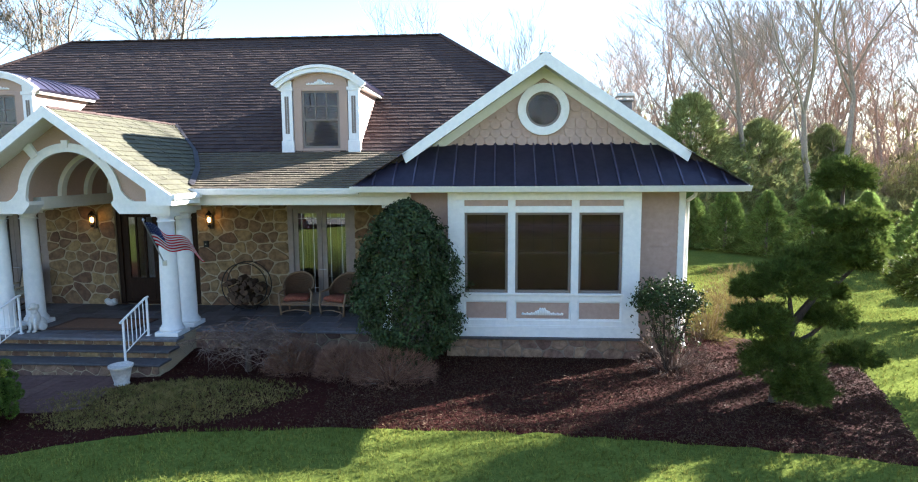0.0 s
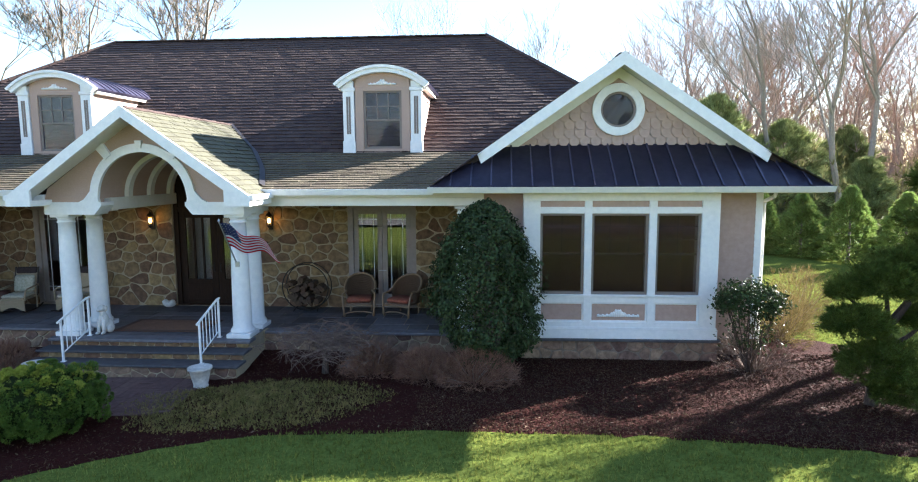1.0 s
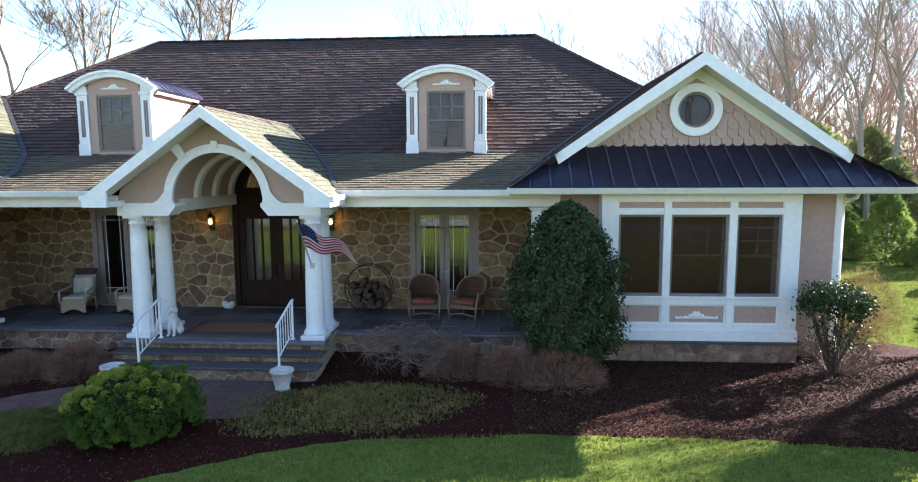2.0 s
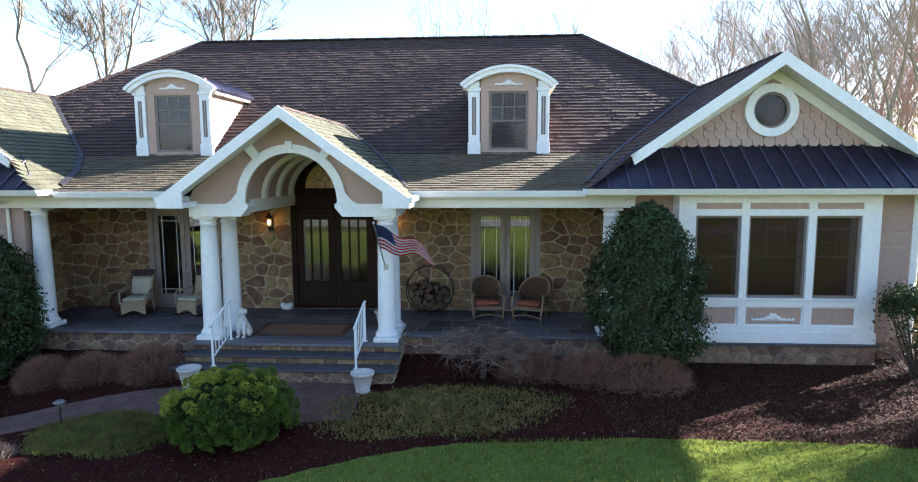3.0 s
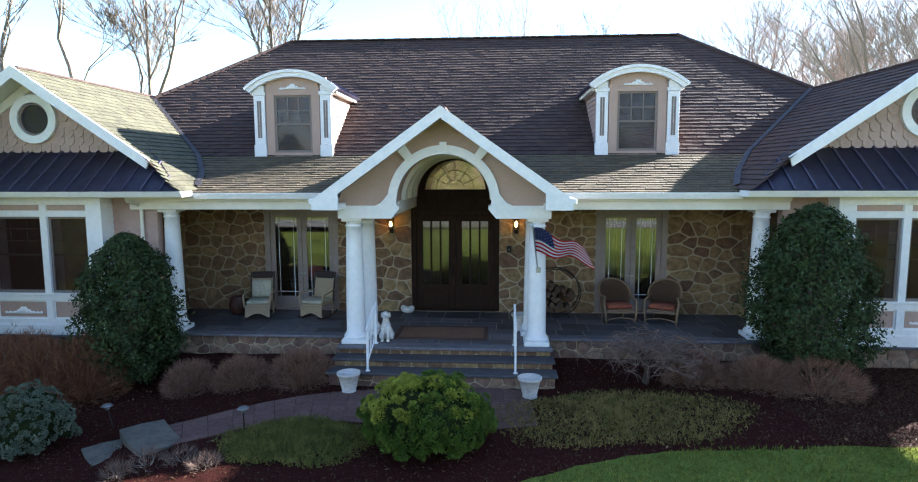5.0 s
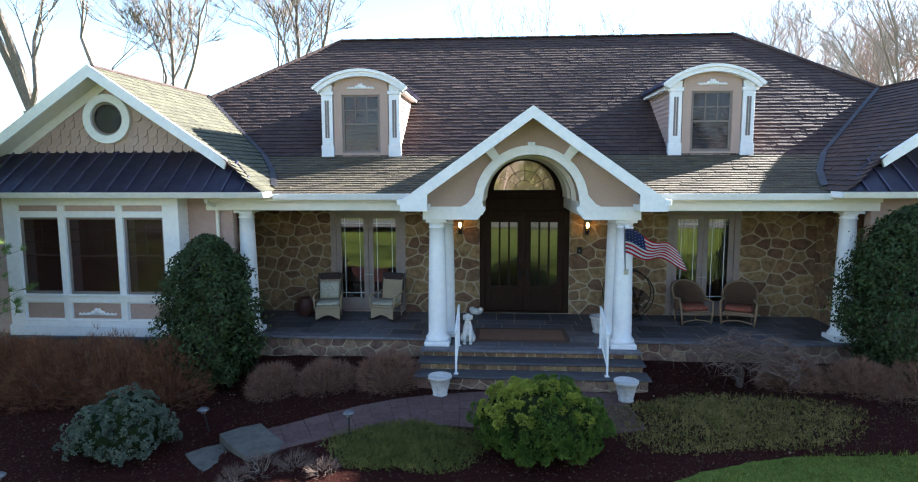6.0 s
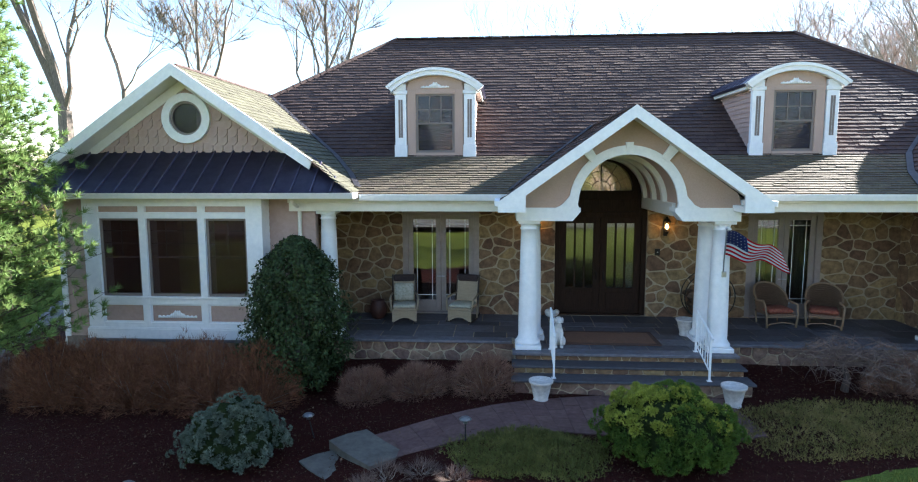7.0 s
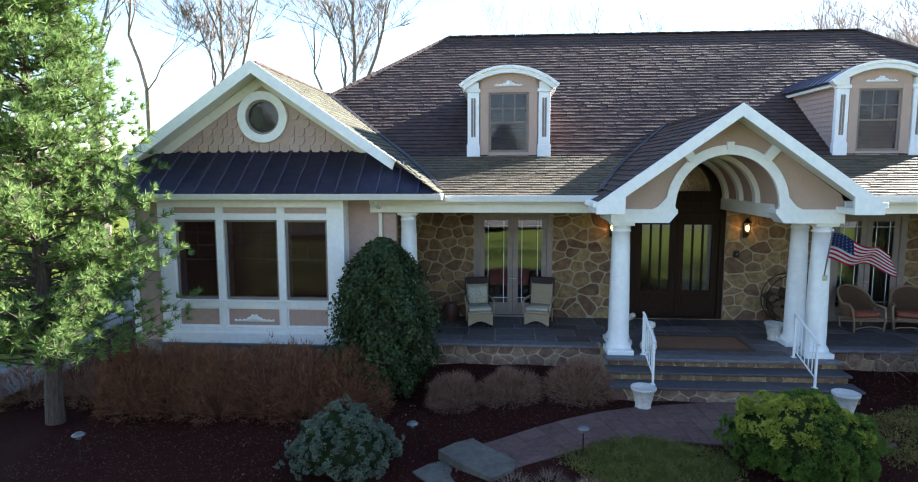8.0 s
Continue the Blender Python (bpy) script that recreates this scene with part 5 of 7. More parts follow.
for k in range(13):
    bm = bmesh.new()
    start = 0.36 if k < 7 else 0.0
    v0, v1 = k / 13, (k + 1) / 13
    g = [[bm.verts.new(cloth(start + (1 - start) * i / 24, v)) for i in range(25)] for v in (v0, v1)]
    for i in range(24):
        bm.faces.new((g[0][i], g[0][i + 1], g[1][i + 1], g[1][i]))
    bmesh.ops.solidify(bm, geom=bm.faces[:], thickness=0.003)
    part("stripe", bm, FLAGRED if k % 2 == 0 else FLAGWHITE, flag, "", True)
bm = bmesh.new()
g = [[bm.verts.new(cloth(0.36 * i / 10, 7 / 13 * j / 8)) for i in range(11)] for j in range(9)]
for j in range(8):
    for i in range(10):
        bm.faces.new((g[j][i], g[j][i + 1], g[j + 1][i + 1], g[j + 1][i]))
bmesh.ops.solidify(bm, geom=bm.faces[:], thickness=0.003)
canton = part("canton", bm, FLAGBLUE, flag, "blue field with white stars", True)
bm = bmesh.new()
for j in range(5):
    for i in range(6):
        p = cloth(0.03 + 0.058 * i, 0.055 + 0.105 * j)
        n = (cloth(0.045 + 0.058 * i, 0.055 + 0.105 * j) - p).cross(cloth(0.03 + 0.058 * i, 0.075 + 0.105 * j) - p).normalized()
        for sgn in (-1, 1):
            c0 = p + n * 0.004 * sgn
            s = n.orthogonal().normalized()
            t = n.cross(s)
            bm.faces.new([bm.verts.new(c0 + (s * math.cos(a * math.pi / 5) + t * math.sin(a * math.pi / 5)) * (0.013 if a % 2 == 0 else 0.006)) for a in range(10)])
tagged(part("stars", bm, FLAGWHITE, canton), "", kind="stuff")

# downspouts
for x, y in ((-6.80, 2.22), (13.70, 2.42), (-12.62, 2.42)):
    bm = tube(bmesh.new(), [(x, y - 0.55, 3.66), (x, y - 0.5, 3.58), (x, y - 0.02, 3.45), (x, y, 3.36), (x, y, 0.3), (x, y - 0.12, 0.16)], 0.042, 8)
    part("downspout", bm, CREAM, house, "cream downspout")

# small vent pipe and chimney cap on the far roof
ch = part("chimney", boxes((13.62, 14.08, 10.3, 10.7, 3.6, 6.42), (13.57, 14.13, 10.25, 10.75, 6.42, 6.48), bev=0.01), FLASHING, house, "grey metal flue behind the wing")
part("chimney_cap", boxes((13.55, 14.15, 10.23, 10.77, 6.60, 6.70), (13.80, 13.90, 10.46, 10.54, 6.48, 6.60), bev=0.01), STEEL, ch)


# ---- garden ----
def path_light(x, y, tilt=0):
    z = ground_z(x, y) + 0.03
    p = thing("path_light", (x, y, z), "small solar path light on a dark stake", "garden light", "garden lights")
    part("stake", tube(bmesh.new(), [(x, y, z), (x + tilt * 0.3, y, z + 0.40)], 0.012, 6), IRON, p)
    hx, hz = x + tilt * 0.3, z + 0.40
    part("lens", lathe(bmesh.new(), [(0.035, hz - 0.05), (0.045, hz), (0.045, hz + 0.01)], hx, y, 12), STEEL, p)
    part("cap", lathe(bmesh.new(), [(0.10, hz + 0.012), (0.105, hz + 0.02), (0.07, hz + 0.05), (0.01, hz + 0.06)], hx, y, 16), LAMPCAP, p, "", True)


for x, y, t in ((-5.55, -1.12, -0.3), (-2.86, -1.68, 0), (-7.4, -3.6, 0.1), (-11.0, -1.9, 0)):
    path_light(x, y, t)


def fan(centers, dirs, k, length, width, spread_a, rng, up=0.0):
    """Tufts: k thin needles from each centre round its direction. Arrays of verts and faces."""
    n = len(centers)
    c = np.repeat(np.asarray(centers), k, 0)
    d = np.repeat(np.asarray(dirs), k, 0) + rng.normal(0, spread_a, (n * k, 3))
    d[:, 2] += up
    d /= np.linalg.norm(d, axis=1)[:, None]
    s = np.cross(d, rng.normal(0, 1, (n * k, 3)))
    s /= np.linalg.norm(s, axis=1)[:, None] + 1e-9
    ln = length * rng.uniform(0.7, 1.25, (n * k, 1))
    v = np.empty((n * k, 3, 3))
    v[:, 0], v[:, 1], v[:, 2] = c - s * width / 2, c + s * width / 2, c + d * ln
    return v.reshape(-1, 3), np.arange(n * k * 3).reshape(-1, 3).tolist()


def leafy(centers, dirs, size, rng, aspect=0.5):
    """Leaves: a folded diamond each."""
    n = len(centers)
    c, d = np.asarray(centers), np.asarray(dirs) + rng.normal(0, 0.7, (n, 3))
    d /= np.linalg.norm(d, axis=1)[:, None]
    t = np.cross(d, rng.normal(0, 1, (n, 3)))
    t /= np.linalg.norm(t, axis=1)[:, None] + 1e-9
    s = np.cross(d, t)
    ln = size * rng.uniform(0.6, 1.3, (n, 1))
    v = np.empty((n, 4, 3))
    v[:, 0], v[:, 1], v[:, 2], v[:, 3] = c - t * ln / 2, c + s * ln * aspect / 2 + d * ln * 0.1, c + t * ln / 2, c - s * ln * aspect / 2 + d * ln * 0.1
    return v.reshape(-1, 3), np.arange(n * 4).reshape(-1, 4).tolist()


def merge(*sets):
    vs, fs, off = [], [], 0
    for v, f in sets:
        vs.append(np.asarray(v))
        fs += [tuple(i + off for i in q) for q in f]
        off += len(v)
    return np.concatenate(vs), fs


def lumpy(d, seed, scale=2.2, amp=0.16):
    return np.array([1 + amp * noise.noise((x * scale + seed, y * scale, z * scale)) + amp * 0.6 * noise.noise((x * scale * 2.6, y * scale * 2.6 + seed, z * scale * 2.6)) for x, y, z in d])


def sphere_dirs(n, rng, low=-0.4):
    d = rng.normal(0, 1, (n * 2, 3))
    d /= np.linalg.norm(d, axis=1)[:, None]
    d = d[d[:, 2] > low]
    return d[:n]


def stems(base, tips, r0, r1, rng, sag=0.0):
    bm = bmesh.new()
    for t in tips:
        m = (Vector(base) * 0.45 + Vector(t) * 0.55) + Vector((rng.uniform(-0.06, 0.06), rng.uniform(-0.06, 0.06), sag))
        tube(bm, [base, m, t], [r0, (r0 + r1) / 2, r1], 4)
    return bm


def holly(x, y, rad, height, seed, label):
    rng = np.random.default_rng(seed)
    z0 = ground_z(x, y)
    h = thing("holly_bush", (x, y, z0), label, "bush", "tall holly bushes")
    n = 24000
    t = rng.uniform(0.02, 1.0, n) ** 0.85
    a = rng.uniform(0, 2 * math.pi, n)
    sprig = rng.integers(0, 420, n)
    st, sa, so = rng.uniform(0.02, 1.0, 420) ** 0.85, rng.uniform(0, 2 * math.pi, 420), rng.uniform(0.92, 1.16, 420)
    loose = rng.random(n) < 0.5
    t = np.where(loose, np.clip(st[sprig] + rng.normal(0, 0.022, n), 0.01, 1.0), t)
    a = np.where(loose, sa[sprig] + rng.normal(0, 0.075, n), a)
    prof = np.minimum(1, t / 0.55 + 0.48) ** 0.8 * np.clip(1.02 - t ** 4.0, 0, 1) ** 0.66
    d = np.stack([np.cos(a), np.sin(a), t * 2.2], 1)
    r = rad * prof * lumpy(d, seed, 1.8, 0.30) * np.where(loose, so[sprig] * rng.uniform(0.86, 1.04, n), rng.uniform(0.4, 1.0, n) ** 0.5)
    c = np.stack([x + r * np.cos(a), y + r * np.sin(a), z0 + 0.08 + t * height], 1) + rng.normal(0, 0.025, (n, 3))
    out = np.stack([np.cos(a), np.sin(a), 0.35 + 0.8 * t], 1)
    v, f = leafy(c, out, 0.085, rng, 0.55)
    tagged(raw("foliage", v, f, HOLLY, h, "glossy dark green leaves"), "", kind="stuff")
    tips = [tuple(c[i] * 0.55 + np.array((x, y, c[i][2])) * 0.45) for i in range(0, 900, 30)]
    part("branch_frame", stems((x, y, z0), tips, 0.035, 0.008, random.Random(seed)), BARK, h)


holly(7.66, 1.15, 1.07, 3.42, 3, "tall dense dark green holly bush against the porch")
holly(-6.55, 1.15, 0.96, 3.18, 4, "tall dense dark green holly bush against the porch")


def tufted(name, x, y, rx, ry, height, mat_, seed, label, category, n=900, k=13, ln=0.13, w=0.012, low=-0.15, amp=0.16, wide=0.42, up=0.35, lump=2.4, balls=0, ball=0.12, gold=None):
    rng = np.random.default_rng(seed)
    z0 = ground_z(x, y)
    s = thing(name, (x, y, z0), label, category)
    d = sphere_dirs(n, rng, low)
    r = lumpy(d, seed, lump, amp) * rng.uniform(0.80, 1.0, len(d))
    zc = height * 0.42
    c = np.stack([x + d[:, 0] * rx * r, y + d[:, 1] * ry * r, z0 + zc + d[:, 2] * (height - zc) * r], 1)
    if balls:
        # shoots stand in rounded clumps with dark gaps between them
        per = len(d) // balls
        mid = c[:balls] - d[:balls] * ball * 0.5
        own = np.repeat(np.arange(balls), per)
        dd = rng.normal(0, 1, (len(own), 3)) + d[own] * 1.3
        dd /= np.linalg.norm(dd, axis=1)[:, None]
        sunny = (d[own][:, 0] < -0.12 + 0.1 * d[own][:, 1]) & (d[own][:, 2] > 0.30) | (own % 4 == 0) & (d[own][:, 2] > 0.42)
        c = mid[own] + dd * (ball * rng.uniform(0.75, 1.3, balls))[own][:, None]
        d = dd
    c[:, 2] = np.maximum(c[:, 2], z0 + 0.04)
    # clumps in the sunny mask take a golden colour in place of sunlight
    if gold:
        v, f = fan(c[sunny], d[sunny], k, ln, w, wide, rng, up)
        tagged(raw("young_growth", v, f, gold, s, "yellow-green shoots coloured as if sunlit"), "", kind="stuff")
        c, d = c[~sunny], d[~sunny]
    v, f = fan(c, d, k, ln, w, wide, rng, up)
    tagged(raw("needle_crown", v, f, mat_, s), "", kind="stuff")
    # solid core, its dark colour standing for shade between the shoots
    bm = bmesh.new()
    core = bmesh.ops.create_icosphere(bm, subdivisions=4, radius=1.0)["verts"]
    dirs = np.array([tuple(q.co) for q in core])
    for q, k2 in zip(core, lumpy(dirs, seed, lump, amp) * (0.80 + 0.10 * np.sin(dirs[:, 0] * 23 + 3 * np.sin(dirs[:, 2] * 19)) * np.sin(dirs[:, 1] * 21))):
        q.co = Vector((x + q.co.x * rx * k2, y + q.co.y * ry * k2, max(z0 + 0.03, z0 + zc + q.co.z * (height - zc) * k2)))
    part("inner_growth", bm, HEART, s, "solid core coloured dark as the shade between the shoots", True)
    tips = [tuple(np.array((x, y, z0 + 0.1)) * 0.4 + c[i] * 0.6) for i in range(0, len(c), 60)]
    part("branch_frame", stems((x, y, z0), tips, 0.02, 0.006, random.Random(seed)), DARKBARK, s)
    return s


tufted("mugo_pine", 0.30, -1.98, 1.05, 0.95, 1.10, MUGO, 8, "rounded bright green mugo pine beside the walk", "shrub", 15600, 9, 0.044, 0.010, amp=0.16, wide=0.45, up=0.30, balls=390, ball=0.068, gold=SUNSHOOT, low=-0.5)
tufted("dwarf_blue_spruce", -6.62, -1.98, 0.82, 0.72, 0.96, BLUESPRUCE, 9, "rounded blue-green dwarf spruce in the mulch", "shrub", 11000, 9, 0.034, 0.010, amp=0.40, wide=0.5, balls=420, ball=0.042, low=-0.4)


def dry_bush(x, y, rx, ry, height, n, seed, mat_=TWIG, label="low brown dormant shrub by the porch", name="dormant_shrub"):
    rng = np.random.default_rng(seed)
    z0 = ground_z(x, y)
    s = thing(name, (x, y, z0), label, "shrub", "dormant shrubs")
    d = sphere_dirs(n, rng, 0.02)
    r = lumpy(d, seed, 2.0, 0.2) * rng.uniform(0.55, 1.0, len(d)) ** 0.4
    c = np.stack([x + d[:, 0] * rx * r, y + d[:, 1] * ry * r, z0 + d[:, 2] * height * r], 1)
    v, f = fan(c, d, 4, 0.16, 0.008, 0.45, rng, 0.25)
    base = np.stack([x + d[:, 0] * rx * 0.3, y + d[:, 1] * ry * 0.3, np.full(len(d), z0)], 1)
    m = len(c) // 2
    sd = np.cross(c[:m] - base[:m], rng.normal(0, 1, (m, 3)))
    sd = sd / (np.linalg.norm(sd, axis=1)[:, None] + 1e-9) * 0.006
    st = np.stack([base[:m] - sd, base[:m] + sd, c[:m]], 1).reshape(-1, 3)
    v, f = merge((v, f), (st, np.arange(m * 3).reshape(-1, 3).tolist()))
    tagged(raw("twig_mass", v, f, mat_, s), "", kind="stuff")
    bmx = stems((x, y, z0), [tuple(c[i]) for i in range(0, 16)], 0.012, 0.004, random.Random(seed))
    part("branch_frame", bmx, BARK, s)


for i, (x, y, rx, ry, h) in enumerate(((-5.05, 0.75, 0.55, 0.5, 0.62), (-3.95, 0.80, 0.62, 0.5, 0.62), (-2.62, 0.70, 0.62, 0.55, 0.74), (5.35, 0.75, 0.62, 0.5, 0.62), (6.5, 0.45, 0.62, 0.5, 0.60), (7.45, 0.25, 0.85, 0.6, 0.66))):
    dry_bush(x, y, rx, ry, h, 1500, 20 + i)
for i in range(6):
    dry_bush(-11.3 + i * 0.84, 0.25 + 0.1 * (i % 2), 0.80, 0.80, 1.30, 2300, 40 + i, HEDGETWIG, "dormant brown deciduous hedge under the window bay", "dormant_hedge_shrub")
for i, (x, y, rx, h) in enumerate(((14.7, 3.6, 0.8, 1.25), (15.6, 4.9, 0.95, 1.6), (16.6, 6.4, 0.9, 1.3), (13.2, 1.25, 0.75, 1.1))):
    dry_bush(x, y, rx, rx, h, 760 if i < 3 else 420, 60 + i, YELLOWTWIG if i < 3 else PALETWIG, "upright tan twiggy shrub beside the wing")

for i, (x, y, r, h) in enumerate(((-13.9, 0.6, 0.7, 0.75), (-13.0, 0.9, 0.65, 0.8), (-12.3, 0.5, 0.5, 0.7), (-14.6, -0.2, 0.7, 0.7))):
    dry_bush(x, y, r, r, h, 700, 90 + i, TWIG, "sparse dormant shrub beside the drive")

for i, (x, y, r, h) in enumerate(((-3.95, -2.72, 0.26, 0.26), (-3.45, -2.62, 0.22, 0.18), (-4.25, -3.0, 0.2, 0.2), (-2.95, -2.85, 0.2, 0.14))):
    dry_bush(x, y, r, r, h, 110, 84 + i, PALETWIG, "small dry weed tuft beside the slab steps", "dry_tuft")

# glossy shrub at the corner of the wing
rng = np.random.default_rng(71)
sh = thing("glossy_shrub", (13.0, 1.15, 0), "dark glossy evergreen shrub at the corner of the house", "shrub")
d = sphere_dirs(3200, rng, -0.6)
c = np.stack([13.0 + d[:, 0] * 0.56 * lumpy(d, 3, 2.4, 0.4), 1.15 + d[:, 1] * 0.55, 1.48 + d[:, 2] * 0.32 * lumpy(d, 5, 2.4, 0.4)], 1) + rng.normal(0, 0.05, (len(d), 3))
low = np.stack([rng.normal(13.0, 0.26, 420), rng.normal(1.12, 0.24, 420), rng.uniform(0.55, 1.15, 420)], 1)
v, f = leafy(np.concatenate([c + 0.05 * rng.normal(0, 1, (len(c), 1)) * d, low]), np.concatenate([d, rng.normal(0, 1, (420, 3))]), 0.085, rng)
tagged(raw("foliage", v, f, HOLLY, sh), "", kind="stuff")
part("branch_frame", stems((13.0, 1.15, 0), [tuple(c[i]) for i in range(18)], 0.018, 0.005, random.Random(3)), DARKBARK, sh)

# low weeping tree, bare
wt = thing("weeping_maple", (4.35, 0.72, 0), "small bare weeping maple with tangled twigs", "tree")
rg = random.Random(12)
bm = tube(bmesh.new(), [(4.35, 0.72, 0), (4.38, 0.70, 0.28), (4.30, 0.74, 0.52)], [0.075, 0.06, 0.05], 8)
part("trunk", bm, DARKBARK, wt)
bm = bmesh.new()
for i in range(34):
    a = rg.uniform(0, 2 * math.pi)
    R = rg.uniform(0.6, 1.5)
    hz = rg.uniform(0.62, 0.98)
    pts = [Vector((4.30, 0.74, 0.50))]
    for q in range(1, 7):
        f = q / 6
        pts.append(Vector((4.30 + R * f * math.cos(a + 0.5 * math.sin(f * 4 + i)), 0.74 + R * 0.8 * f * math.sin(a + 0.5 * math.sin(f * 4 + i)), 0.50 + (hz - 0.5) * math.sin(min(1.0, f * 1.7) * math.pi / 2) - 0.62 * max(0, f - 0.5) ** 1.3 + rg.uniform(-0.03, 0.03))))
    tube(bm, pts, [0.020, 0.015, 0.012, 0.009, 0.007, 0.005, 0.003], 5)
    for q in range(2, 7):
        for _ in range(8):
            e = pts[q] + Vector((rg.uniform(-0.3, 0.3), rg.uniform(-0.3, 0.3), rg.uniform(-0.2, 0.12)))
            tube(bm, [pts[q], (pts[q] + e) / 2 + Vector((0, 0, 0.04)), e], [0.005, 0.004, 0.002], 3)
part("twig_mass", bm, PALETWIG, wt)

# cloud-pruned pine in the mulch
nt = thing("cloud_pruned_juniper", (14.43, -0.57, 0), "cloud-pruned juniper with rounded foliage pads", "tree")
pads = ((14.62, -0.45, 2.16, 0.64, 0.42), (15.02, -0.2, 2.44, 0.58, 0.36), (14.08, -0.60, 1.50, 0.55, 0.34), (14.42, -0.72, 0.84, 0.68, 0.42), (14.72, -0.9, 0.42, 0.50, 0.28), (15.36, -0.45, 1.56, 0.42, 0.25), (15.76, -0.5, 0.88, 0.45, 0.23), (15.52, -0.1, 1.92, 0.28, 0.17), (15.62, -0.2, 2.72, 0.62, 0.34), (16.05, 0.0, 2.50, 0.40, 0.30), (15.72, -0.1, 3.22, 0.66, 0.24), (15.62, -0.1, 3.95, 0.50, 0.33), (13.96, -0.35, 2.02, 0.26, 0.24))
SPINE = [Vector(p) for p in ((14.43, -0.57, -0.05), (14.50, -0.52, 0.5), (14.64, -0.45, 1.0), (14.72, -0.42, 1.42), (15.08, -0.35, 1.85), (15.34, -0.25, 2.45), (15.55, -0.15, 3.1), (15.62, -0.1, 3.9))]
part("trunk", tube(bmesh.new(), SPINE, [0.115, 0.10, 0.09, 0.08, 0.062, 0.05, 0.04, 0.02], 8), DARKBARK, nt)
for i, (px, py, pz, pr, ph) in enumerate(pads):
    pr, ph = pr * 0.86, ph * 0.86
    o = min(SPINE, key=lambda q: abs(q.z - max(0.3, pz - 0.5)) + 0.15 * abs(q.x - px))
    mid = o.lerp(Vector((px, py, pz)), 0.55) + Vector((0, 0, -0.07))
    part("limb", tube(bmesh.new(), [o, mid, (px, py, pz - 0.03)], [0.05, 0.038, 0.018], 6), DARKBARK, nt)
    rng = np.random.default_rng(80 + i)
    n = int(4200 * pr)
    d = sphere_dirs(n, rng, -0.55)
    r = lumpy(d, 80 + i, 3.2, 0.45) * rng.uniform(0.68, 1.05, len(d))
    c = np.stack([px + d[:, 0] * pr * r, py + d[:, 1] * pr * 0.9 * r, pz + d[:, 2] * ph * r], 1)
    v, f = fan(c, d, 11, 0.095, 0.012, 0.5, rng, 0.25)
    tagged(raw("foliage_pad", v, f, JUNIPER, nt), "", kind="stuff")


def conifer(x, y, height, rad, seed, mat_, name="spruce", label="young cone-shaped spruce in a screen row", n=1500, k=9, ln=0.28, w=0.03, group="screen row of spruces", shape=1.0):
    rng = np.random.default_rng(seed)
    z0 = ground_z(x, y)
    s = thing(name, (x, y, z0), label, "tree", group)
    part("trunk", tube(bmesh.new(), [(x, y, z0 - 0.05), (x, y, z0 + height * 0.95)], [0.035 * height ** 0.8, 0.01], 6), BARK, s)
    t = rng.uniform(0.01, 1, n) ** 1.35
    a = rng.uniform(0, 2 * math.pi, n)
    layer = 0.72 + 0.28 * np.abs(np.sin(t * height * 4.2 + 1.2 * np.sin(a * 2 + seed)))
    d0 = np.stack([np.cos(a), np.sin(a), t * 3], 1)
    r = rad * (1 - t ** shape) ** 0.8 * layer * lumpy(d0, seed, 2.0, 0.95 if shape == 1.4 else 0.34) * rng.uniform(0.5, 1, n) ** 0.45
    c = np.stack([x + r * np.cos(a), y + r * np.sin(a), z0 + 0.1 + t * height * 0.98], 1)
    d = np.stack([np.cos(a), np.sin(a), np.full(n, 0.15) + t], 1)
    v, f = fan(c, d, k, ln, w, 0.4, rng)
    tagged(raw("crown", v, f, mat_, s), "", kind="stuff")


for i, (x, y, h) in enumerate(((19.6, 21.8, 2.9), (21.0, 20.4, 3.1), (22.4, 18.9, 2.9), (23.7, 17.2, 3.2), (25.0, 15.4, 3.0), (26.2, 13.4, 3.2), (27.2, 11.3, 3.0), (28.3, 9.2, 3.1))):
    conifer(x, y, h, 1.45, 100 + i, SPRUCE, n=3600, ln=0.20, shape=1.15)
for i, (x, y, h, r) in enumerate(((22.3, 31, 8.9, 5.2), (27.2, 32, 7.2, 4.6), (33.5, 36, 7.0, 3.2), (42, 35, 6.5, 3.2), (19.0, 30, 5.5, 2.6), (49, 30, 6.5, 3.0), (31, 29, 4.5, 2.2))):
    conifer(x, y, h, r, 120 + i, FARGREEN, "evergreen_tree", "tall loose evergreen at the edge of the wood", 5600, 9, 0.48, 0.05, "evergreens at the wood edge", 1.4)

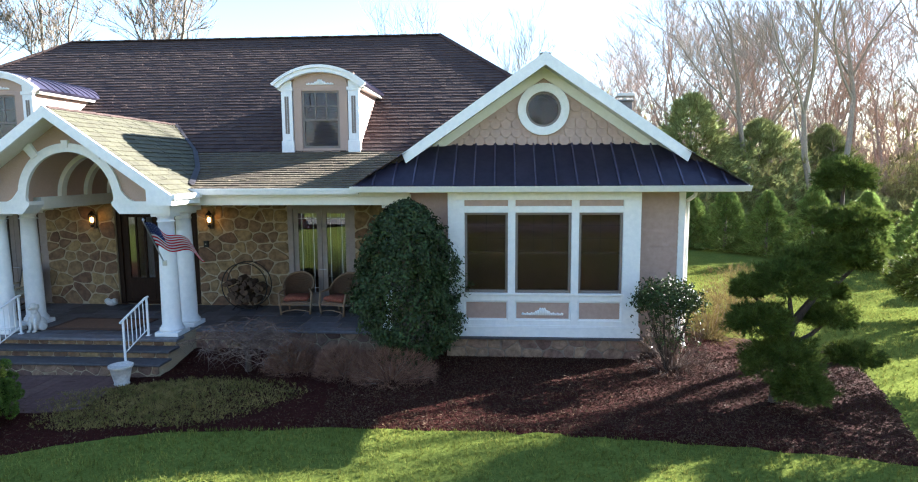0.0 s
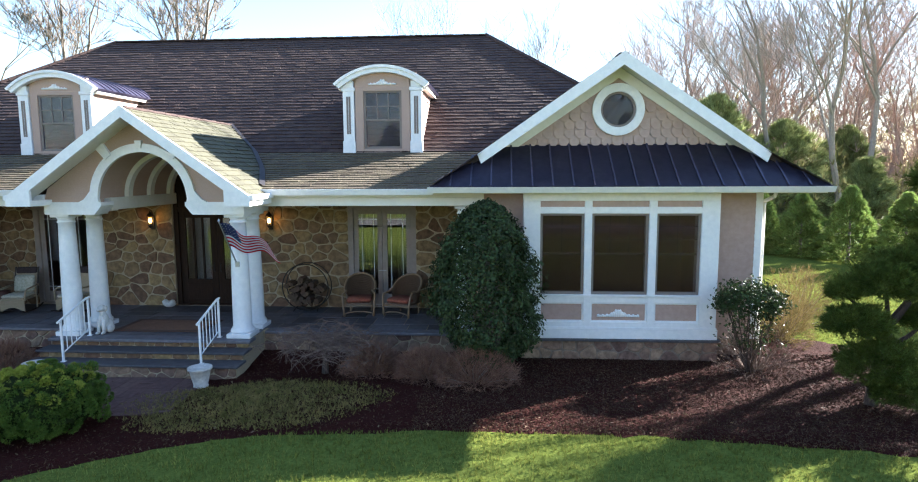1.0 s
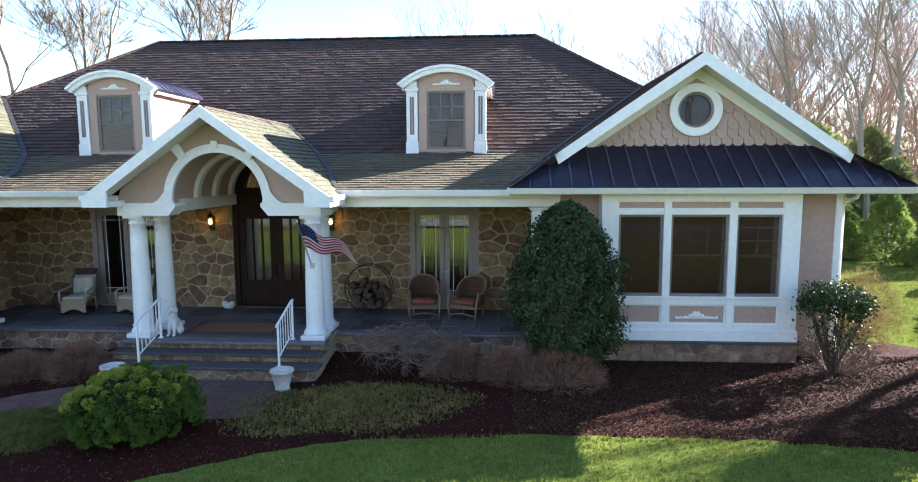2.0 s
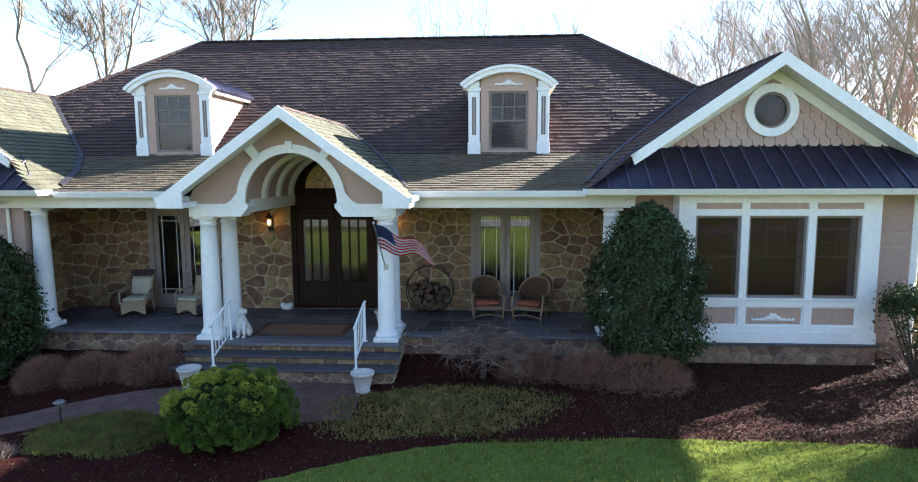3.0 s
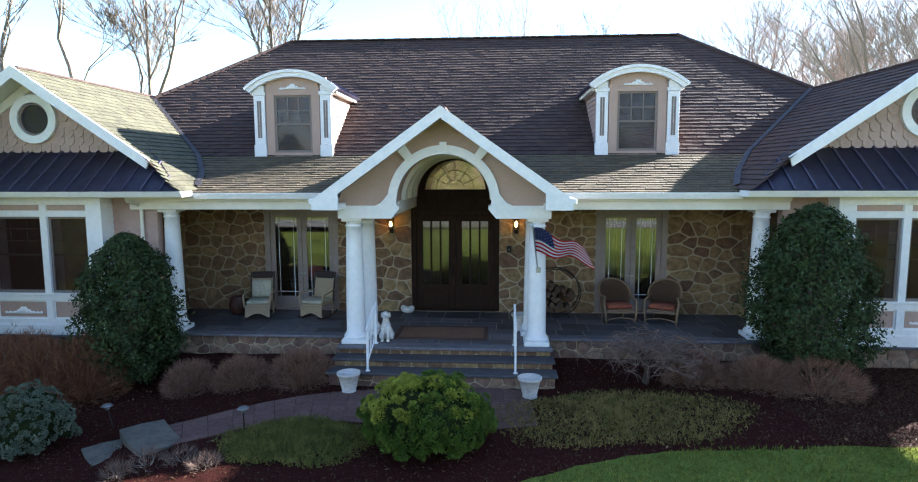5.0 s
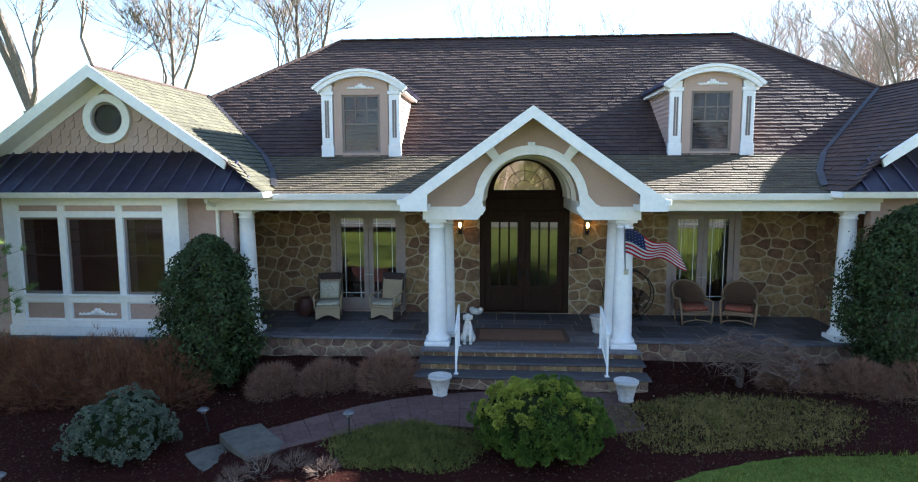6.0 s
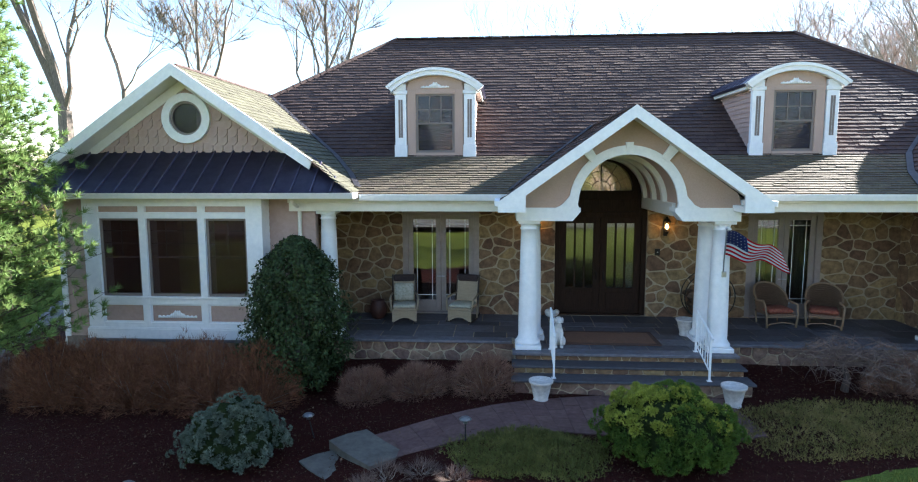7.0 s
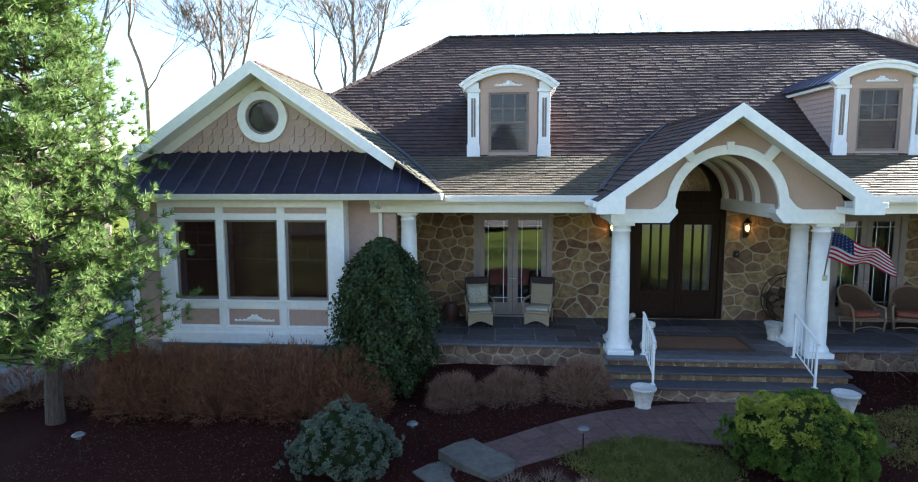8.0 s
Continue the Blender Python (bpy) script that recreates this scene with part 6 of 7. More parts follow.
# dark bush at the edge of the side lawn
# the second entry is an unseen evergreen, added to shade the front lawn
for i, (x, y, h, r, trunk) in enumerate(((21.5, 5.5, 2.0, 1.3, 0.4), (18.9, 0.3, 3.4, 1.15, 0.5))):
    rng = np.random.default_rng(140 + i)
    s = thing("round_evergreen", (x, y, ground_z(x, y)), "dark green evergreen with a rounded crown", "tree", "rounded evergreens")
    zc = (trunk + h) / 2
    part("trunk", tube(bmesh.new(), [(x, y, -0.05), (x + 0.08, y, zc)], [0.09, 0.05], 7), BARK, s)
    d = sphere_dirs(1700, rng, -0.8)
    rr = lumpy(d, 140 + i, 2.4, 0.2) * rng.uniform(0.75, 1, len(d))
    c = np.stack([x + d[:, 0] * r * rr, y + d[:, 1] * r * rr, zc + d[:, 2] * (h - zc) * rr], 1)
    v, f = fan(c, d, 9, 0.2, 0.025, 0.5, rng, 0.2)
    tagged(raw("crown", v, f, JUNIPER, s), "", kind="stuff")

# white pine near the drive
rng = np.random.default_rng(150)
px, py = -12.45, -0.55
pz = ground_z(px, py)
wp = thing("white_pine", (px, py, pz), "tall soft-needled white pine standing in the mulch", "tree")
part("trunk", tube(bmesh.new(), [(px, py, pz - 0.1), (px + 0.03, py, pz + 1.2), (px - 0.05, py, pz + 4), (px, py, pz + 8.6)], [0.17, 0.14, 0.11, 0.02], 10), DARKBARK, wp)
tuft_c, tuft_d = [], []
bm = bmesh.new()
rg = random.Random(151)
z = 1.3
while z < 8.4:
    reach = 2.35 * (1 - (z - 1.2) / 8.4) ** 0.62
    for b in range(12):
        a = rg.uniform(0, 2 * math.pi)
        R = reach * rg.uniform(0.65, 1.08)
        p0 = Vector((px, py, pz + z + rg.uniform(-0.15, 0.15)))
        rise = rg.uniform(-0.12, 0.30)
        pts = [p0]
        for q in range(1, 6):
            f = q / 5
            pts.append(p0 + Vector((R * f * math.cos(a), R * f * math.sin(a), R * (rise * f + 0.22 * f * f))))
        tube(bm, pts, [0.028, 0.022, 0.017, 0.012, 0.008, 0.004], 4)
        for q in range(2, 6):
            for _ in range(4):
                o = pts[q] + Vector((rg.uniform(-0.24, 0.24), rg.uniform(-0.24, 0.24), rg.uniform(-0.10, 0.18)))
                tube(bm, [pts[q], o], [0.006, 0.003], 3)
                tuft_c.append(tuple(o))
                dd = Vector((math.cos(a), math.sin(a), 0.55)) + Vector((rg.uniform(-0.5, 0.5), rg.uniform(-0.5, 0.5), rg.uniform(-0.3, 0.5)))
                tuft_d.append(tuple(dd.normalized()))
    z += 0.22
part("limb_frame", bm, DARKBARK, wp)
v, f = fan(np.array(tuft_c), np.array(tuft_d), 30, 0.165, 0.018, 0.55, rng, 0.1)
tagged(raw("needle_crown", v, f, PINE, wp, "long soft green needles"), "", kind="stuff")


# ---- bare trees ----
def bare_tree(name, height, rad, seed, mat_, label, group, spread_k=0.55, levels=5, arms=(), fork=0.3, sparse=0):
    rg = random.Random(seed)
    t = thing(name, (0, 0, 0), label, "tree", group)
    trunk, twigs = bmesh.new(), bmesh.new()

    def grow(p, d, ln, r, lev):
        n = 4 if lev < 2 else 3
        pts, q = [p], p
        dd = d.copy()
        for i in range(n):
            dd = (dd + Vector((rg.gauss(0, 0.13), rg.gauss(0, 0.13), rg.gauss(0.05, 0.08))) * (1.6 if arms else 1.0)).normalized()
            q = q + dd * (ln / n)
            pts.append(q)
        r = max(r, 0.021 if arms else 0.014)
        rad_list = [r * (1 - 0.5 * i / n) for i in range(n + 1)]
        tube(trunk if lev < 2 else twigs, pts, rad_list, 7 if lev == 0 else (5 if lev < 3 else 3))
        if lev >= levels:
            return
        for i in range((rg.choice((4, 5)) if lev == 0 else rg.choice((3, 4))) - sparse):
            at = rg.uniform(0.35 if lev else 0.38, 1.0)
            k = min(n - 1, int(at * n))
            o = pts[k].lerp(pts[k + 1], at * n - k)
            side = Vector((rg.gauss(0, 1), rg.gauss(0, 1), rg.gauss(0.1, 0.4))).normalized()
            nd = (dd * (1 - spread_k) + side * spread_k + Vector((0, 0, 0.18))).normalized()
            grow(o, nd, ln * rg.uniform(0.45, 0.72), r * (1 - 0.5 * at) * rg.uniform(0.45, 0.65), lev + 1)
        grow(pts[-1], dd, ln * 0.6, rad_list[-1] * 0.9, lev + 1)

    if arms:
        # a short bole that parts into several leaning stems
        top = Vector((0.15, 0, height * fork))
        tube(trunk, [(0, 0, -0.2), (0.1, 0, height * fork * 0.5), top], [rad * 1.15, rad, rad * 0.95], 8)
        for ax, ay, k in arms:
            grow(top, Vector((ax, ay, 1)).normalized(), height * (1 - fork) * 0.62 * k, rad * 0.72 * k, 1)
    else:
        grow(Vector((0, 0, -0.2)), Vector((rg.gauss(0, 0.05), rg.gauss(0, 0.05), 1)).normalized(), height * 0.50, rad, 0)
    part("trunk", trunk, mat_, t)
    tagged(part("twig_mass", twigs, mat_, t), "", kind="stuff")
    return t


kinds = [bare_tree("bare_tree", 23, 0.26, 201, TREEBARK, "tall bare deciduous tree with spreading limbs", "bare trees of the wood", 0.58, 4),
         bare_tree("bare_tree", 21, 0.22, 202, TREEBARK, "tall bare deciduous tree with spreading limbs", "bare trees of the wood", 0.45),
         bare_tree("bare_tree", 19, 0.20, 203, REDBARK, "bare tree with reddish budding twigs", "bare trees of the wood", 0.55, 4),
         bare_tree("bare_tree", 24, 0.24, 204, TREEBARK, "tall bare deciduous tree with spreading limbs", "bare trees of the wood", 0.55, 4),
         bare_tree("bare_tree", 22, 0.37, 211, DARKTREE, "large bare tree forking into two heavy stems", "bare trees of the wood", 0.5, 4, ((0.10, 0.05, 1.0), (-0.38, 0.0, 0.95), (0.55, 0.1, 0.6)), 0.34),
         bare_tree("bare_tree", 24, 0.20, 212, DARKTREE, "slender bare tree with few side branches", "bare trees of the wood", 0.48, 5, ((0.03, 0.0, 1.1), (0.6, 0.1, 0.5)), 0.42),
         bare_tree("bare_tree", 21, 0.22, 213, DARKTREE, "bare tree with a fan of rising stems", "bare trees of the wood", 0.45, 5, ((-0.05, 0.0, 1.0), (0.22, 0.1, 0.95), (-0.30, 0.1, 0.75), (0.85, 0.0, 0.65), (-0.75, 0.1, 0.5)), 0.40)]
spots = [(28.7, 27.4, 1), (29.4, 39.0, 1), (27.2, 46.6, 2), (35.1, 58.4, 2), (37.6, 52.0, 2), (3.5, 44.0, 2), (-22.0, 52.0, 5), (-24.6, 33.0, 6), (-30.2, 33.0, 5), (-25.7, 20.5, 4), (-14.2, 30.0, 6),
         (33.0, 33.0, 3), (38.5, 31.0, 1), (44.0, 36.0, 0), (24.5, 42.0, 2), (31.5, 48.0, 2), (50.0, 40.0, 1), (56.0, 33.0, 3), (47.0, 48.0, 2), (14.0, 66.0, 1), (22.0, 62.0, 2), (60.0, 52.0, 3), (41.0, 42.0, 2), (27.0, 31.0, 1), (-1.0, 70.0, 3), (25.5, 36.5, 2), (30.5, 43.0, 2), (34.0, 46.0, 2), (39.5, 46.0, 2), (44.5, 42.0, 2), (52.0, 46.0, 2), (21.5, 50.0, 2), (33.0, 11.5, 3), (28.4, 10.6, 1), (38.0, 16.0, 1), (26.5, 52.0, 3), (29.0, 60.0, 1), (33.0, 53.0, 1), (36.5, 40.0, 2), (41.0, 55.0, 1), (46.0, 60.0, 2), (24.0, 65.0, 2), (43.5, 50.0, 3), (54.0, 58.0, 1), (48.5, 36.0, 2)]
used = set()
for i, (x, y, k) in enumerate(spots):
    m = pose(x, y, ground_z(x, y), 0, 0, (i * 77) % 360 if k < 4 else 0)
    if k in used:
        copy_thing(kinds[k], m)
    else:
        used.add(k)
        kinds[k].matrix_basis = m
# trees across the road behind the viewpoint, which the windows mirror
for i, (x, y, k) in enumerate(((-26, -46, 0), (-17, -40, 1), (-8, -50, 3), (0, -42, 2), (9, -47, 0), (17, -41, 1), (26, -49, 3), (35, -43, 2), (-35, -40, 3), (4, -58, 1), (-14, -60, 0), (21, -60, 3))):
    copy_thing(kinds[k], pose(x, y, ground_z(x, y), 0, 0, i * 61))
for i, (x, y, h) in enumerate(((-21, -44, 8), (-4, -47, 9), (13, -44, 8.5), (30, -46, 9), (5, -52, 10), (-30, -50, 10), (22, -53, 10), (-12, -54, 10), (40, -48, 9))):
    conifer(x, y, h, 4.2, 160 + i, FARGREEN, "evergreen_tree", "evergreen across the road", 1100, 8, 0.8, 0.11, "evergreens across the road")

# far woodland
rng = np.random.default_rng(300)
n = 8200
a = rng.uniform(-math.pi, math.pi, n)
R = rng.uniform(62, 150, n)
x, y = 2 + R * np.sin(a), -4 + R * np.cos(a)
keep = (y > 24) | (y < -52)
x, y, R = x[keep], y[keep], R[keep]
h = rng.uniform(5, 17, len(x)) * (0.6 + 0.4 * np.sin(x * 0.11) ** 2) * np.where((x < 14) & (y > 0), 0.35, 1.0)
sets = []
b = np.stack([x, y, np.zeros(len(x))], 1)
tip = b + np.stack([rng.normal(0, 1.4, len(x)), rng.normal(0, 1.4, len(x)), h], 1)
w = np.stack([np.full(len(x), 0.13), np.zeros(len(x)), np.zeros(len(x))], 1)
tri = np.stack([b - w, b + w, tip], 1).reshape(-1, 3)
sets.append((tri, np.arange(len(tri)).reshape(-1, 3).tolist()))
mid = b + (tip - b) * rng.uniform(0.35, 0.95, (len(x), 1))
dirs = np.stack([rng.normal(0, 0.6, len(x)), rng.normal(0, 0.6, len(x)), np.full(len(x), 0.9)], 1)
sets.append(fan(mid, dirs, 7, 2.6, 0.06, 0.35, rng))
v, f = merge(*sets)
tagged(raw("far_woodland", v, f, REDBARK), "bare brown woodland in the distance", "woodland", kind="stuff")
m = 14000
k = rng.integers(0, len(x), m)
c = np.stack([x[k] + rng.normal(0, 2, m), y[k] + rng.normal(0, 2, m), np.where(x[k] > 14, 12.0, 6.0) * rng.uniform(0.02, 1, m) ** 1.3], 1)
v2, f2 = fan(c, np.tile((0, -0.3, 1.0), (m, 1)), 8, 1.3, 0.12, 0.6, rng)
tagged(raw("woodland_undergrowth", v2, f2, SPRINGLEAF), "pale budding undergrowth at the wood edge", "undergrowth", kind="stuff")
# budding shrubs before the wood
n = 6500
c = np.stack([rng.uniform(16, 72, n), rng.uniform(25, 50, n), rng.uniform(0.1, 6.0, n)], 1)
c[:, 2] *= 0.55 + 0.45 * np.sin(c[:, 0] * 0.9) * np.cos(c[:, 1] * 0.6)
v, f = fan(c, np.tile((0, -0.2, 1.0), (n, 1)), 12, 0.75, 0.045, 0.6, rng)
n = 8200
c2 = np.stack([rng.uniform(18, 80, n), rng.uniform(34, 70, n), rng.uniform(0.5, 11.0, n)], 1)
v3, f3 = fan(c2, np.tile((0, 0, 1.0), (n, 1)), 9, 1.5, 0.035, 0.45, rng)
tagged(raw("sapling_thicket", v3, f3, REDBARK), "tan leafless saplings inside the wood", "thicket", kind="stuff")
tagged(raw("budding_thicket", v, f, SPRINGLEAF), "yellow-green budding thicket along the wood", "thicket", kind="stuff")

# pavilion beyond the lawn
pv = thing("garden_pavilion", (44, 31, 0.3), "small white garden house with grey-blue roof", "pavilion")
gz = ground_z(44, 31)
part("wall", wall_grid(42.0, 46.6, gz, gz + 2.5, 29.4, 29.6, [(42.5, 43.6, gz + 0.7, gz + 2.1), (44.3, 45.9, gz + 0.0, gz + 2.1)]), WHITE, pv)
part("wall", boxes((42.0, 42.2, 29.6, 33, gz, gz + 2.5), (46.4, 46.6, 29.6, 33, gz, gz + 2.5), (42.2, 46.4, 32.8, 33, gz, gz + 2.5)), WHITE, pv)
part("roof", prism(bmesh.new(), [(41.6, gz + 2.4), (44.3, gz + 4.3), (47.0, gz + 2.4)], 29.1, 33.4), GREYROOF, pv)
part("gable_trim", prism(bmesh.new(), [(41.7, gz + 2.42), (44.3, gz + 4.2), (46.9, gz + 2.42)], 29.02, 29.09), WHITE, pv)
part("window_frame", boxes((42.5, 42.58, 29.38, 29.5, gz + 0.7, gz + 2.1), (43.52, 43.6, 29.38, 29.5, gz + 0.7, gz + 2.1), (43.0, 43.06, 29.4, 29.5, gz + 0.7, gz + 2.1), (42.58, 43.52, 29.4, 29.5, gz + 1.37, gz + 1.43)), WHITE, pv)

# drive and road
bm = bmesh.new()
pts = [(-13.4, 2.6), (-14.6, -2.0), (-17.5, -9), (-19, -16), (-22.5, -16), (-21.5, -8), (-20.5, 1), (-20.5, 16), (-13.4, 16)]
bm.faces.new([bm.verts.new((x, y, ground_z(x, y) + 0.025)) for x, y in pts])
bmesh.ops.triangulate(bm, faces=bm.faces[:])
tagged(part("driveway", bm, ASPHALT), "grey asphalt driveway beside the house", "driveway", kind="structure")
bm = bmesh.new()
bm.faces.new([bm.verts.new(p) for p in ((-300, -32, 0.03), (300, -32, 0.03), (300, -25, 0.03), (-300, -25, 0.03))])
tagged(part("road", bm, ASPHALT), "grey asphalt road in front of the garden", "road", kind="structure")

# ---- small scatter ----
rng = np.random.default_rng(400)
n = 26000
x, y = rng.uniform(-2.5, 19, n), -2.0 - rng.uniform(0, 1, n) ** 1.3 * 6.5
ok = np.array([yy < lawn_edge(xx) + 0.02 for xx, yy in zip(x, y)])
x, y = x[ok], y[ok]
c = np.stack([x, y, np.array([ground_z(a, b) - 0.02 for a, b in zip(x, y)])], 1)
v, f = fan(c, np.tile((0, 0, 1.0), (len(c), 1)), 3, 0.075, 0.012, 0.35, rng)
tagged(raw("grass", v, f, GRASS), "short green grass of the front lawn", "grass", kind="stuff")
n = 14000
x, y = rng.uniform(15.5, 27, n), rng.uniform(-3, 15, n)
ok = np.array([xx > bed_right(yy) - 0.02 for xx, yy in zip(x, y)])
x, y = x[ok], y[ok]
c = np.stack([x, y, np.full(len(x), -0.02)], 1)
v, f = fan(c, np.tile((0, 0, 1.0), (len(c), 1)), 3, 0.085, 0.016, 0.35, rng)
tagged(raw("grass", v, f, GRASS), "short green grass of the side lawn", "grass", kind="stuff")
n = 78000
x, y = rng.uniform(-12, 17.5, n), rng.uniform(-4.5, 2.4, n)
x[:48000] = rng.uniform(6.5, 17.5, 48000)
ok = np.array([in_bed(a, b) and a < bed_right(b) - 0.1 for a, b in zip(x, y)])
x, y = x[ok], y[ok]
c = np.stack([x, y, np.array([ground_z(a, b) + 0.045 + 0.03 * noise.noise((a * 1.7, b * 1.7, 3)) for a, b in zip(x, y)])], 1)
v, f = leafy(c, np.tile((0, 0, 0.9), (len(c), 1)), 0.062, rng, 0.28)
tagged(raw("mulch_chips", v, f, CHIP), "loose dark shredded bark chips", "mulch", kind="stuff")
# low ground cover beside the walk
for cx, cy, rx, ry, s in ((3.5, -0.92, 2.0, 1.25, 1), (-1.85, -2.05, 1.10, 0.92, 2)):
    rng = np.random.default_rng(410 + s)
    n = 9500
    a, r = rng.uniform(0, 2 * math.pi, n), np.sqrt(rng.uniform(0, 1, n))
    r = r ** 1.25 * (1 + 0.12 * np.sin(2 * a + s) + 0.07 * np.sin(5 * a)) * rng.uniform(0.9, 1.15, n)
    x, y = cx + rx * r * np.cos(a), cy + ry * r * np.sin(a)
    z = np.array([ground_z(p, q) + 0.05 for p, q in zip(x, y)]) + rng.uniform(0, 0.10, n) * (1 - np.minimum(1, r) ** 2)
    v, f = leafy(np.stack([x, y, z], 1), np.tile((0, 0, 1.2), (n, 1)), 0.034, rng, 0.5)
    v2, f2 = fan(np.stack([x[:4500], y[:4500], z[:4500]], 1), np.tile((0, 0, 1.0), (4500, 1)), 5, 0.07, 0.010, 0.6, rng)
    v, f = merge((v, f), (v2, f2))
    tagged(raw("ground_cover", v, f, BROWNCOVER if s == 1 else COVER), "patch of low half-browned ground cover" if s == 1 else "patch of low yellow-green ground cover beside the walk", "ground cover", kind="stuff")
rng = np.random.default_rng(420)
n = 170
x, y = rng.uniform(-9, 12, n), rng.uniform(-3.5, 1.4, n)
ok = np.array([in_bed(a, b) for a, b in zip(x, y)])
x, y = x[ok], y[ok]
v, f = leafy(np.stack([x, y, np.array([ground_z(a, b) + 0.075 for a, b in zip(x, y)])], 1), np.tile((0, 0, 1.0), (len(x), 1)), 0.06, rng, 0.6)
tagged(raw("fallen_leaves", v, f, DEADLEAF), "scattered dry fallen leaves on the mulch", "leaves", kind="stuff")

# ---- walk ----
walk_ob = thing("front_walk", (0, -0.8, 0), "curved weathered paver walk leading to the steps", "path", kind="structure")
line = [(2.05, -0.45, 0.82), (1.3, -0.50, 0.98), (0.4, -0.50, 0.98), (-0.5, -0.50, 0.88), (-1.4, -0.56, 0.74), (-2.3, -0.76, 0.62), (-3.3, -1.14, 0.56), (-4.42, -1.70, 0.52)]


def along(t):
    t *= len(line) - 1
    i = min(int(t), len(line) - 2)
    f = t - i
    return [line[i][k] * (1 - f) + line[i + 1][k] * f for k in range(3)]


def on_walk(t, s):
    x, y, w = along(t)
    x2, y2, _ = along(min(1, t + 0.02))
    x1, y1, _ = along(max(0, t - 0.02))
    d = Vector((x2 - x1, y2 - y1, 0)).normalized()
    nrm = Vector((-d.y, d.x, 0))
    p = Vector((x, y, 0)) + nrm * (w * s)
    return p.x, p.y


rg = random.Random(9)
rowsn = 21
bm = bmesh.new()
prev = None
for i in range(41):
    cur = [bm.verts.new((*on_walk(i / 40, s), ground_z(*on_walk(i / 40, s)) + 0.05)) for s in (-1, 1)]
    if prev:
        bm.faces.new((prev[0], prev[1], cur[1], cur[0]))
    prev = cur
bmesh.ops.solidify(bm, geom=bm.faces[:], thickness=0.10)
part("walk_bed", bm, MULCH, walk_ob)
for i in range(rowsn):
    cols = max(3, int(2 * along(i / rowsn)[2] / 0.36))
    off = 0.5 if i % 2 else 0.0
    cuts = [-1] + sorted(min(0.97, max(-0.97, -1 + 2 * (q + off + rg.uniform(-0.2, 0.2)) / cols)) for q in range(1, cols)) + [1]
    for s0, s1 in zip(cuts, cuts[1:]):
        if s1 - s0 < 0.06:
            continue
        g = 0.004
        t0, t1 = (i + 0.01) / rowsn, (i + 0.99) / rowsn
        q = [on_walk(t0, s0 + g), on_walk(t0, s1 - g), on_walk(t1, s1 - g), on_walk(t1, s0 + g)]
        lift = 0.066 + rg.uniform(-0.003, 0.004)
        pb = prism(bmesh.new(), q, -0.05, 0.0, "z")
        for vv in pb.verts:
            vv.co.z += ground_z(vv.co.x, vv.co.y) + lift
        part("paver", pb, PAVER, walk_ob)
for i, (x, y, a, w, d, z) in enumerate(((-4.48, -1.72, -46, 1.22, 0.72, 0.02), (-4.93, -2.17, -45, 1.05, 0.62, -0.11), (-5.36, -2.58, -44, 0.98, 0.58, -0.22), (-9.0, -3.55, 6, 1.0, 0.5, -0.02))):
    m = pose(x, y, 0, 0, 0, a)
    jag = [(-w / 2, -d / 2), (-w * 0.1, -d * 0.53), (w / 2, -d * 0.46), (w * 0.52, d * 0.1), (w * 0.47, d / 2), (0, d * 0.47), (-w * 0.48, d * 0.5), (-w * 0.53, 0)]
    q = [(m @ Vector((u, v, 0))).to_2d() for u, v in jag]
    zz = ground_z(-4.3, -1.7) + 0.09 + z if i < 3 else ground_z(x, y) + 0.10
    part("step_slab", prism(bmesh.new(), [tuple(p) for p in q], zz - 0.19, zz, "z"), FLAG_STONE, walk_ob, "large pale flagstone step")


# ---- stones and paving, piece by piece ----
def clip(poly, nx, ny, c):
    out = []
    for i in range(len(poly)):
        a, b = poly[i], poly[(i + 1) % len(poly)]
        da, db = nx * a[0] + ny * a[1] - c, nx * b[0] + ny * b[1] - c
        if da <= 0:
            out.append(a)
        if da * db < 0:
            t = da / (da - db)
            out.append((a[0] + (b[0] - a[0]) * t, a[1] + (b[1] - a[1]) * t))
    return out


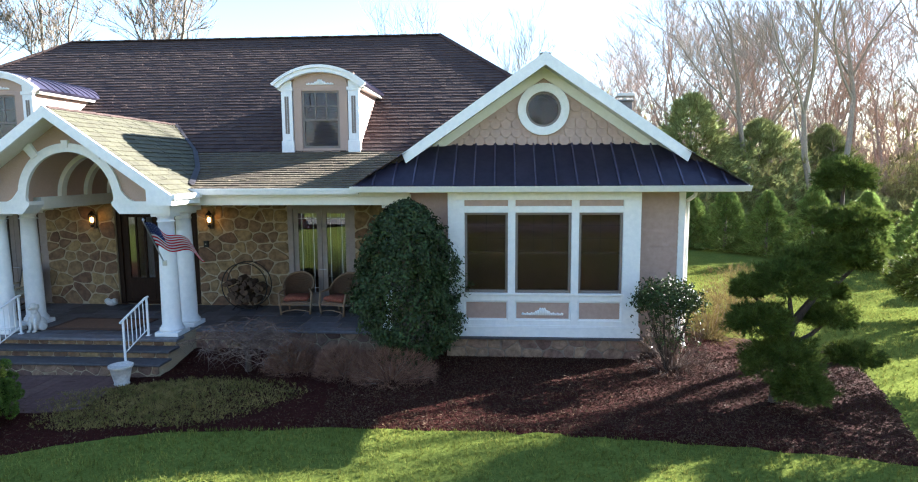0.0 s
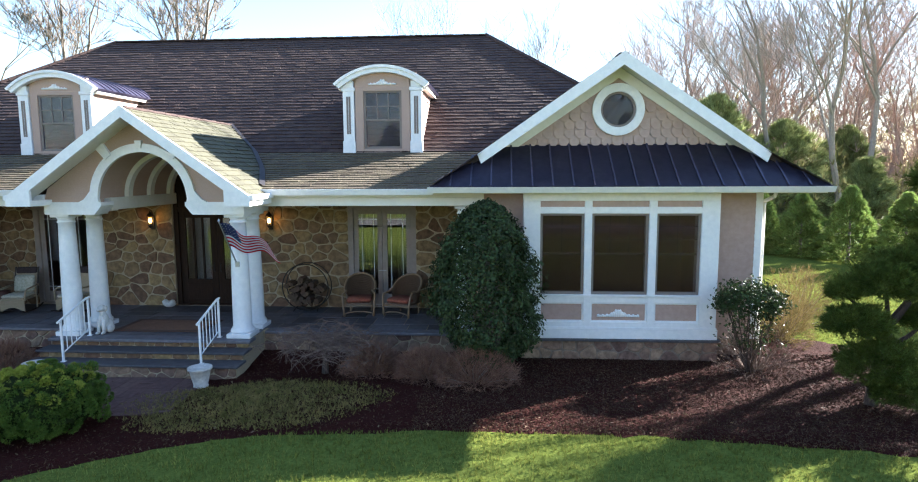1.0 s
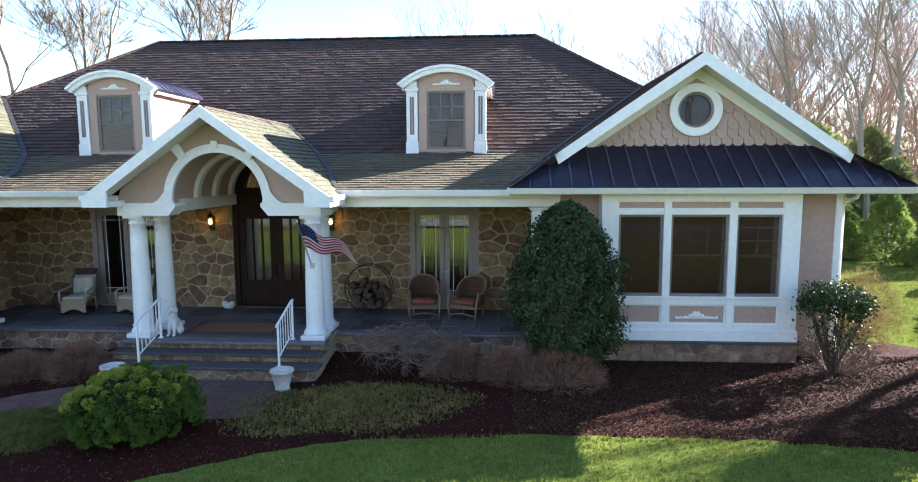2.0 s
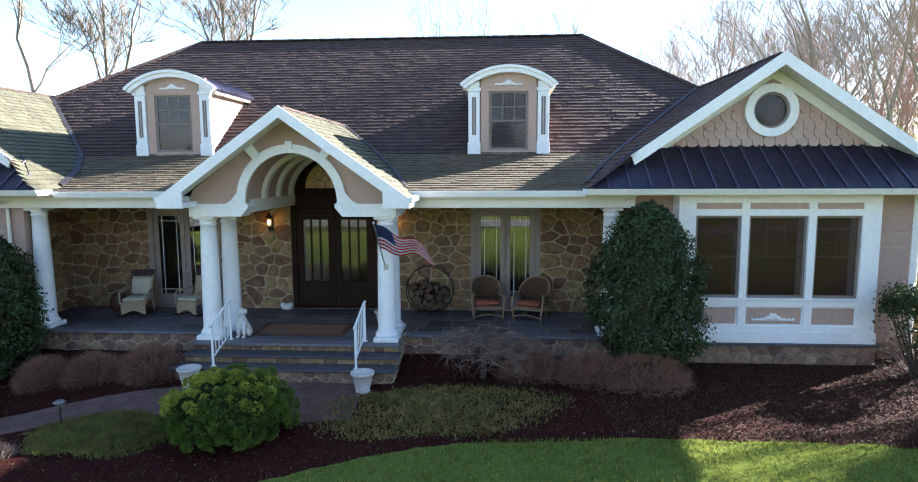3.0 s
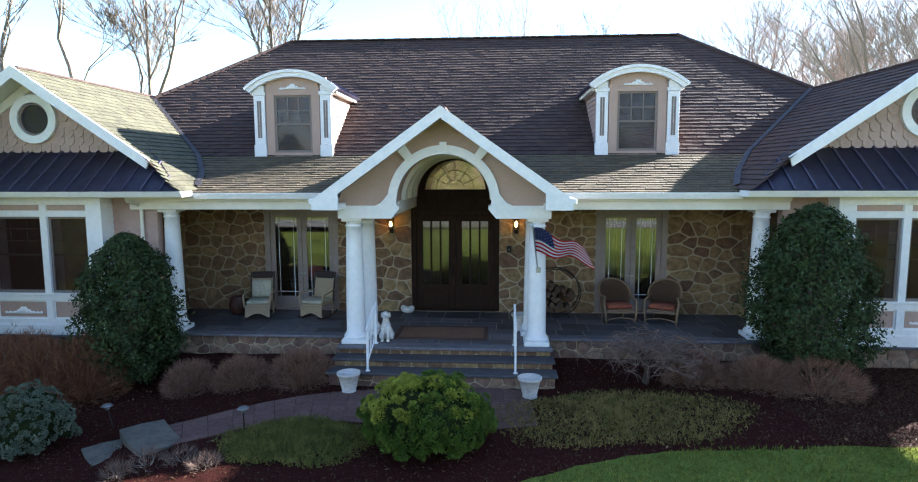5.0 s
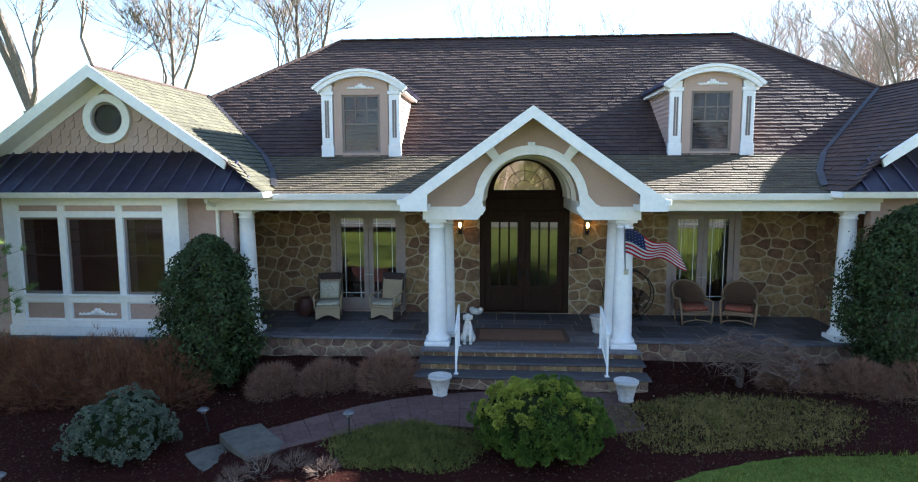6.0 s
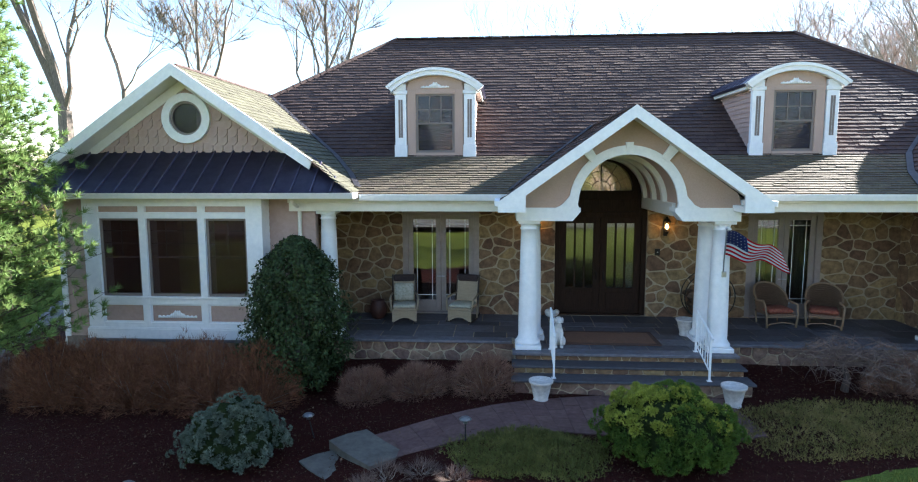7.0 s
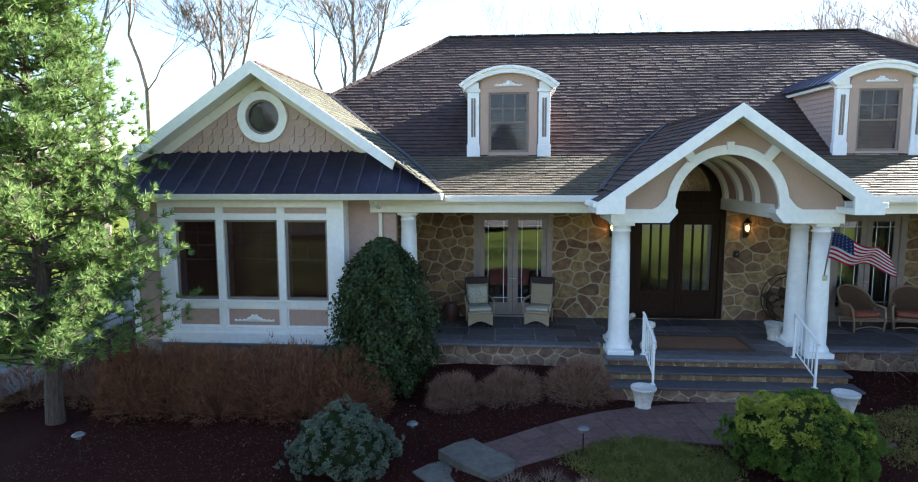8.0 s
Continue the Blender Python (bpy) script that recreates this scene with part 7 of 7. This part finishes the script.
def stones(parent, place, u0, u1, z0, z1, holes, size, seed, material=STONE, gap=0.014, deep=0.03, squash=1.25):
    """Rubble stones over a wall: place(u, z, d) gives the point d metres proud of the wall."""
    rg = random.Random(seed)
    pts = []
    cu, cz = max(1, round((u1 - u0) / (size * squash))), max(1, round((z1 - z0) / size))
    for i in range(cu):
        for j in range(cz):
            u = u0 + (i + 0.5 + (0.5 if j % 2 else 0) + rg.uniform(-0.42, 0.42)) * (u1 - u0) / cu
            z = z0 + (j + 0.5 + rg.uniform(-0.36, 0.36)) * (z1 - z0) / cz
            if u0 < u < u1 and rg.random() > 0.08 and not any(h[0] < u < h[1] and h[2] < z < h[3] for h in holes):
                pts.append((u, z))
    for u, z in pts:
        poly = [(u0, z0), (u1, z0), (u1, z1), (u0, z1)]
        near = sorted(pts, key=lambda p: (p[0] - u) ** 2 + (p[1] - z) ** 2)[1:16]
        for p in near:
            dx, dz = p[0] - u, (p[1] - z) * 1.9
            ln = math.hypot(dx, dz)
            if ln < 0.03:
                continue
            poly = clip(poly, dx / ln, dz / ln, (dx * (u + p[0]) / 2 + dz * (z + p[1]) / 2) / ln - gap)
            if len(poly) < 3:
                break
        for h in holes:
            if len(poly) < 3:
                break
            gaps = ((h[0] - u, (1, 0, h[0] - 0.004)), (u - h[1], (-1, 0, -h[1] - 0.004)), (h[2] - z, (0, 1, h[2] - 0.004)), (z - h[3], (0, -1, -h[3] - 0.004)))
            poly = clip(poly, *max(gaps)[1])
        if len(poly) < 3:
            continue
        cxm, czm = sum(p[0] for p in poly) / len(poly), sum(p[1] for p in poly) / len(poly)
        if max(math.hypot(p[0] - cxm, p[1] - czm) for p in poly) < 0.05:
            continue
        rnd = []
        for i in range(len(poly)):
            a, b = poly[i], poly[(i + 1) % len(poly)]
            rnd += [(a[0] * 0.82 + b[0] * 0.18, a[1] * 0.82 + b[1] * 0.18), (a[0] * 0.18 + b[0] * 0.82, a[1] * 0.18 + b[1] * 0.82)]
        dp = deep * rg.uniform(0.5, 1.35)
        n = len(rnd)
        v = [place(p[0], p[1], -0.01) for p in rnd] + [place(p[0], p[1], dp * 0.7) for p in rnd] + [place(cxm + (p[0] - cxm) * 0.8, czm + (p[1] - czm) * 0.8, dp * rg.uniform(0.85, 1.1)) for p in rnd]
        f = [tuple(range(2 * n, 3 * n))]
        for i in range(n):
            j = (i + 1) % n
            f += [(i, j, n + j, n + i), (n + i, n + j, 2 * n + j, 2 * n + i)]
        raw("stone", v, f, material, parent)


stones(stone_wall, lambda u, z, d: (u, WALL_Y - d, z), -7.05, 7.6, FLOOR, 3.44, [(DOOR[0], DOOR[1], 0, 9), *[(a, b, 0, 9) for a, b in FRENCH]], 0.285, 61, gap=0.018)
stones(side_l, lambda u, z, d: (-7.05 + d, u, z), 2.6, 4.56, FLOOR, 3.44, [], 0.30, 62)
stones(side_r, lambda u, z, d: (7.6 - d, u, z), 2.6, 4.56, FLOOR, 3.44, [], 0.30, 63)
stones(porch_base, lambda u, z, d: (u, 2.16 - d, z), -7.05, PC - 2.26, 0.02, 0.44, [], 0.24, 64, BASE_STONE)
stones(porch_base, lambda u, z, d: (u, 2.16 - d, z), PC + 2.26, 7.6, 0.02, 0.44, [], 0.24, 65, BASE_STONE)
stones(porch_base, lambda u, z, d: (u, 1.30 - d, z), PC - 2.24, PC + 2.24, 0.335, 0.44, [], 0.105, 66, STONE, 0.009, 0.016, 2.5)
stones(riser_hi, lambda u, z, d: (u, 0.92 - d, z), PC - 2.26, PC + 2.26, 0.175, 0.285, [], 0.11, 67, STONE, 0.009, 0.016, 2.5)
stones(riser_lo, lambda u, z, d: (u, 0.52 - d, z), PC - 2.28, PC + 2.28, -0.17, 0.125, [], 0.14, 68, BASE_STONE, 0.010, 0.016, 2.0)
for c, fc, side in WINGS:
    ob = [o for o in house.children if o.name.startswith("stone_base")][0 if side > 0 else 1]
    stones(ob, lambda u, z, d: (u, 1.82 - d, z), fc - 2.10, fc + 2.10, 0.03, 0.44, [], 0.27, 69 + side, BASE_STONE)
    a, b = (fc + 2.10, c + 3.04)
    stones(ob, lambda u, z, d: (u, 2.26 - d, z), a, b, 0.03, 0.42, [], 0.24, 75 + side, BASE_STONE)

# bluestone paving of the porch
rg = random.Random(33)
y = 2.37
for row, dep in enumerate((0.44, 0.62, 0.40, 0.76)):
    x = -7.05
    while x < 7.6:
        w = min(rg.choice((0.46, 0.62, 0.76, 0.92)), 7.6 - x)
        if 7.6 - x - w < 0.2:
            w = 7.6 - x
        if w > 0.1:
            z = FLOOR + rg.uniform(-0.004, 0.001)
            part("paver", prism(bmesh.new(), [(x + 0.012, y + 0.012), (x + w - 0.012, y + 0.012), (x + w - 0.012, y + dep - 0.012), (x + 0.012, y + dep - 0.012)], FLOOR - 0.011, z, "z"), BLUESTONE, porch)
        x += w
    y += dep
for yy, dep in ((1.56, 0.38), (1.945, 0.42)):
    x = PC - 2.24
    while x < PC + 2.2:
        w = min(rg.choice((0.5, 0.7, 0.9)), PC + 2.24 - x)
        part("paver", prism(bmesh.new(), [(x + 0.008, yy + 0.006), (x + w - 0.008, yy + 0.006), (x + w - 0.008, yy + dep - 0.006), (x + 0.008, yy + dep - 0.006)], FLOOR - 0.011, FLOOR - 0.001, "z"), BLUESTONE, porch)
        x += w
